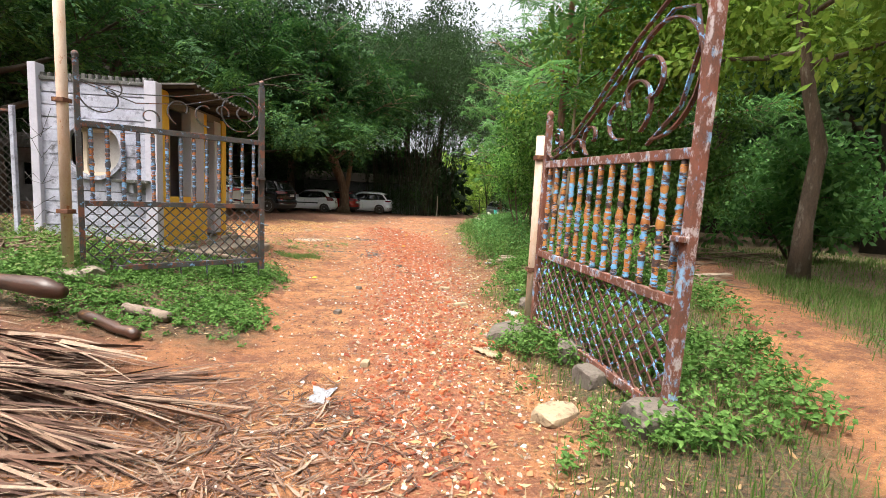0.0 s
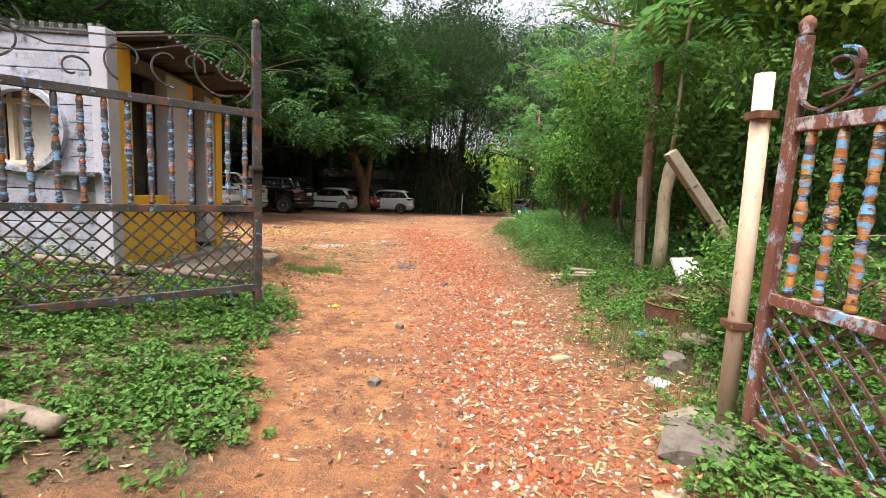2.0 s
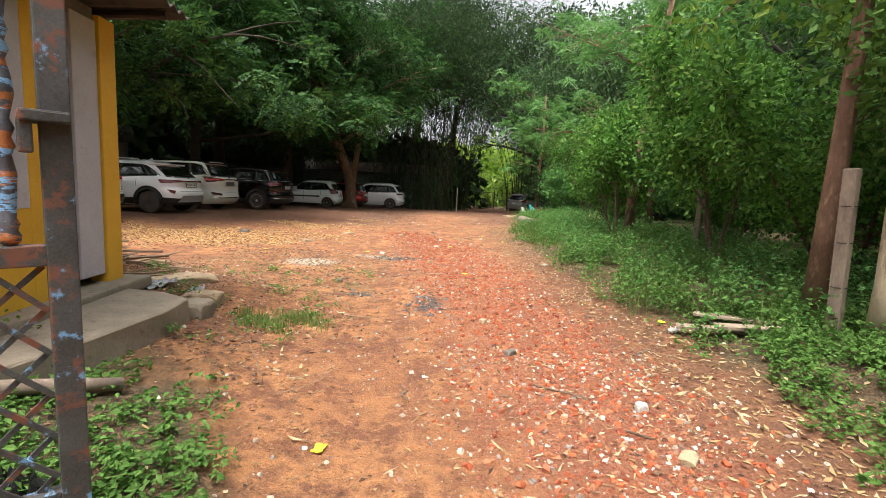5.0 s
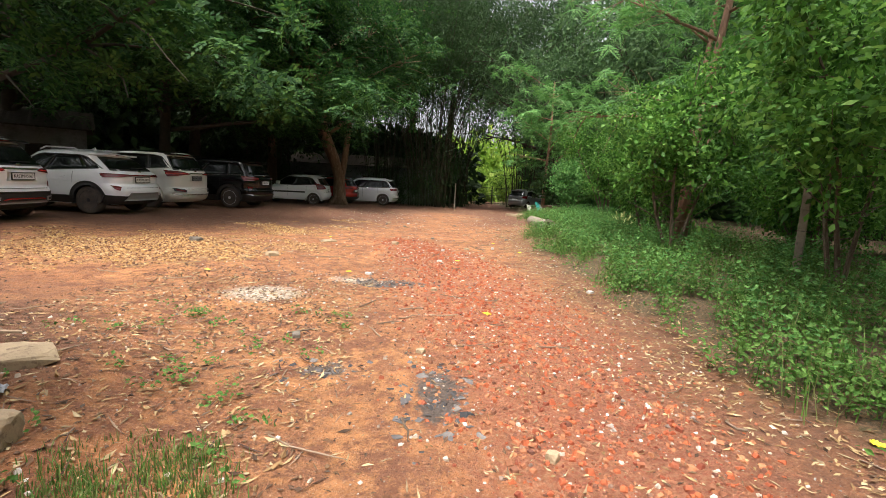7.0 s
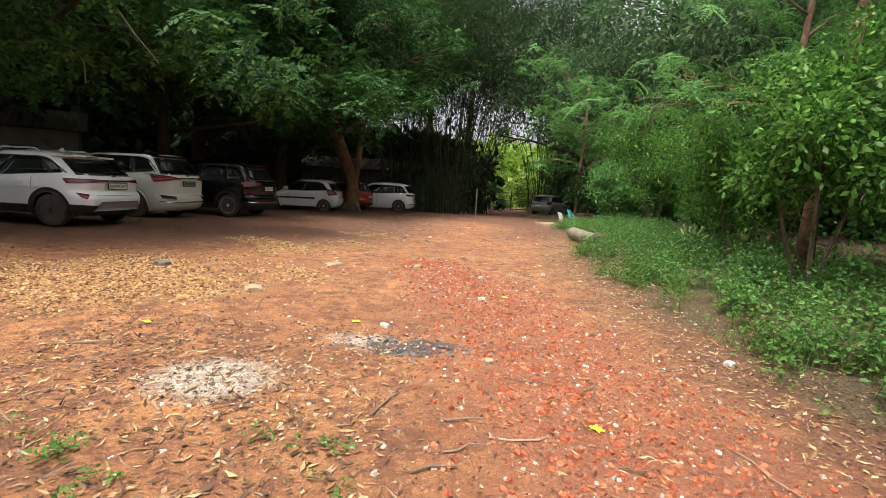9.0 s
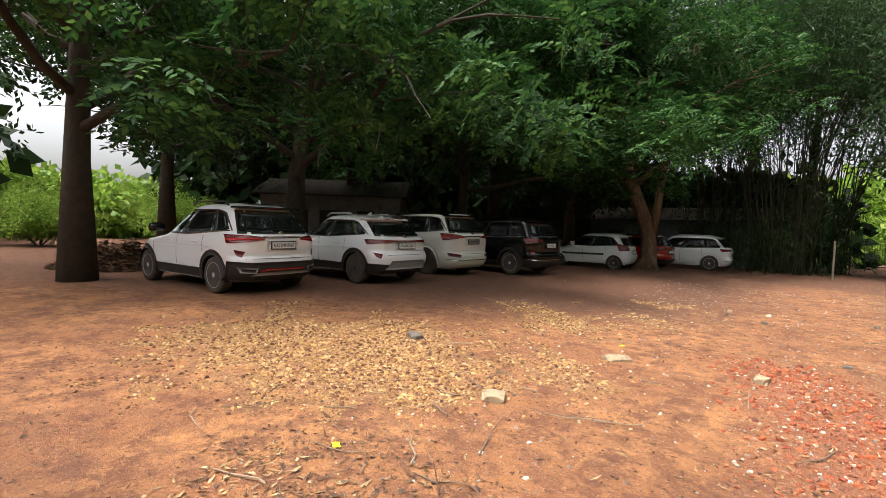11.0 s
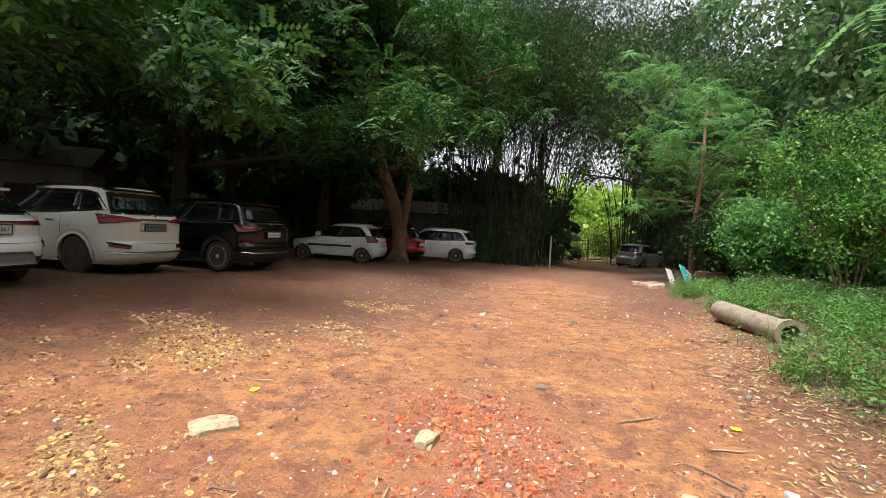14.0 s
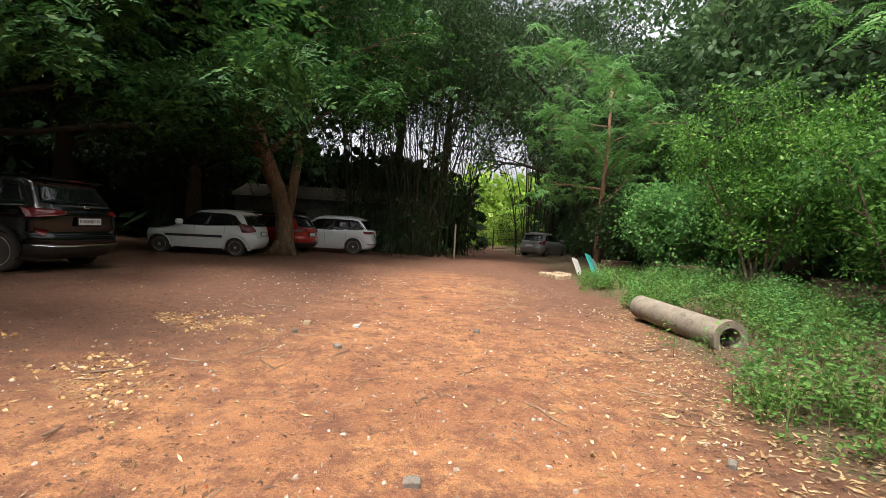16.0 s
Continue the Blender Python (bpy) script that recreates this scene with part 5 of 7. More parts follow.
car("white crossover suv with grey skid plate parked under trees", -10.0, 19.3, 177, WHITEPAINT, 4.3, 1.77, 1.55, 2.58, 0.85, 0.335, 1.02, [(0.2, 0.28), (0.3, 0.1), (0.45, 0.02), (0.6, 0.0), (0.68, 0.03), (0.76, 0.1), (0.94, 0.08), (1.0, 0.1), (1.08, 0.2), (1.4, 0.7), (1.47, 0.85), (1.52, 1.05), (1.55, 1.4)], 0.95,
    (-0.3, 0.1, 1.45, 2.15, (0.0, 0.12, 0.56, 1.0)), (0.78, 1.1, 0.62, 1.36), ([(0.3, 0.95), (0.7, 0.93), (0.98, 0.9)], [(0.3, 0.985), (0.7, 1.0), (0.98, 1.0)]), "KA50MC5067", 0.86, ALLOY_DARK,
    {"clad_z": 0.46, "kick": 0.09, "reflector_z": 0.66, "skid_z": (0.34, 0.54)}, {"rails", "fin", "spoiler", "light_bar", "reflectors", "skid", "black_mirror"})
car("pearl white large suv with black roof and chrome tailgate bar", -10.55, 22.65, 175, PEARL, 4.8, 1.86, 1.83, 2.75, 1.05, 0.39, 1.2, suv_tail(1.83, 1.2, 0.42, 0.5), 1.1,
    (-0.62, -0.32, 1.55, 2.35, (0.0, 0.22, 0.6, 1.0)), (0.8, 1.27, 0.68, 1.64), ([(0.36, 1.12), (0.65, 1.1), (0.985, 1.04)], [(0.36, 1.15), (0.65, 1.2), (0.985, 1.24)]), "KA04MX5067", 1.0, ALLOY_DARK,
    {"clad": False, "kick": 0.12}, {"black_roof", "spoiler", "chrome_bar", "low_lamps", "chrome_bumper", "dusty_plate", "chrome_handle", "chrome_line", "lamp_glow"})
car("glossy black family suv with silver alloy wheels", -9.05, 24.95, 173, BLACKPAINT, 4.7, 1.83, 1.76, 2.75, 0.95, 0.365, 1.14, suv_tail(1.76, 1.14, 0.4, 0.5), 1.05,
    (-0.5, -0.25, 1.6, 2.35, (0.0, 0.2, 0.6, 1.0)), (0.78, 1.22, 0.66, 1.58), ([(0.5, 1.06), (0.98, 0.98)], [(0.5, 1.12), (0.98, 1.16)]), "KA05NJ5218", 0.93, ALLOY,
    {"clad_z": 0.5, "spokes": 10, "spoke_w": 0.1, "reflector_z": 0.74}, {"black_roof", "spoiler", "chrome_bumper", "reflectors", "chrome_line"})
car("white hatchback with black door moulding beside a tree trunk", -8.1, 32.1, 181, WHITEPAINT, 3.85, 1.69, 1.53, 2.43, 0.68, 0.295, 0.97, HATCH_TAIL, 0.85,
    (-0.18, 0.1, 1.5, 2.05, (0.0, 0.12, 0.55, 1.0)), (0.8, 1.03, 0.66, 1.34), ([(0.66, 0.84), (0.99, 0.8)], [(0.72, 0.98), (0.97, 1.16)]), "", 0.76, ALLOY,
    {"clad": False, "spokes": 8, "spoke_w": 0.16, "kick": 0.07}, {"door_strip", "spoiler"})
car("dark red hatchback partly hidden behind a tree trunk", -7.35, 35.6, 170, REDPAINT, 3.99, 1.75, 1.6, 2.5, 0.75, 0.31, 1.02, suv_tail(1.6, 1.02, 0.4, 0.5), 0.9,
    (-0.25, 0.0, 1.5, 2.15, (0.0, 0.13, 0.56, 1.0)), (0.8, 1.1, 0.66, 1.42), ([(0.55, 0.92), (0.98, 0.9)], [(0.55, 0.99), (0.98, 1.04)]), "", 0.8, ALLOY_DARK,
    {"clad_z": 0.46}, {"spoiler", "black_roof"})
car("white long suv with slim side glass under bamboo", -5.25, 38.3, 180, WHITEPAINT, 4.85, 1.9, 1.72, 2.95, 0.92, 0.37, 1.1, suv_tail(1.72, 1.1, 0.5, 0.55), 1.1,
    (-0.5, -0.15, 1.7, 2.5, (0.0, 0.2, 0.58, 1.0)), (0.8, 1.18, 0.66, 1.54), ([(0.45, 1.02), (0.98, 0.97)], [(0.45, 1.07), (0.98, 1.1)]), "", 0.92, ALLOY,
    {"clad": False, "spokes": 5, "spoke_w": 0.18, "kick": 0.07}, {"rails", "spoiler", "chrome_bumper", "chrome_line"})
car("grey hatchback parked at the verge of the lane", 4.9, 45.2, 48, SILVERPAINT, 3.95, 1.72, 1.53, 2.45, 0.72, 0.3, 0.97, HATCH_TAIL, 0.85,
    (-0.18, 0.1, 1.5, 2.1, (0.0, 0.12, 0.55, 1.0)), (0.8, 1.03, 0.66, 1.34), ([(0.7, 0.82), (0.99, 0.8)], [(0.7, 0.96), (0.98, 1.06)]), "", 0.72, STEELRIM,
    {"clad": False}, {"spoiler"})


# ---- buildings behind the trees ----
def far_building(label, x, y, rz, L, D, H, wins, roof_mat, seed):
    b = thing("building", label, "building", x, y, gz(x, y) - 0.1, rz)
    # front wall along x, facing -y, with real openings
    th = 0.2
    z0, z1 = 0.9, 2.1
    cuts = sorted(wins)
    px = 0.0
    for w0, w1, kind in cuts:
        part("wall", box(w0 - px, th, H, (px + w0) / 2, 0, H / 2), BLDG, b)
        lo = 0.0 if kind == "door" else z0
        if lo:
            part("wall", box(w1 - w0, th, lo, (w0 + w1) / 2, 0, lo / 2), BLDG, b)
        part("wall", box(w1 - w0, th, H - z1, (w0 + w1) / 2, 0, (H + z1) / 2), BLDG, b)
        win = part("door" if kind == "door" else "window", box(w1 - w0, 0.03, z1 - lo, (w0 + w1) / 2, 0.05, (lo + z1) / 2), DARKWOOD if kind != "glass" else GLASS, b)
        fr = [((w0 + w1) / 2, z1 - 0.03, w1 - w0, 0.06), ((w0 + w1) / 2, lo + 0.03, w1 - w0, 0.06), (w0 + 0.03, (lo + z1) / 2, 0.06, z1 - lo), (w1 - 0.03, (lo + z1) / 2, 0.06, z1 - lo), ((w0 + w1) / 2, (lo + z1) / 2, 0.05, z1 - lo)]
        for fx, fz, sx, sz in fr:
            part("frame", box(sx, 0.06, sz, fx, -0.02, fz, 0.005), BLDG if kind == "glass" else DARKWOOD, win)
        if kind == "grille":
            for k in range(7):
                part("grille_bar", box(0.025, 0.025, z1 - lo, w0 + (w1 - w0) * (k + 0.5) / 7, -0.07, (lo + z1) / 2), REDGRILL, win)
        px = w1
    part("wall", box(L - px, th, H, (px + L) / 2, 0, H / 2), BLDG, b)
    for xx in (0.1, L - 0.1):
        part("wall", box(th, D - th, H, xx, D / 2, H / 2), BLDG, b)
    part("wall", box(L, th, H, L / 2, D, H / 2), BLDG, b)
    bm = bmesh.new()
    n = int(L / 0.1)
    rows = []
    for i in range(n + 1):
        xx = -0.3 + (L + 0.6) * i / n
        dz = 0.02 * (i % 2)
        rows.append([bm.verts.new(p) for p in ((xx, -0.6, H + 0.02 + dz), (xx, D / 2, H + 0.9 + dz), (xx, D + 0.4, H + 0.05 + dz), (xx, D + 0.4, H + 0.03 + dz), (xx, D / 2, H + 0.88 + dz), (xx, -0.6, H + dz))])
    for a, c in zip(rows, rows[1:]):
        for k in range(6):
            bm.faces.new((a[k], c[k], c[(k + 1) % 6], a[(k + 1) % 6]))
    # the dark bark material gives the roof its foliage shade as colour
    part("roof", bm, BARK_DARK, b, "sheet roof with foliage shade in its near-black colour")
    return b


far_building("low dingy white building with shade-darkened walls and dark windows behind cars", -21.8, 23.6, 37, 6.4, 4.0, 2.75, [(0.4, 1.1, "glass"), (1.5, 2.2, "wood"), (2.7, 3.5, "door"), (4.4, 5.2, "wood")], ROOFSHEET, 1)
far_building("white building with red grilled windows behind bamboo", -13.0, 43.0, 2, 11.5, 5.0, 2.8, [(1.0, 1.9, "door"), (3.0, 4.0, "wood"), (5.4, 6.4, "grille"), (9.2, 10.2, "wood")], ROOFSHEET, 2)


# ---- culvert pipe, junk and old fence bits ----
def culvert_pipe(x, y, rz, L, R, tilt):
    t = thing("concrete_pipe", "weathered grey concrete culvert pipe lying on the verge", "pipe", x, y, gz(x, y) + R - 0.06, rz, rx=tilt)
    bm = bmesh.new()
    S = 36
    prof = [(R, 0.0), (R + 0.035, 0.0), (R + 0.035, 0.09), (R, 0.12), (R, L), (R - 0.045, L), (R - 0.045, 0.0)]
    rr = [[bm.verts.new((r * math.cos(2 * math.pi * k / S), u, r * math.sin(2 * math.pi * k / S))) for k in range(S)] for r, u in prof]
    for a, b in zip(rr, rr[1:] + rr[:1]):
        for k in range(S):
            bm.faces.new((a[k], a[(k + 1) % S], b[(k + 1) % S], b[k]))
    bmesh.ops.recalc_face_normals(bm, faces=bm.faces)
    part("barrel", bm, PIPE, t)
    return t


culvert_pipe(1.7, 20.85, 3, 2.0, 0.17, 0)


def leaning_post(x, y, top, r, mt, label):
    t = thing("fence_post", label, "post", x, y, gz(x, y) - 0.1)
    d = Vector(top) - Vector((x, y, gz(x, y) - 0.1))
    q = d.to_track_quat('Z', 'Y').to_matrix().to_4x4()
    part("shaft", box(r, r * 0.8, d.length, 0, 0, d.length / 2, 0.012, q), mt, t)
    for u in (0.35, 0.6, 0.8):
        part("wire_loop", tube([q @ Vector((r * 0.58 * math.cos(a), r * 0.5 * math.sin(a), d.length * u)) for a in [math.pi * k / 4 for k in range(9)]], 0.004, 5), WIRE, t)
    return t


leaning_post(2.3, 6.2, (1.19, 6.2, 1.7), 0.11, CONCRETE, "leaning old concrete fence post with wire")
leaning_post(1.95, 8.6, (1.85, 8.55, 1.6), 0.1, WOODGREY, "dark weathered upright fence post with notches")
leaning_post(3.1, 13.0, (3.05, 12.95, 1.5), 0.09, CONCRETE, "grey concrete fence post among shrubs")
leaning_post(-0.62, 36.6, (-0.62, 36.6, 1.3), 0.07, PIPE, "pale concrete post at the lane corner")

drum = thing("rusty_ring", "rusty steel drum ring half sunk in weeds", "drum", 1.42, 6.3, gz(1.42, 6.3) - 0.02)
bm_ = bmesh.new()
S_ = 30
rr_ = [[bm_.verts.new((r * math.cos(2 * math.pi * k / S_), r * math.sin(2 * math.pi * k / S_), z)) for k in range(S_)] for r, z in ((0.25, 0), (0.255, 0.14), (0.262, 0.15), (0.25, 0.155), (0.24, 0.14), (0.235, 0))]
for a_, b_ in zip(rr_, rr_[1:]):
    for k_ in range(S_):
        bm_.faces.new((a_[k_], a_[(k_ + 1) % S_], b_[(k_ + 1) % S_], b_[k_]))
part("ring", bm_, RUST, drum)

wsl = thing("white_slab", "broken white marble slab leaning on a stump", "slab", 2.2, 7.75, gz(2.2, 7.75) + 0.13, 20, rx=58)
part("board", box(0.38, 0.36, 0.035, 0, 0, 0, 0.006), WHITEMARBLE, wsl)


def log(label, p, q, r, mt, seed):
    rnd = random.Random(seed)
    t = thing("log", label, "log", *p)
    d = Vector(q) - Vector(p)
    pts = [d * (k / 7) + Vector((rnd.uniform(-.02, .02), rnd.uniform(-.02, .02), 0)) for k in range(8)]
    part("wood", tube(pts, [r * rnd.uniform(0.85, 1.12) for _ in pts], 12), mt, t, smooth=True)
    return t


def onz(x, y, dz):
    return (x, y, gz(x, y) + dz)


log("decayed pale log half hidden in weeds", onz(1.2, 5.6, 0.04), onz(1.6, 5.25, 0.05), 0.07, WOODGREY, 1)
log("fallen grey branch near the guard house", onz(-3.0, 7.1, 0.05), onz(-4.3, 5.9, 0.1), 0.04, WOODGREY, 5)
log("short dark driftwood block in weeds", onz(-2.75, 3.96, 0.05), onz(-2.32, 3.9, 0.05), 0.045, WOODGREY, 6)
log("dark curled palm sheath beside the frond heap", onz(-2.9, 3.72, 0.06), onz(-2.32, 3.5, 0.05), 0.042, SPATHE, 7)
log("brown palm sheath beside the palm heap", onz(-4.5, 4.1, 0.04), onz(-3.35, 4.05, 0.04), 0.05, SPATHE, 8)

# palm stalk with a glossy brown boot
st = thing("palm_stalk", "glossy dark brown palm stalk lying on the heap", "palm stalk", -4.25, 3.75, gz(-4.25, 3.75) + 0.1, -6)
part("stalk", tube([(-0.3, 0, 0.0), (0.2, 0.02, 0.05), (0.7, 0.02, 0.08), (1.1, 0.0, 0.06), (1.28, -0.01, 0.03)], [0.04, 0.05, 0.06, 0.085, 0.05], 12), SPATHE, st, smooth=True)


def palm_heap():
    """Dry palm fronds, thousands of strips, in one heap."""
    r = np.random.default_rng(11)
    V, F = [], []
    def strip(p, d, l, w, sag):
        d = d / np.linalg.norm(d)
        s = np.cross(d, [0, 0, 1])
        s = s / np.linalg.norm(s) * w / 2
        s[2] += r.normal(0, w * 0.3)
        k = len(V)
        n = 5
        for i in range(n):
            u = i / (n - 1)
            c = p + d * l * u
            c = c + np.array([0, 0, -sag * u * u])
            c[2] = max(c[2], float(height(c[0], c[1])) + 0.008)
            ww = s * (1 - 0.75 * u)
            V.extend([c - ww, c + ww])
        for i in range(n - 1):
            F.append((k + 2 * i, k + 2 * i + 1, k + 2 * i + 3, k + 2 * i + 2))
    for f in range(66):
        # one frond: a rib with strips on both sides
        y = r.uniform(0.9, 3.5)
        Lr = r.uniform(1.0, 1.7)
        x = float(np.interp(y, [0.9, 2.2, 2.8, 3.5], [-0.85, -1.15, -1.6, -2.4])) - 0.8 * Lr - r.uniform(0.35, 1.9)
        hgt = 0.24 * max(0.15, 1 - ((y - 2.4) / 1.7) ** 2) * min(1, max(0.1, (-1.2 - x) / 0.9))
        base = np.array([x, y, float(height(x, y)) + max(0.02, hgt * r.uniform(0.1, 1.0))])
        a = r.normal(-0.16, 0.26)
        d = np.array([math.cos(a), math.sin(a), r.normal(-0.05, 0.04)])
        for i in range(34):
            u = i / 34
            p = base + d * Lr * u * 0.8
            p[2] = max(p[2] - 0.12 * u, float(height(p[0], p[1])) + 0.015)
            for sg in (-1, 1):
                aa = a + sg * r.uniform(0.02, 0.28)
                strip(p + r.normal(0, 0.02, 3), np.array([math.cos(aa), math.sin(aa), r.normal(-0.04, 0.05)]), r.uniform(0.35, 0.75), r.uniform(0.01, 0.028), r.uniform(0, 0.1))
    return tagged(raw("palm_frond_heap", np.array(V), F, PALM), "heap of dry brown coconut palm fronds on earth", "dry fronds", kind="stuff")


palm_heap()


def stick_heap(name, label, x, y, rad, hgt, n, mt, lo=0.4, hi=1.2, r0=0.008, seed=1):
    r = random.Random(seed)
    bms = []
    for i in range(n):
        a = r.uniform(0, 6.28)
        q = math.sqrt(r.random()) * rad
        px, py = x + q * math.cos(a), y + q * math.sin(a)
        pz = gz(px, py) + 0.01 + r.random() * hgt * (1 - q / rad)
        b, l = r.uniform(0, 6.28), r.uniform(lo, hi)
        dz = r.uniform(-0.2, 0.25)
        pts = [Vector((px + math.cos(b) * l * (k / 3 - 0.5) + r.uniform(-.03, .03), py + math.sin(b) * l * (k / 3 - 0.5) + r.uniform(-.03, .03), 0)) for k in range(4)]
        for k, p in enumerate(pts):
            p.z = max(gz(p.x, p.y) + 0.01, pz + dz * l * (k / 3 - 0.5))
        bms.append(tube(pts, [r0 * r.uniform(0.6, 2.0)] * 3 + [r0 * 0.5], 5, False))
    return tagged(part(name, merge(*bms), mt), label, "brushwood", kind="stuff")


stick_heap("brushwood_heap", "heap of dry grey brushwood beside the guard house", -5.0, 9.6, 0.6, 0.45, 80, STICK, 0.3, 0.8, seed=2)
stick_heap("brushwood_heap", "tangle of dark dry brushwood on the bank", 2.5, 6.2, 0.9, 0.8, 130, STICK, seed=3)
stick_heap("brushwood_heap", "dry twigs and branches on the grass bank", 4.6, 9.5, 2.0, 0.35, 120, STICK, seed=4)
stick_heap("brushwood_heap", "dry branches lying below the guard house wall", -5.0, 5.6, 1.3, 0.15, 60, STICK, 0.6, 1.8, 0.01, seed=5)
stick_heap("fallen_twigs", "thin dry twigs scattered over the track", -1.6, 12.0, 5.0, 0.01, 130, STICK, 0.12, 0.5, 0.004, seed=6)
stick_heap("fallen_twigs", "thin dry twigs scattered over the yard", -3.0, 19.5, 5.0, 0.01, 110, STICK, 0.12, 0.5, 0.004, seed=7)


def leaf_heap(x, y, sx, sy, h, seed):
    r = np.random.default_rng(seed)
    n = 2600
    a, q = r.uniform(0, 2 * np.pi, n), np.sqrt(r.random(n))
    px, py = x + sx * q * np.cos(a), y + sy * q * np.sin(a)
    top = h * np.clip(1 - q ** 2, 0, 1) * (0.8 + 0.35 * wob(px, py, 3.0)) * (0.45 + 0.55 * r.random(n))
    c = np.stack([px, py, height(px, py) + top], -1)
    l, w = r.uniform(0.12, 0.34, n), r.uniform(0.04, 0.09, n)
    b = np.stack([np.stack([-l / 2, 0 * l, 0 * l], -1), np.stack([0 * l, -w / 2, w / 3], -1), np.stack([l / 2, 0 * l, 0 * l], -1), np.stack([0 * l, w / 2, w / 3], -1)], 1)
    v = np.einsum('nij,nkj->nki', spin(n, 0.45), b) + c[:, None]
    return tagged(raw("leaf_heap", v.reshape(-1, 3), np.arange(4 * n).reshape(-1, 4), DARKBIT), "low heap of dark swept leaves and brush", "leaf heap", kind="stuff")


leaf_heap(-16.6, 16.2, 1.7, 1.5, 0.75, 3)

# junk by the verge: boards and a box
jk = thing("junk_boards", "discarded white and teal boards leaning on a brown cabinet", "boards", 3.3, 29.6, gz(3.3, 29.6), 20)
for i_, (mt_, dx_, dz_) in enumerate(((TEAL, 0.0, 0.0), (WHITEBOARD, 0.28, 0.04), (ORANGE, 0.52, 0.0), (WHITEBOARD, -0.3, -0.05))):
    part("board", box(0.22, 0.03, 1.0, dx_, 0.1 * i_, 0.42 + dz_, 0.004, pose(0, 0, 0, -48, 18, 0)), mt_, jk)
part("cabinet", box(0.9, 0.5, 0.5, 0.5, -0.35, 0.25, 0.01), BROWNBOX, jk)
for i_ in range(14):
    rk_ = part("rubble_stone", rock(100 + i_, 0.16, 0.14, 0.12, 2), PALESTONE)
    px_, py_ = 2.1 + random.uniform(-0.5, 0.5), 29.9 + random.uniform(-1.0, 0.9)
    rk_.location = (px_, py_, gz(px_, py_) + 0.04)
    tagged(rk_, "pale rubble stone tipped by the verge", "stone", "rubble stones")


# ---- far end of the lane: a gate and its posts ----
fg = thing("lane_gate", "black wire mesh gate closing the lane", "gate", 2.2, 63.0, gz(2.2, 63.0), 4)
for gx in (0, 2.4, 4.8):
    part("gate_post", box(0.1, 0.1, 2.2, gx, 0, 1.1, 0.01), CLADDING, fg)
for gz_ in (0.15, 1.1, 2.0):
    part("gate_rail", box(4.8, 0.05, 0.05, 2.4, 0, gz_, 0.005), CLADDING, fg)
for k_ in range(30):
    part("gate_bar", box(0.02, 0.02, 1.9, 0.16 * k_ + 0.08, 0, 1.07), CLADDING, fg)


# ---- bamboo ----
def bamboo(label, x, y, n, spread, h, seed, leafs=420, bend=0.5, size=0.5):
    r = random.Random(seed)
    t = thing("bamboo_clump", label, "bamboo", x, y, gz(x, y) - 0.05, group="bamboo clumps")
    bms, tips = [], []
    for i in range(n):
        a = r.uniform(0, 6.283)
        q = math.sqrt(r.random()) * spread
        p = Vector((q * math.cos(a), q * math.sin(a) * 0.8, 0))
        out = Vector((math.cos(a), math.sin(a), 0)) * r.uniform(0.02, bend) + Vector((r.uniform(-.1, .1), r.uniform(-.1, .1), 0))
        hh = h * r.uniform(0.7, 1.1)
        pts = [p + out * hh * (u ** 1.9) + Vector((0, 0, hh * (u - 0.16 * u ** 3))) for u in [k / 8 for k in range(9)]]
        rad = r.uniform(0.018, 0.036)
        bms = [tube(pts, [rad * (1 - 0.7 * (k / 8) ** 2) for k in range(9)], 5, False)]
        tips += pts[5:] + pts[6:]
        if r.random() < 0.15:
            tips += pts[4:5]
        for k in (3, 4, 5, 6):
            if r.random() < 0.6:
                b = r.uniform(0, 6.283)
                bms.append(tube([pts[k], pts[k] + Vector((math.cos(b) * 0.7, math.sin(b) * 0.7, 0.5)) * r.uniform(0.5, 1.3)], [0.008, 0.003], 4, False))
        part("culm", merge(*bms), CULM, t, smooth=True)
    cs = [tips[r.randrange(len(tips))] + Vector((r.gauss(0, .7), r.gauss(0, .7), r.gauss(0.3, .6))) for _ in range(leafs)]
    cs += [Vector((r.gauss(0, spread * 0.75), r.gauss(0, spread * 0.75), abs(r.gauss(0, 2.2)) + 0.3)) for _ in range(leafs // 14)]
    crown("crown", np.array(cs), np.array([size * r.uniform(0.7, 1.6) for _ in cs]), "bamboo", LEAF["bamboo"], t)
    return t


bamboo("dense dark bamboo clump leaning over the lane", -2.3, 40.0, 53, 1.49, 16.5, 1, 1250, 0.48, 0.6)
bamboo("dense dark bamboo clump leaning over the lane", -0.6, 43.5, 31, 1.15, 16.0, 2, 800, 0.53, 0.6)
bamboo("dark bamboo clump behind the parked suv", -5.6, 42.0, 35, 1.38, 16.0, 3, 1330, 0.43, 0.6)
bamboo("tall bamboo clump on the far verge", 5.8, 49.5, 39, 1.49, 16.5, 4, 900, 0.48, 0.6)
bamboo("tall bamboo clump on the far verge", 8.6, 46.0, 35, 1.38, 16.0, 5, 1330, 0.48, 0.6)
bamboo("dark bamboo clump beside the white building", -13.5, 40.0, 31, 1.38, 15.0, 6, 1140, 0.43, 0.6)


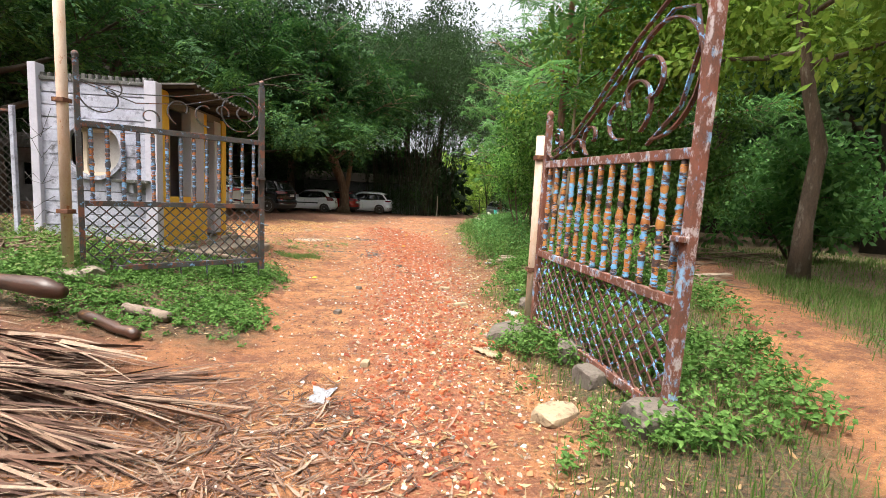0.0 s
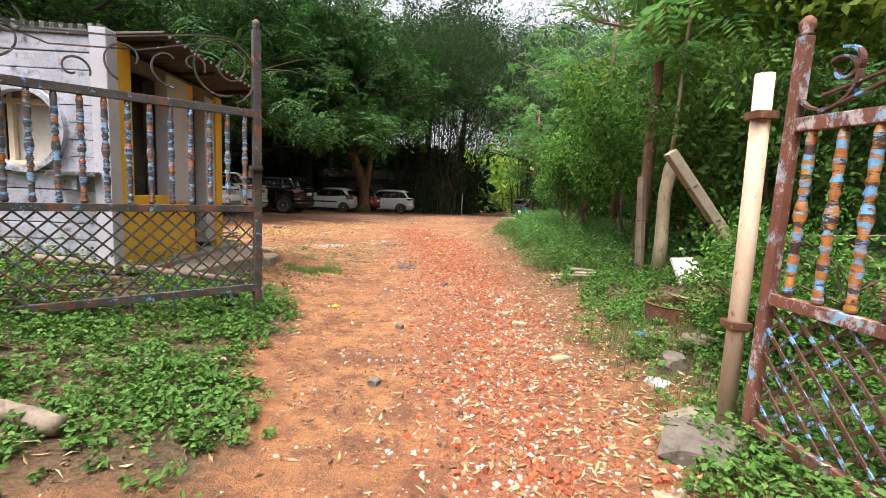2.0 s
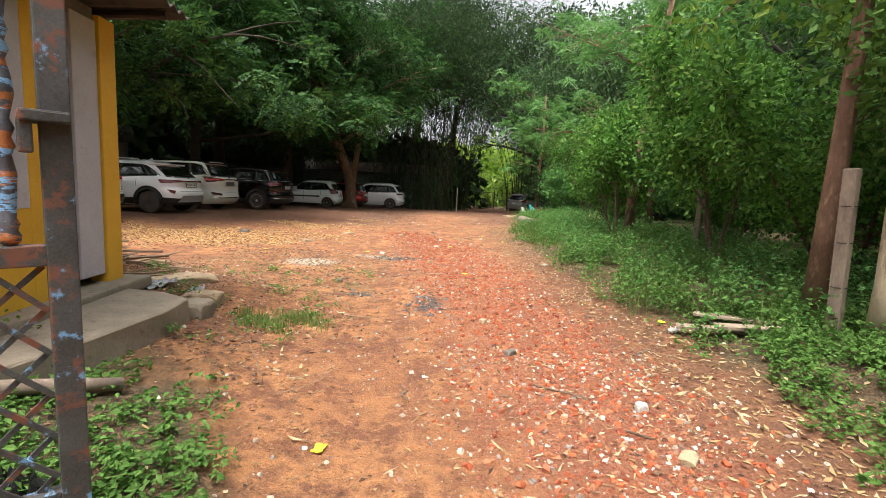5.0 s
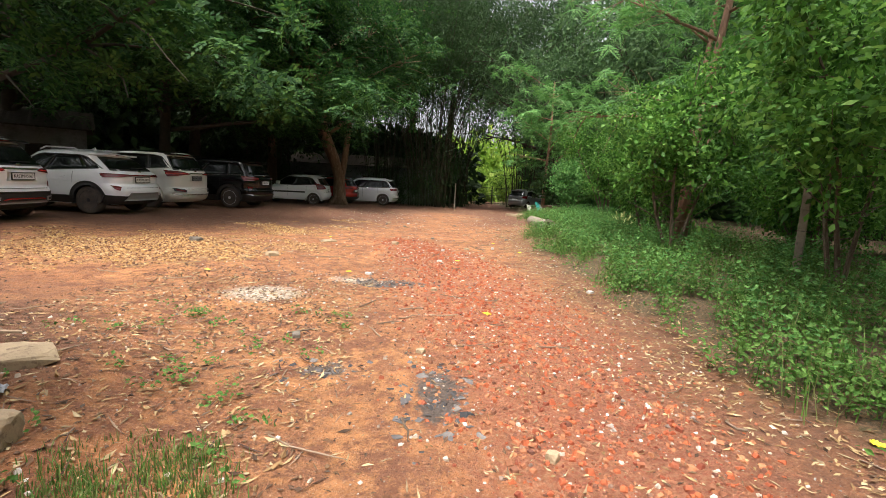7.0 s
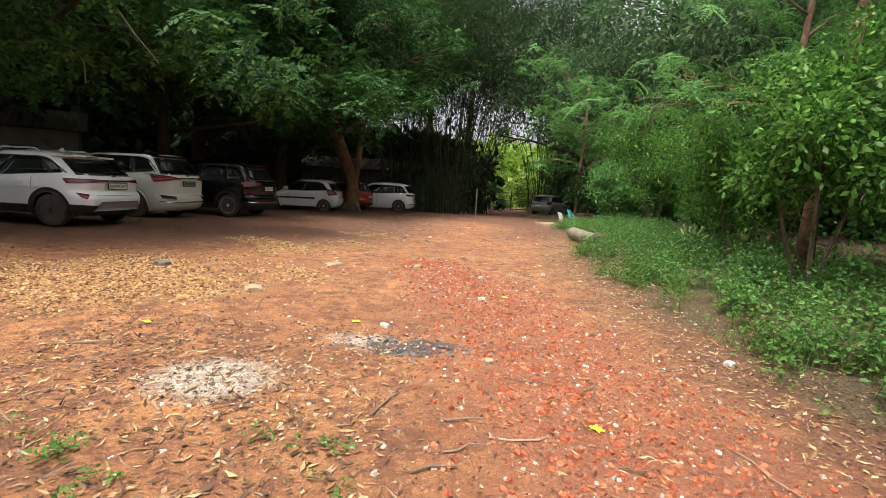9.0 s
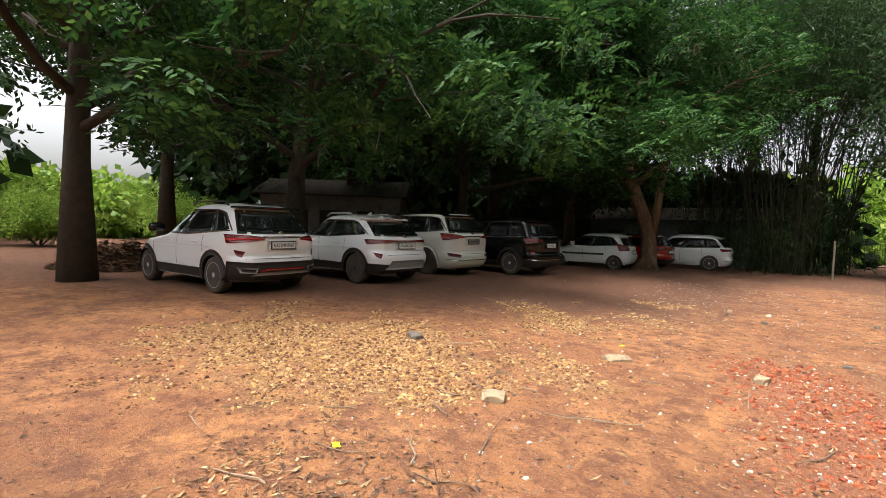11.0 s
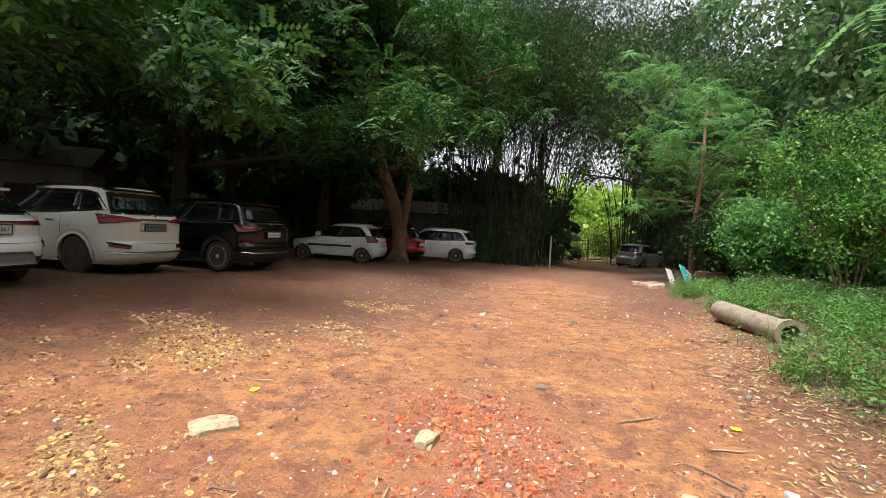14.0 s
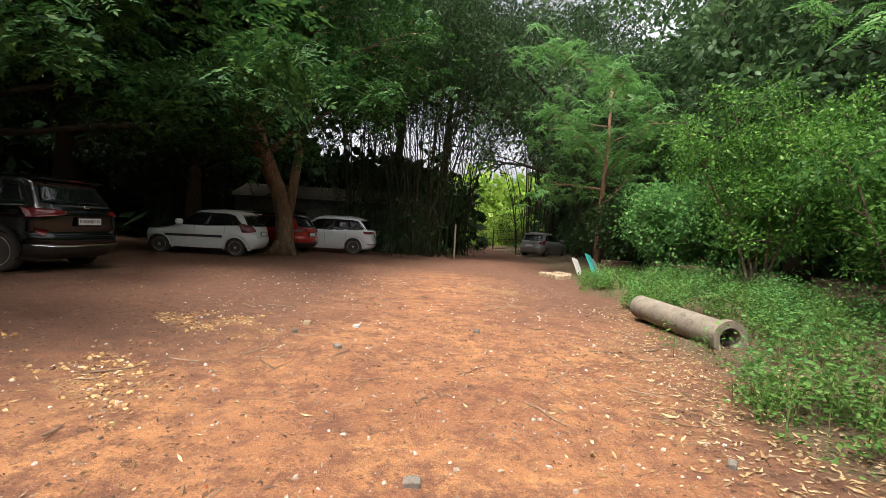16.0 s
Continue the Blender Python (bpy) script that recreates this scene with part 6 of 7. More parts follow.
# ---- trees of the yard ----
big_tree = tree("large spreading shade tree with feathery leaves over cars", -7.3, 33.9, 13, 0.4, [(0.0, 0.0, 0.5), (-0.03, -0.05, 1.6), (-0.3, -0.2, 2.6), (-0.85, -0.5, 4.2), (-1.2, -0.9, 6.0), (-1.2, -1.0, 8.5)], 13, 7.5, 1148, 0.5, "tulip", LEAF["gulmohar"], BARK_WARM, 21, low=0.22, fork=0.62, rise=0.6, hang=[(-4.7, 24.6, 3.7, 60), (-6.0, 27.0, 3.9, 60), (-8.5, 27.5, 3.6, 60), (-3.8, 30.0, 4.6, 60)], spread=0.1)
for name_, pts_, rad_ in (("limb", [(0.0, 0.0, 1.3), (-0.35, 0.05, 2.3), (-1.1, 0.0, 3.8), (-1.9, -0.2, 5.6), (-2.5, -0.5, 7.8)], [0.24, 0.2, 0.16, 0.12, 0.07]),
                          ("limb", [(0.02, 0.0, 1.3), (0.22, 0.0, 2.4), (0.42, 0.1, 4.2), (0.7, 0.2, 6.2), (0.75, 0.3, 8.4)], [0.22, 0.18, 0.15, 0.11, 0.06]),
                          ("root", [(0.0, 0.0, 0.7), (0.3, -0.2, 0.25), (0.55, -0.4, 0.02)], [0.28, 0.17, 0.06]),
                          ("root", [(0.0, 0.0, 0.7), (-0.3, -0.25, 0.25), (-0.6, -0.4, 0.02)], [0.28, 0.17, 0.06])):
    part(name_, tube(pts_, rad_, 10), BARK_WARM, big_tree, smooth=True)
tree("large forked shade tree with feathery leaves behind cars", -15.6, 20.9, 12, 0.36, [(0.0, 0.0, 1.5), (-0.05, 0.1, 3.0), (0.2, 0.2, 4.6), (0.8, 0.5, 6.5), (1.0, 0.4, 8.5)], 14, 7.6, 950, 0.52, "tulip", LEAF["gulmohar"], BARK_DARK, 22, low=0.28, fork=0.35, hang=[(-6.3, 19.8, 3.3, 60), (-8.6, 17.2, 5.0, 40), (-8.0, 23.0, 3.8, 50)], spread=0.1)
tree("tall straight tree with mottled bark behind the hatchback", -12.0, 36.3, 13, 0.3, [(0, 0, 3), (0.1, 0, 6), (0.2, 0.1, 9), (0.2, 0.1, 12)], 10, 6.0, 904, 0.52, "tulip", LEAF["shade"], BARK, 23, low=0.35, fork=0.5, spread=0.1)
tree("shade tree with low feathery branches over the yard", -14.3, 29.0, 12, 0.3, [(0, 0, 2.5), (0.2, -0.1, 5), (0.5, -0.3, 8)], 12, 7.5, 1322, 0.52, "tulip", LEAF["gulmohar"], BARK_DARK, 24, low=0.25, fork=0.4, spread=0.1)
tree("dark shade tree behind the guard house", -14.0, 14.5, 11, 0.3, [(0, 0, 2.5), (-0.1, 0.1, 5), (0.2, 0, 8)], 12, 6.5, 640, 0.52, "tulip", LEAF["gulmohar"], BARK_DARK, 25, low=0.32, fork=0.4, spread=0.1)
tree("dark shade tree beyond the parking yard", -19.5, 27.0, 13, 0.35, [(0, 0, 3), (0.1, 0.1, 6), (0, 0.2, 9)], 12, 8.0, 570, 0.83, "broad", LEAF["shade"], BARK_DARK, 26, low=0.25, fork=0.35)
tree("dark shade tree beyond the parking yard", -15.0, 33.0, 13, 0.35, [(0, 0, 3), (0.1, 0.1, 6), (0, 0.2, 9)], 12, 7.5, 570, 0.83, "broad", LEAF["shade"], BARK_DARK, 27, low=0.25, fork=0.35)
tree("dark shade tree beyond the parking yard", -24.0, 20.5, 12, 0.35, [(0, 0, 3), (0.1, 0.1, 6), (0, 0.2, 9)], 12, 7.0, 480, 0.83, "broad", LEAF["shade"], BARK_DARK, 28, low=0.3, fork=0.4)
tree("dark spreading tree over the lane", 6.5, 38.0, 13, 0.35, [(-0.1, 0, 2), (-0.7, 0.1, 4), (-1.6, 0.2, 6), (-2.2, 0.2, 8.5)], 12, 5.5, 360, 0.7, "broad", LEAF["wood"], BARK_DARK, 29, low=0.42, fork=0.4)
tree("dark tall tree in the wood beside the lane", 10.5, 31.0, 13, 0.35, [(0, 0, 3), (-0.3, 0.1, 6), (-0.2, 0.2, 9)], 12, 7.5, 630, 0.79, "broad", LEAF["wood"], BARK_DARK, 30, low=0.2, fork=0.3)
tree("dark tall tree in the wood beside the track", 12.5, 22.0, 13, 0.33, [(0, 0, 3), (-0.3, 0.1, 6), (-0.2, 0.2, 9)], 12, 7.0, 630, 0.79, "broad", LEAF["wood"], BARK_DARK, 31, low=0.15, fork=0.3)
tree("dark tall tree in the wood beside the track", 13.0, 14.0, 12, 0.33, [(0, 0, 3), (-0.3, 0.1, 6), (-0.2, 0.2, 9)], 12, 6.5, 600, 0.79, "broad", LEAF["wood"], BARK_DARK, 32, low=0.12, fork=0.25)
tree("slender tree with feathery light green leaves", 3.6, 30.5, 8, 0.09, [(0, 0, 2), (0.1, 0, 4), (0.1, 0.1, 6.5)], 10, 2.6, 468, 0.31, "pinnate", LEAF["neem"], BARK_RED, 33, low=0.3, fork=0.35)
tree("slender red-barked tree with feathery leaves", 2.05, 8.95, 7.5, 0.095, [(0.02, 0.02, 1.5), (0.05, 0.04, 3.0), (0.1, 0.1, 5.0), (0.12, 0.1, 7.0)], 9, 2.2, 192, 0.30, "pinnate", LEAF["neem"], BARK_RED, 34, low=0.45, fork=0.5)
tree("slender forked tree with red-brown stems", 2.95, 15.7, 7, 0.11, [(0.0, 0.0, 1.2), (0.1, 0.0, 2.6), (0.4, 0.1, 4.5), (0.6, 0.2, 6.5)], 9, 2.6, 358, 0.30, "pinnate", LEAF["neem"], BARK_RED, 35, low=0.42, fork=0.35)
tree("slender feathery tree behind the shrubs", 4.8, 19.0, 8.5, 0.1, [(0.0, 0.0, 1.5), (-0.1, 0.0, 3.5), (0.1, 0.1, 5.5), (0.2, 0.2, 7.5)], 9, 2.8, 413, 0.31, "pinnate", LEAF["neem"], BARK_RED, 36, low=0.35, fork=0.4)
tree("slender feathery tree behind the shrubs", 5.6, 12.5, 8.5, 0.1, [(0.0, 0.0, 1.5), (-0.1, 0.0, 3.5), (0.1, 0.1, 5.5), (0.2, 0.2, 7.5)], 9, 2.8, 413, 0.31, "pinnate", LEAF["neem"], BARK_RED, 37, low=0.35, fork=0.4)
tree("leaning rough-barked tree on the grass bank", 4.85, 6.3, 7, 0.12, [(-0.02, 0, 0.8), (0.05, 0.0, 1.8), (-0.1, 0.1, 2.5), (-0.25, 0.2, 3.4), (-0.2, 0.3, 4.6), (0.2, 0.4, 6.2)], 9, 3.2, 1000, 0.36, "broad", LEAF["light"], BARK, 38, low=0.36, fork=0.55, rise=0.25)


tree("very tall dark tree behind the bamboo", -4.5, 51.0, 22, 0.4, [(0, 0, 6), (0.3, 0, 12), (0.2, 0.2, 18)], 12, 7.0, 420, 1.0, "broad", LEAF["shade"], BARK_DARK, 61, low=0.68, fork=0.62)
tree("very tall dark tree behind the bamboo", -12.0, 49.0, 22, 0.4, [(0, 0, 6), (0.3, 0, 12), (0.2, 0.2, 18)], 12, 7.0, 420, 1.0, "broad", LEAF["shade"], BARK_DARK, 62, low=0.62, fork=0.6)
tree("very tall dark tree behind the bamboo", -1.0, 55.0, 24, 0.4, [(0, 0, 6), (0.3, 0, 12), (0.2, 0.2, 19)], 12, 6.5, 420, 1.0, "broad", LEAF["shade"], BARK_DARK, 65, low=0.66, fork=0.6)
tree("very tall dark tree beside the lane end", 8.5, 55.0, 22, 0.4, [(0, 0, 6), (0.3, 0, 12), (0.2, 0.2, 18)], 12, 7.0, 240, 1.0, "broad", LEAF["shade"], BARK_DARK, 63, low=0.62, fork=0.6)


def stump(x, y):
    t = thing("tree_stump", "pale cut tree trunk with a thin regrown stem", "tree stump", x, y, gz(x, y) - 0.05)
    part("trunk", tube([(0, 0, 0), (0.0, 0.0, 0.5), (-0.01, 0.01, 1.1), (0.03, 0, 1.5), (0.05, 0.02, 1.62)], [0.1, 0.085, 0.08, 0.085, 0.04], 12), BARK_PALE, t, smooth=True)
    part("stem", tube([(0.0, 0, 1.4), (0.05, 0.02, 2.0), (0.1, 0.05, 3.2), (0.12, 0.0, 4.6)], [0.03, 0.026, 0.022, 0.01], 8), BARK_PALE, t, smooth=True)
    rr = random.Random(5)
    cs = [Vector((0.12 + rr.gauss(0, .6), rr.gauss(0, .6), rr.uniform(2.9, 4.8))) for _ in range(16)]
    crown("crown", np.array(cs), np.array([0.6] * len(cs)), "pinnate", LEAF["neem"], t)
    return t


stump(2.1, 8.35)


def shrub(label, x, y, h, rad, clumps, leaf, seed, size=0.34, stems=5, low=0.25, kind="broad", name="shrub", group="shrubs"):
    r = random.Random(seed)
    t = thing(name, label, "shrub", x, y, gz(x, y) - 0.03, group=group)
    bms, tips = [], []
    for i in range(stems):
        a = 6.283 * i / stems + r.uniform(-.4, .4)
        pts, d = limb_points((0.05 * math.cos(a), 0.05 * math.sin(a), 0), (math.cos(a) * rad / h, math.sin(a) * rad / h, 1.0), h * r.uniform(0.75, 1.0), 7, r, 0, 0.15)
        bms = [tube(pts, [0.032 * (1 - 0.8 * k / 7) for k in range(8)], 6)]
        for k in (2, 3, 4, 5, 6):
            for _ in range(2):
                q, _d = limb_points(pts[k], Vector((r.uniform(-1, 1), r.uniform(-1, 1), r.uniform(0.0, 0.8))), rad * r.uniform(0.5, 1.0), 3, r, 0.02)
                bms.append(tube(q, [0.011, 0.009, 0.006, 0.003], 4, False))
                tips += q[1:]
        tips += pts[4:]
        part("stem", merge(*bms), BARK, t)
    cs = []
    while len(cs) < clumps:
        c = tips[r.randrange(len(tips))] + Vector((r.gauss(0, .13), r.gauss(0, .13), r.gauss(0, .12))) * rad
        if c.z > low * h or r.random() < 0.04:
            cs.append(c)
    crown("crown", np.array(cs), np.array([size * r.uniform(0.6, 1.3) for _ in cs]), "citrus" if leaf is LEAF["citrus"] else kind, leaf, t)
    return t


C_ = LEAF["citrus"]
shrub("bright green citrus tree with glossy leaves and bare stem", 2.95, 12.2, 4.2, 1.2, 250, C_, 41, 0.34, 3, 0.42)
shrub("bright green citrus tree with glossy leaves and bare stem", 2.35, 14.8, 3.2, 0.9, 165, C_, 42, 0.33, 3, 0.42)
shrub("bright green citrus shrub with glossy leaves", 3.2, 17.6, 2.6, 0.75, 170, C_, 43, 0.31, 2, 0.35)
shrub("bright green shrub on the verge", 4.5, 20.6, 2.4, 0.7, 150, C_, 44, 0.31, 3, 0.3)
shrub("tall light green shrub beside the culvert pipe", 4.6, 24.6, 4.2, 0.9, 260, C_, 45, 0.31)
shrub("tall light green shrub beside the culvert pipe", 5.0, 22.0, 3.2, 0.75, 180, C_, 46, 0.31)
shrub("low green shrub by the junk boards", 4.3, 27.7, 2.6, 0.8, 170, LEAF["neem"], 47, 0.32)
shrub("low dense shrub by the junk boards", 4.6, 29.6, 2.2, 1.0, 220, LEAF["bamboo"], 48, 0.36)
shrub("dense green shrub behind the gate", 3.3, 10.2, 2.9, 1.2, 280, C_, 49, 0.32)
shrub("round pale green shrub behind the stump", 3.4, 8.4, 2.6, 1.0, 340, LEAF["weed"], 50, 0.26, 6, 0.1)
shrub("leafy shrub behind the rusty gate", 1.75, 5.3, 1.0, 0.5, 130, C_, 51, 0.17, 5, 0.1)
shrub("dense green shrub at the wood edge", 7.5, 10.0, 2.6, 1.4, 260, LEAF["neem"], 52, 0.4)
shrub("dense green shrub at the wood edge", 8.0, 15.5, 3.0, 1.6, 280, LEAF["neem"], 53, 0.42)
shrub("dense green shrub at the wood edge", 6.5, 17.5, 2.8, 1.5, 280, LEAF["neem"], 54, 0.42)
shrub("dense green shrub at the wood edge", 6.0, 23.0, 3.0, 1.6, 300, LEAF["neem"], 55, 0.42)
shrub("dense green shrub at the wood edge", 6.0, 27.5, 3.0, 1.6, 300, LEAF["neem"], 56, 0.42)
shrub("dense green shrub at the wood edge", 9.5, 6.0, 2.4, 1.4, 240, LEAF["neem"], 57, 0.42)
shrub("young weedy shrub growing under trees", 4.9, 15.0, 2.3, 0.9, 208, C_, 58, 0.31)
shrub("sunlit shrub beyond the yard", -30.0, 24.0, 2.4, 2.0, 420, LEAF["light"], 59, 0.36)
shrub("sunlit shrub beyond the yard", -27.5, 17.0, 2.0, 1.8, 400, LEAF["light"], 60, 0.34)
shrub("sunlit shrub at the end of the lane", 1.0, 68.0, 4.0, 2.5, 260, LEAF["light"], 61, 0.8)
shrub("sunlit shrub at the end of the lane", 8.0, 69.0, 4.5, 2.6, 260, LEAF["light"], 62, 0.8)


def spiky(x, y):
    t = thing("agave", "striped yellow-green spiky agave in the verge", "plant", x, y, gz(x, y))
    for k in range(16):
        a = 2.4 * k
        l = 0.45 + 0.012 * k
        o = 0.25 + 0.6 * (1 - k / 16)
        part("leaf", ribbon([(0, 0, 0), (math.cos(a) * l * o * 0.5, math.sin(a) * l * o * 0.5, l * 0.5), (math.cos(a) * l * o, math.sin(a) * l * o, l * (1.0 - 0.25 * o))], 0.05, 0.006, (-math.sin(a), math.cos(a), 0)), AGAVE, t)
    return t


spiky(3.4, 19.7)


def palm(x, y, h, seed):
    t = thing("palm", "small arching palm in sunlight beyond the lane gate", "palm", x, y, gz(x, y))
    r = random.Random(seed)
    part("trunk", tube([(0, 0, 0), (0.05, 0, h * 0.5), (0, 0, h)], [0.16, 0.13, 0.1], 9), BARK, t)
    for k in range(13):
        a = 2.4 * k
        V, F = [], []
        for i in range(26):
            u = i / 25
            c = Vector((math.cos(a) * 2.2 * u, math.sin(a) * 2.2 * u, h + 1.2 * u - 2.0 * u * u * (0.7 + 0.4 * (k % 3))))
            for sg in (-1, 1):
                s = Vector((-math.sin(a) * sg, math.cos(a) * sg, -0.5)) * 0.6 * math.sin(math.pi * (0.1 + 0.85 * u))
                e = Vector((math.cos(a), math.sin(a), 0)) * 0.05
                n = len(V)
                V += [c - e, c + e, c + s + e * 3]
                F.append((n, n + 1, n + 2))
        raw("frond", V, F, LEAF["light"], t)
    return t


palm(1.6, 66.0, 1.4, 1)
palm(3.6, 70.0, 1.8, 2)


# ---- woods round the place ----
def woods():
    r = np.random.default_rng(5)
    groups = {"shade": [], "wood": [], "light": []}
    sizes = {"shade": [], "wood": [], "light": []}
    def wall(x0, y0, x1, y1, n, h0, h1, depth, leaf, s):
        u = r.random(n)
        c = np.stack([x0 + (x1 - x0) * u + r.normal(0, depth, n), y0 + (y1 - y0) * u + r.normal(0, depth, n), h0 + (h1 - h0) * r.random(n) ** 0.8], -1)
        c[:, 2] += height(c[:, 0], c[:, 1])
        groups[leaf].append(c)
        sizes[leaf].append(s * r.uniform(0.6, 1.4, n))
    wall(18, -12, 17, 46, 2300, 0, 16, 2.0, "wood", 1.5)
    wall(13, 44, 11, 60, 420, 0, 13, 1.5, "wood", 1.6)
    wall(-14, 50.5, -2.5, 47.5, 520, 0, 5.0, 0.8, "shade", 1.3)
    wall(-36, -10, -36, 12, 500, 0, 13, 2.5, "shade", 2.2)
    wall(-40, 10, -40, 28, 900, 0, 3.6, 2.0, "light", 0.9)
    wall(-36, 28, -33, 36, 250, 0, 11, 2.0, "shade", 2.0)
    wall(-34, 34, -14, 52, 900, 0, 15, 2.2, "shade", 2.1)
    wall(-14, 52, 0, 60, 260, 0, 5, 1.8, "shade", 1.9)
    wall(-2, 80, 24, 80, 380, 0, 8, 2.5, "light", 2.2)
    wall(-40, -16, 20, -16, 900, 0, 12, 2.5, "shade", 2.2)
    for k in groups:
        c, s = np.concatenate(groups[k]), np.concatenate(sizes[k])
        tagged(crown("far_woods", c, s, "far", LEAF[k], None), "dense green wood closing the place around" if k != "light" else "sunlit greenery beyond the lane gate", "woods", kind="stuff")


woods()


# ---- loose stones and rubbish that stand out ----
def stone(label, x, y, sx, sy, sz, mt, seed, sink=0.3, name="stone", category="stone"):
    ob = part(name, rock(seed, sx, sy, sz, 3), mt)
    ob.matrix_basis = pose(x, y, gz(x, y) + sz * (0.6 - sink) * 0.7, 0, 0, seed * 37 % 180)
    return tagged(ob, label, category, "loose stones")


stone("pale flat cut stone in the grass", 0.74, 2.72, 0.2, 0.13, 0.06, PALESTONE, 1)
stone("rough grey rock under the gate", 1.04, 3.52, 0.18, 0.14, 0.12, STONE, 2)
stone("rough grey rock under the gate", 1.06, 3.1, 0.15, 0.12, 0.1, STONE, 3)
stone("rough concrete lump at the gate post", 0.68, 4.3, 0.22, 0.26, 0.1, STONE, 4)
stone("rough brown rock at the gate foot", 1.2, 2.42, 0.2, 0.2, 0.12, STONE, 5)
stone("flat pale stone lying in the yard gravel", -3.78, 16.55, 0.19, 0.14, 0.04, PALESTONE, 6)
stone("pale pointed stone on the track", -2.44, 16.76, 0.12, 0.08, 0.06, PALESTONE, 7)
stone("round pale stone in the gravel", -4.24, 14.6, 0.13, 0.13, 0.06, PALESTONE, 8)
stone("dark grey stone in the gravel", -6.1, 15.8, 0.17, 0.1, 0.07, STONE, 9)
stone("broken pale grey concrete lump by the porch slab", -3.52, 8.95, 0.21, 0.15, 0.12, PALESTONE, 10)
stone("flat broken stone by the porch slab", -4.1, 9.62, 0.42, 0.24, 0.06, PALESTONE, 11)
stone("broken pale grey concrete lump by the porch slab", -3.36, 8.52, 0.17, 0.15, 0.13, CONCRETE, 17)
stone("grey stone at the verge", 1.0, 5.35, 0.12, 0.1, 0.1, STONE, 12)
stone("white broken tile at the verge", 0.82, 5.15, 0.1, 0.08, 0.03, WHITEBOARD, 13)
stone("pale flat stone on the track", 0.05, 6.6, 0.1, 0.065, 0.03, PALESTONE, 14)
stone("pale flat stone on the track", 0.25, 5.6, 0.11, 0.065, 0.04, PALESTONE, 15)
stone("pale flat stone on the track", -0.05, 7.0, 0.09, 0.055, 0.03, PALESTONE, 16)
for i in range(26):
    r_ = random.Random(300 + i)
    stone("small pale stone on the earth", r_.uniform(-3.2, 0.6), r_.uniform(2.5, 22), r_.uniform(0.04, 0.08), r_.uniform(0.03, 0.06), r_.uniform(0.03, 0.05), (PALESTONE, STONE, WHITEBOARD)[i % 3], 320 + i)


def crumpled(label, x, y, sx, sy, sz, mt, seed, name, category):
    bm = bmesh.new()
    bmesh.ops.create_grid(bm, x_segments=14, y_segments=10, size=0.5)
    for v in bm.verts:
        o = Vector((seed, seed * 2.1, 0))
        e = 1 + 0.35 * noise.noise(v.co * 3 + o)
        v.co = Vector((v.co.x * sx * e, v.co.y * sy * e, sz * (0.5 + noise.noise(v.co * 6 + o) + 0.5 * noise.noise(v.co * 13 + o))))
    bmesh.ops.solidify(bm, geom=list(bm.faces), thickness=0.003)
    ob = part(name, bm, mt)
    ob.matrix_basis = pose(x, y, gz(x, y) + 0.012, 0, 0, seed * 31)
    return tagged(ob, label, category)


crumpled("crumpled grey plastic sheet on the track", -0.72, 2.82, 0.22, 0.13, 0.012, PAPER, 3, "plastic_sheet", "litter")
crumpled("flat pink-grey card lying by the gate", 0.42, 3.85, 0.24, 0.12, 0.02, PALESTONE, 4, "card_scrap", "litter")
crumpled("black plastic bag caught under the gate", -2.75, 6.2, 0.22, 0.16, 0.09, BLACKP, 5, "plastic_bag", "litter")
crumpled("dirty blue-grey plastic scrap by the porch slab", -4.12, 9.2, 0.36, 0.2, 0.05, PAPER, 8, "plastic_scrap", "litter")
crumpled("dirty blue-grey plastic scrap by the porch slab", -3.75, 9.25, 0.24, 0.1, 0.04, PAPER, 9, "plastic_scrap", "litter")
crumpled("small blue wrapper in the weeds", 1.0, 5.95, 0.1, 0.05, 0.02, BLUEP, 6, "wrapper", "litter")
crumpled("white paper cup flattened at the verge", 0.9, 9.15, 0.12, 0.08, 0.04, WHITEBOARD, 7, "paper_scrap", "litter")
for i_, (px_, py_) in enumerate(((-1.9, 6.9), (0.92, 9.45), (-1.2, 15.0), (-0.3, 17.6), (-2.8, 13.6), (0.1, 16.3), (-3.9, 17.2), (-1.0, 11.8), (-4.6, 13.2))):
    crumpled("fallen bright yellow leaf on the earth", px_, py_, 0.07, 0.05, 0.012, YELLOWP, 20 + i_, "fallen_leaf", "leaf")
for i_, (px_, py_, a_, l_) in enumerate(((1.35, 8.9, -20, 1.0), (1.55, 8.75, -12, 0.9), (1.5, 9.1, -35, 0.8), (3.4, 6.1, 10, 0.9))):
    pk_ = part("plank", box(l_, 0.12, 0.025, 0, 0, 0, 0.004), PLANKM)
    pk_.matrix_basis = pose(px_, py_, gz(px_, py_) + 0.03 + 0.02 * i_ * (i_ < 3), 2, -3, a_)
    tagged(pk_, "weathered split plank lying on the verge", "plank", "planks")

# rusted wire mesh fence left of the guard house
fw = thing("wire_fence", "rusty chain link fence panel beside the guard house", "fence", -5.6, 6.1, gz(-5.6, 6.1), 183)
for fx in (0.0, 1.6):
    part("fence_post", box(0.05, 0.05, 1.75, fx, 0, 0.87, 0.005), GREYWALL, fw)
part("fence_rail", box(1.6, 0.03, 0.03, 0.8, 0, 1.68, 0.004), GREYBAR, fw)
mesh_ = []
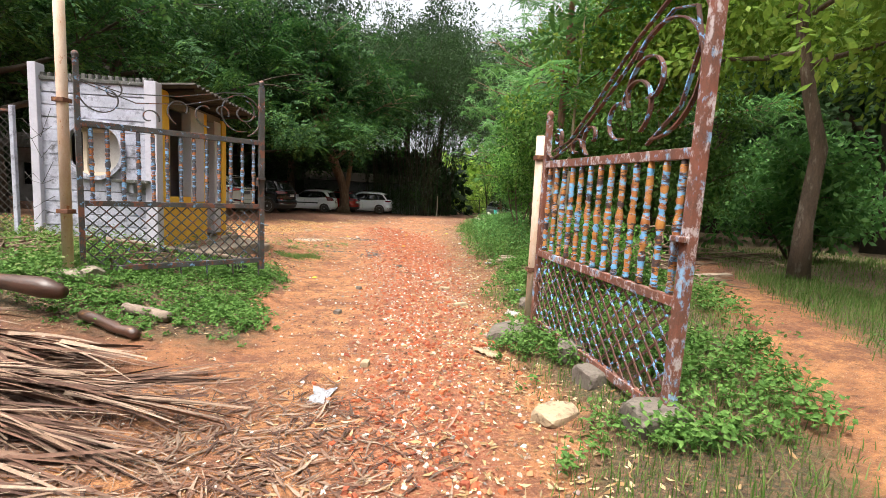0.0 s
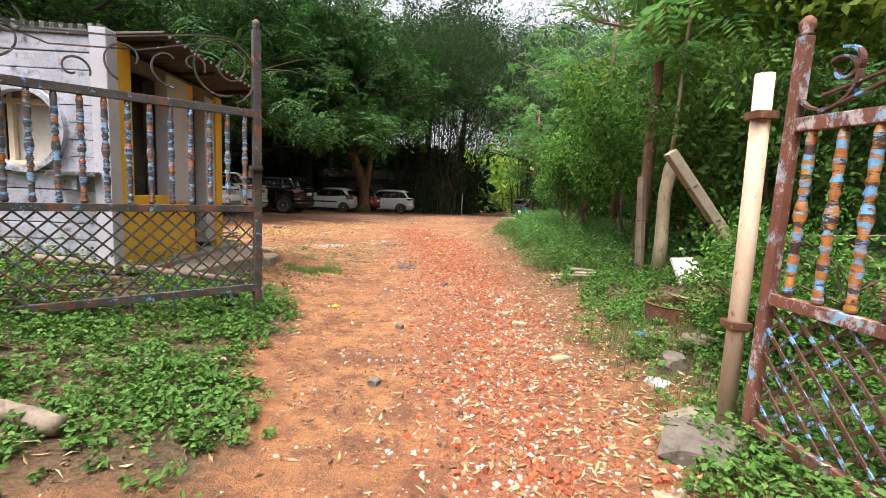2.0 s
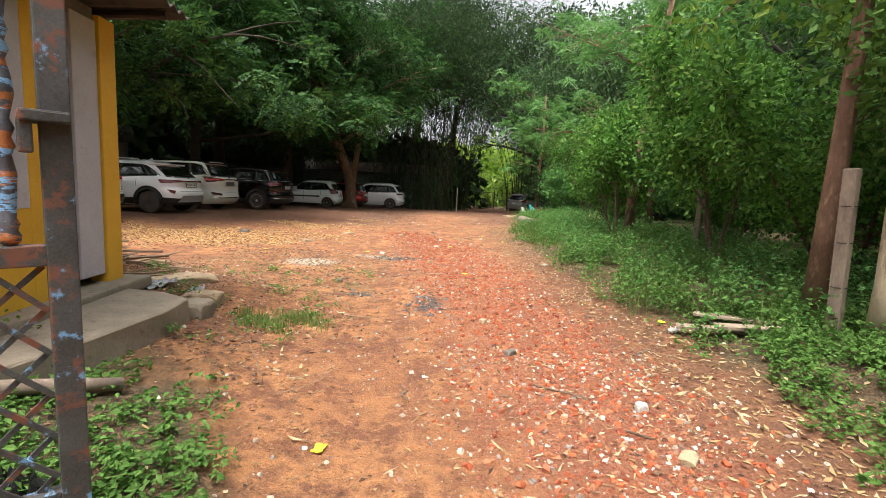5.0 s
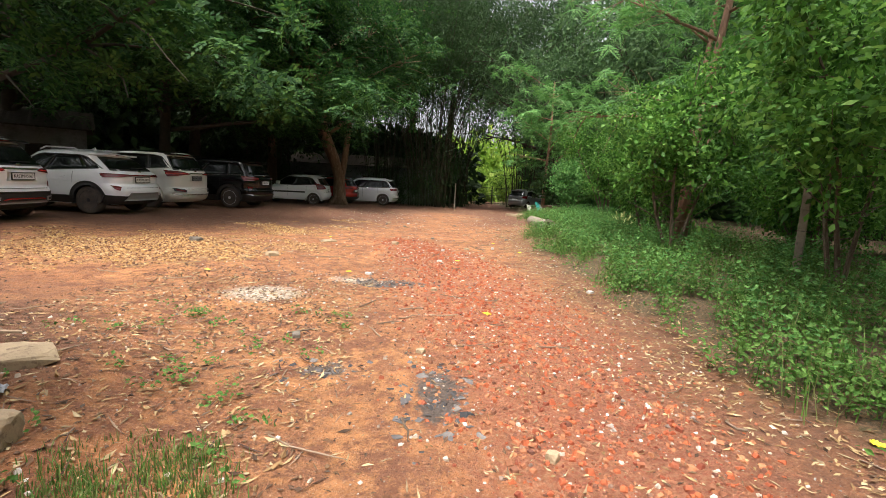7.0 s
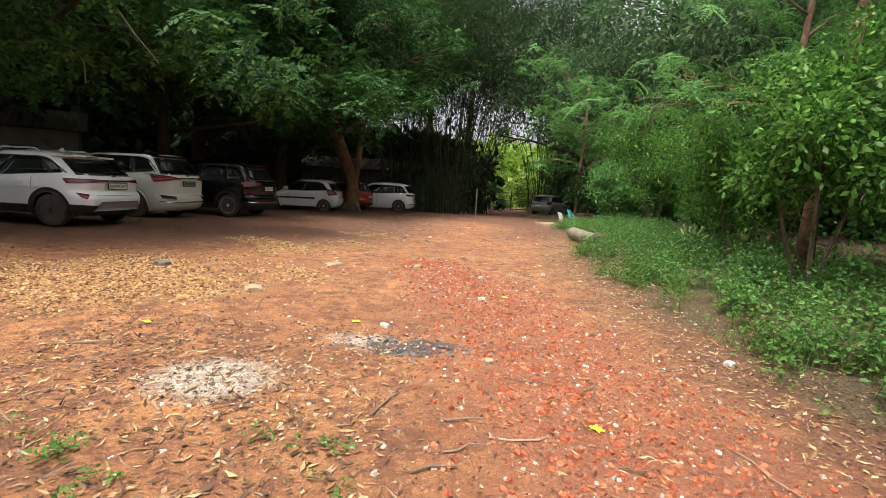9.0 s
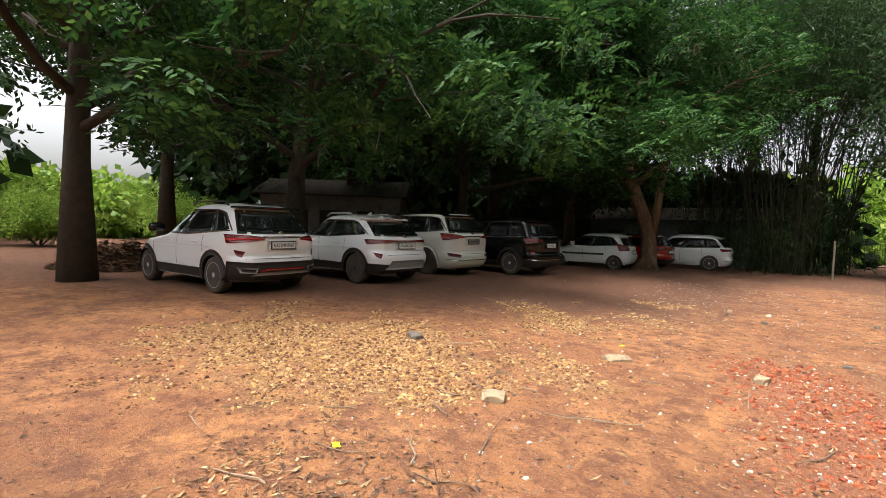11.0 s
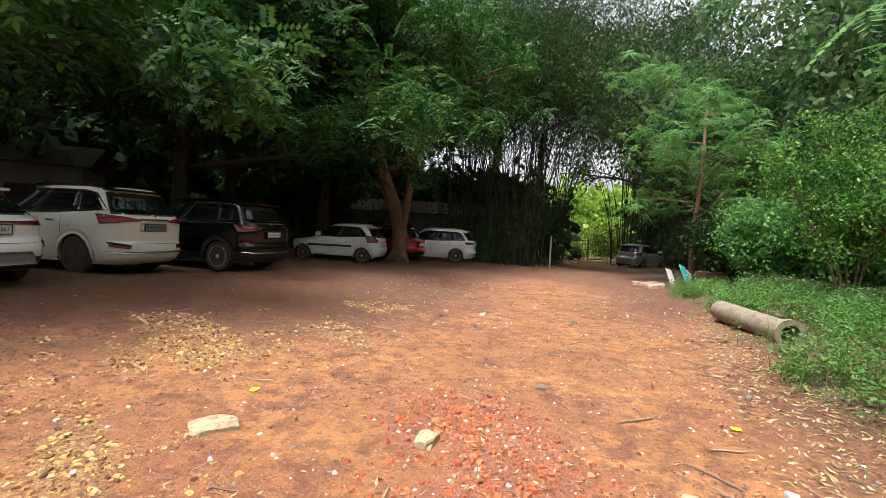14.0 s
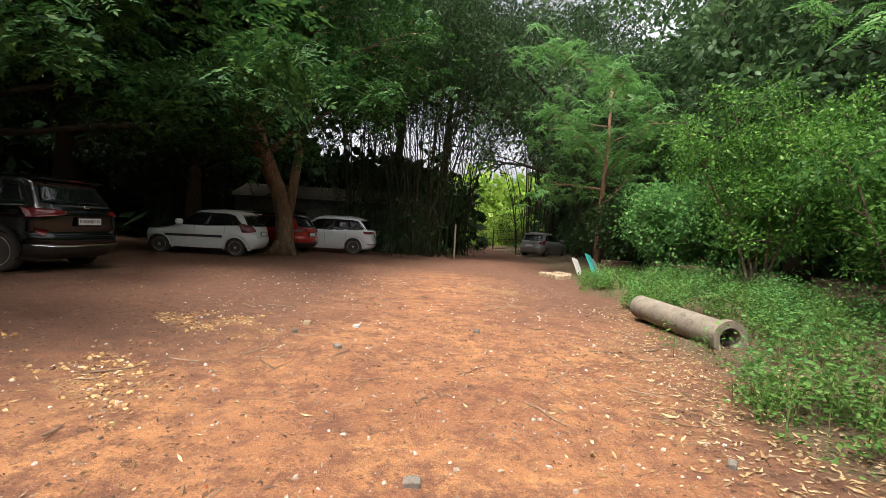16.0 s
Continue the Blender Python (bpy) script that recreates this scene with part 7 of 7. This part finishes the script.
for k_ in range(-15, 18):
    for sg_ in (1, -1):
        a_, b_ = 0.1 * k_, 0.1 * k_ + 1.6
        p0_, p1_ = max(a_, 0), min(b_, 1.6)
        if p1_ > p0_:
            mesh_.append(ribbon([(p0_ if sg_ > 0 else 1.6 - p0_, 0.004 * sg_, 0.05 + p0_ - a_), (p1_ if sg_ > 0 else 1.6 - p1_, 0.004 * sg_, 0.05 + p1_ - a_)], 0.007, 0.005, (0, 1, 0)))
part("wire_mesh", merge(*mesh_), WIRE, fw)

# barbed wire strands from the tall pole
bw = thing("loose_wire", "loose rusty fence wires strung from the tall pole", "wire", -3.86, 4.62, 0.4)
r_ = random.Random(9)
for k_ in range(9):
    z_ = 0.2 + 0.17 * k_
    part("strand", tube([(0, 0, z_), (-0.5, 0.45, z_ - 0.12 + r_.uniform(-.15, .15)), (-1.0, 0.9, z_ + r_.uniform(-.2, .15)), (-1.5, 1.35, z_ + r_.uniform(-.25, .2))], 0.003, 4, False), WIRE, bw)

# ---- scattered cover of the ground ----
EDGE = lambda x, y: np.clip(np.exp(-((x - right_edge(y) + 0.05) / 0.55) ** 2), 0, 1)
crumbs("brick_crumbs", pick(13000, -4.2, 1.6, 1.0, 18.5, m_red, 1.5), 0.008, 0.046, 0.6, BRICKBIT, "crumbs of broken red brick spread on the track", "brick crumbs")
crumbs("pale_gravel", pick(17000, -11, -2.5, 11.5, 22.5, m_chip, 1.2), 0.009, 0.046, 0.45, CHIP, "pale yellow stone chips spread over the yard", "gravel")
crumbs("pebbles", pick(7500, -5, 1.2, 1.0, 27, lambda x, y: np.clip(0.25 + m_red(x, y) + 0.5 * m_white(x, y), 0, 1) * (1 - m_veg(x, y)), 1.0), 0.007, 0.032, 0.6, PEBBLE, "small pale pebbles strewn over the track", "pebbles")
crumbs("white_grit", pick(420, -5, -1.5, 11.3, 14.2, m_white, 1.0), 0.008, 0.03, 0.6, PEBBLE, "whitish grit and ash spilled on the track", "grit")
crumbs("tar_crust", pick(360, -4, -0.8, 8.8, 13.6, m_tar, 1.2), 0.015, 0.075, 0.1, TARBIT, "broken crusts of black tar in the earth", "tar crust")
flakes("leaf_litter", pick(8000, -0.6, 3.2, 1.5, 24, EDGE), 0.02, 0.1, 0.008, 0.03, STRAW, "dry brown leaf litter along the verge", "leaf litter")
flakes("straw_bits", pick(6500, -4.5, 1.2, 0.8, 22, lambda x, y: 0.3 + 0.7 * m_red(x, y)), 0.02, 0.11, 0.004, 0.018, STRAW, "bits of straw and splinters on the track", "straw")
flakes("straw_bits", pick(1500, -2.6, 0.4, 1.0, 4.2, lambda x, y: np.clip(1.1 - np.hypot((x + 1.0) / 1.2, (y - 2.2) / 0.9), 0, 1)), 0.05, 0.3, 0.005, 0.02, PALM, "shredded dry palm strips on the track", "straw", 0.01, 0.05, 0.1)
flakes("straw_bits", pick(800, -2.2, 0.9, 1.2, 8.5, lambda x, y: 0.25 + 0.75 * m_red(x, y)), 0.025, 0.11, 0.008, 0.028, PALESTRAW, "pale dry leaf bits trodden into the track", "straw")
crumbs("pebbles", pick(2200, -1.6, 0.8, 1.2, 8.5, lambda x, y: 0.2 + 0.8 * m_red(x, y)), 0.006, 0.034, 0.55, PEBBLE, "pale stone bits strewn over the track", "pebbles")
flakes("leaf_litter", pick(3000, -5.0, -2.2, 7.5, 13, lambda x, y: 0.5 + 0 * x), 0.02, 0.12, 0.008, 0.03, STRAW, "dry leaf litter beside the porch slab", "leaf litter")
flakes("leaf_litter", pick(3500, -14, 2, 19, 34, lambda x, y: 0.5 + 0 * x), 0.03, 0.09, 0.01, 0.03, STRAW, "dry leaf litter over the parking yard", "leaf litter")

flakes("dark_litter", pick(15000, -9, 1.4, 1.0, 26, lambda x, y: np.clip(0.35 + 0.6 * wob(x, y, 0.9, 5.0), 0.03, 1)), 0.015, 0.075, 0.006, 0.025, DARKBIT, "dark rotted leaf and bark bits on the earth", "leaf litter")
crumbs("brick_crumbs", pick(330, -3.3, -1.6, 16.6, 18.0, lambda x, y: np.clip(1.1 - np.hypot((x + 2.4) / 0.75, (y - 17.3) / 0.5), 0, 1), 1.0), 0.01, 0.05, 0.6, BRICKBIT, "scatter of broken red brick in the yard", "brick crumbs")
flakes("leaf_litter", pick(500, -0.9, 1.2, 15.5, 21.0, lambda x, y: 0.1 + sstep(-0.6, 0.4, x) * np.clip(0.6 + wob(x, y, 1.2), 0, 1)), 0.03, 0.13, 0.012, 0.04, STRAW, "large dry leaves along the yard verge", "leaf litter")
flakes("twig_litter", pick(420, -5.0, -1.9, 8.0, 13.5, lambda x, y: np.clip(0.55 + wob(x, y, 1.1, 2.0) - 0.5 * sstep(-2.8, -1.9, x), 0.03, 1)), 0.08, 0.32, 0.006, 0.016, PALM, "pale peeled twigs strewn beside the track", "twigs")
flakes("dark_litter", pick(2300, -5.2, -2.0, 7.5, 13.5, lambda x, y: np.clip(0.7 + wob(x, y, 1.3, 4.0) - 0.8 * sstep(-3.0, -2.0, x), 0.02, 1)), 0.02, 0.09, 0.01, 0.035, DARKBIT, "dark rotted leaves on the trodden earth", "leaf litter")
LW = lambda x, y: sstep(-0.1, 0.3, left_edge(y) - x) * sstep(3.5, 4.1, y) * (1 - sstep(6.6, 7.6, y)) * np.clip(0.75 + wob(x, y, 2.0), 0, 1)
RW = lambda x, y: m_veg(x, y) * (x > 0) * np.clip(0.44 + 1.1 * wob(x, y, 1.6, 1.0) + 0.7 * wob(x, y, 4.5, 2.0) - 0.12 * sstep(9.0, 12.0, y), 0, 1) * (1 - np.exp(-((x - 1.75) / 0.55) ** 2 - ((y - 21.2) / 1.7) ** 4))
herbs("low_weeds", pick(3100, -4.6, -1.4, 3.4, 7.6, LW), 0.03, 0.11, 11, 0.042, LEAF["weed"], "low round-leaved green weeds below the gate", "weeds")
herbs("verge_weeds", pick(3600, 0.4, 3.0, 2.0, 9.5, RW), 0.05, 0.2, 11, 0.045, LEAF["weed"], "low green weeds on the bank", "weeds")
herbs("verge_weeds", pick(7800, 0.4, 5.0, 8.5, 29, RW), 0.08, 0.42, 11, 0.05, LEAF["weed"], "knee-high green weeds along the verge", "weeds")
herbs("yard_weeds", pick(150, -4.6, -2.3, 7.8, 11.5, lambda x, y: np.clip(wob(x, y, 2.4), 0, 1)), 0.04, 0.12, 10, 0.035, LEAF["weed"], "small weed tufts in the trodden earth", "weeds")
herbs("bank_weeds", pick(1500, -8.5, -3.6, 3.5, 7.5, lambda x, y: np.clip(0.5 + wob(x, y, 1.5), 0, 1)), 0.05, 0.3, 10, 0.05, LEAF["grass"], "weeds and dry grass around the guard house", "weeds")
blades("grass", pick(30000, 0.5, 5.0, 0.5, 6.5, lambda x, y: m_veg(x, y)), 0.03, 0.12, 0.003, LEAF["grass"], "short green grass on the bank", "grass")
blades("grass", pick(15000, 3.5, 11.0, 1.0, 13, lambda x, y: m_veg(x, y)), 0.04, 0.14, 0.005, LEAF["grass"], "short green grass under the trees", "grass")
herbs("tall_weeds", pick(1500, 0.9, 5.0, 8.5, 27, lambda x, y: RW(x, y) * np.clip(0.2 + 1.2 * wob(x, y, 2.7, 4.0), 0, 1)), 0.25, 0.62, 16, 0.06, LEAF["neem"], "tall leafy weeds standing in the verge", "weeds")
blades("tall_grass", pick(7500, 0.7, 5.5, 8.5, 27, RW), 0.12, 0.55, 0.004, LEAF["grass"], "tall rough grass among the verge weeds", "grass")
blades("grass_tufts", pick(1900, -3.6, -1.9, 8.0, 9.8, lambda x, y: np.clip(1.1 - np.hypot((x + 2.76) / 0.46, (y - 8.85) / 0.4), 0, 1) * np.clip(0.7 + wob(x, y, 5.0), 0, 1)), 0.03, 0.085, 0.003, LEAF["grass"], "small grass tuft in the trodden earth", "grass")
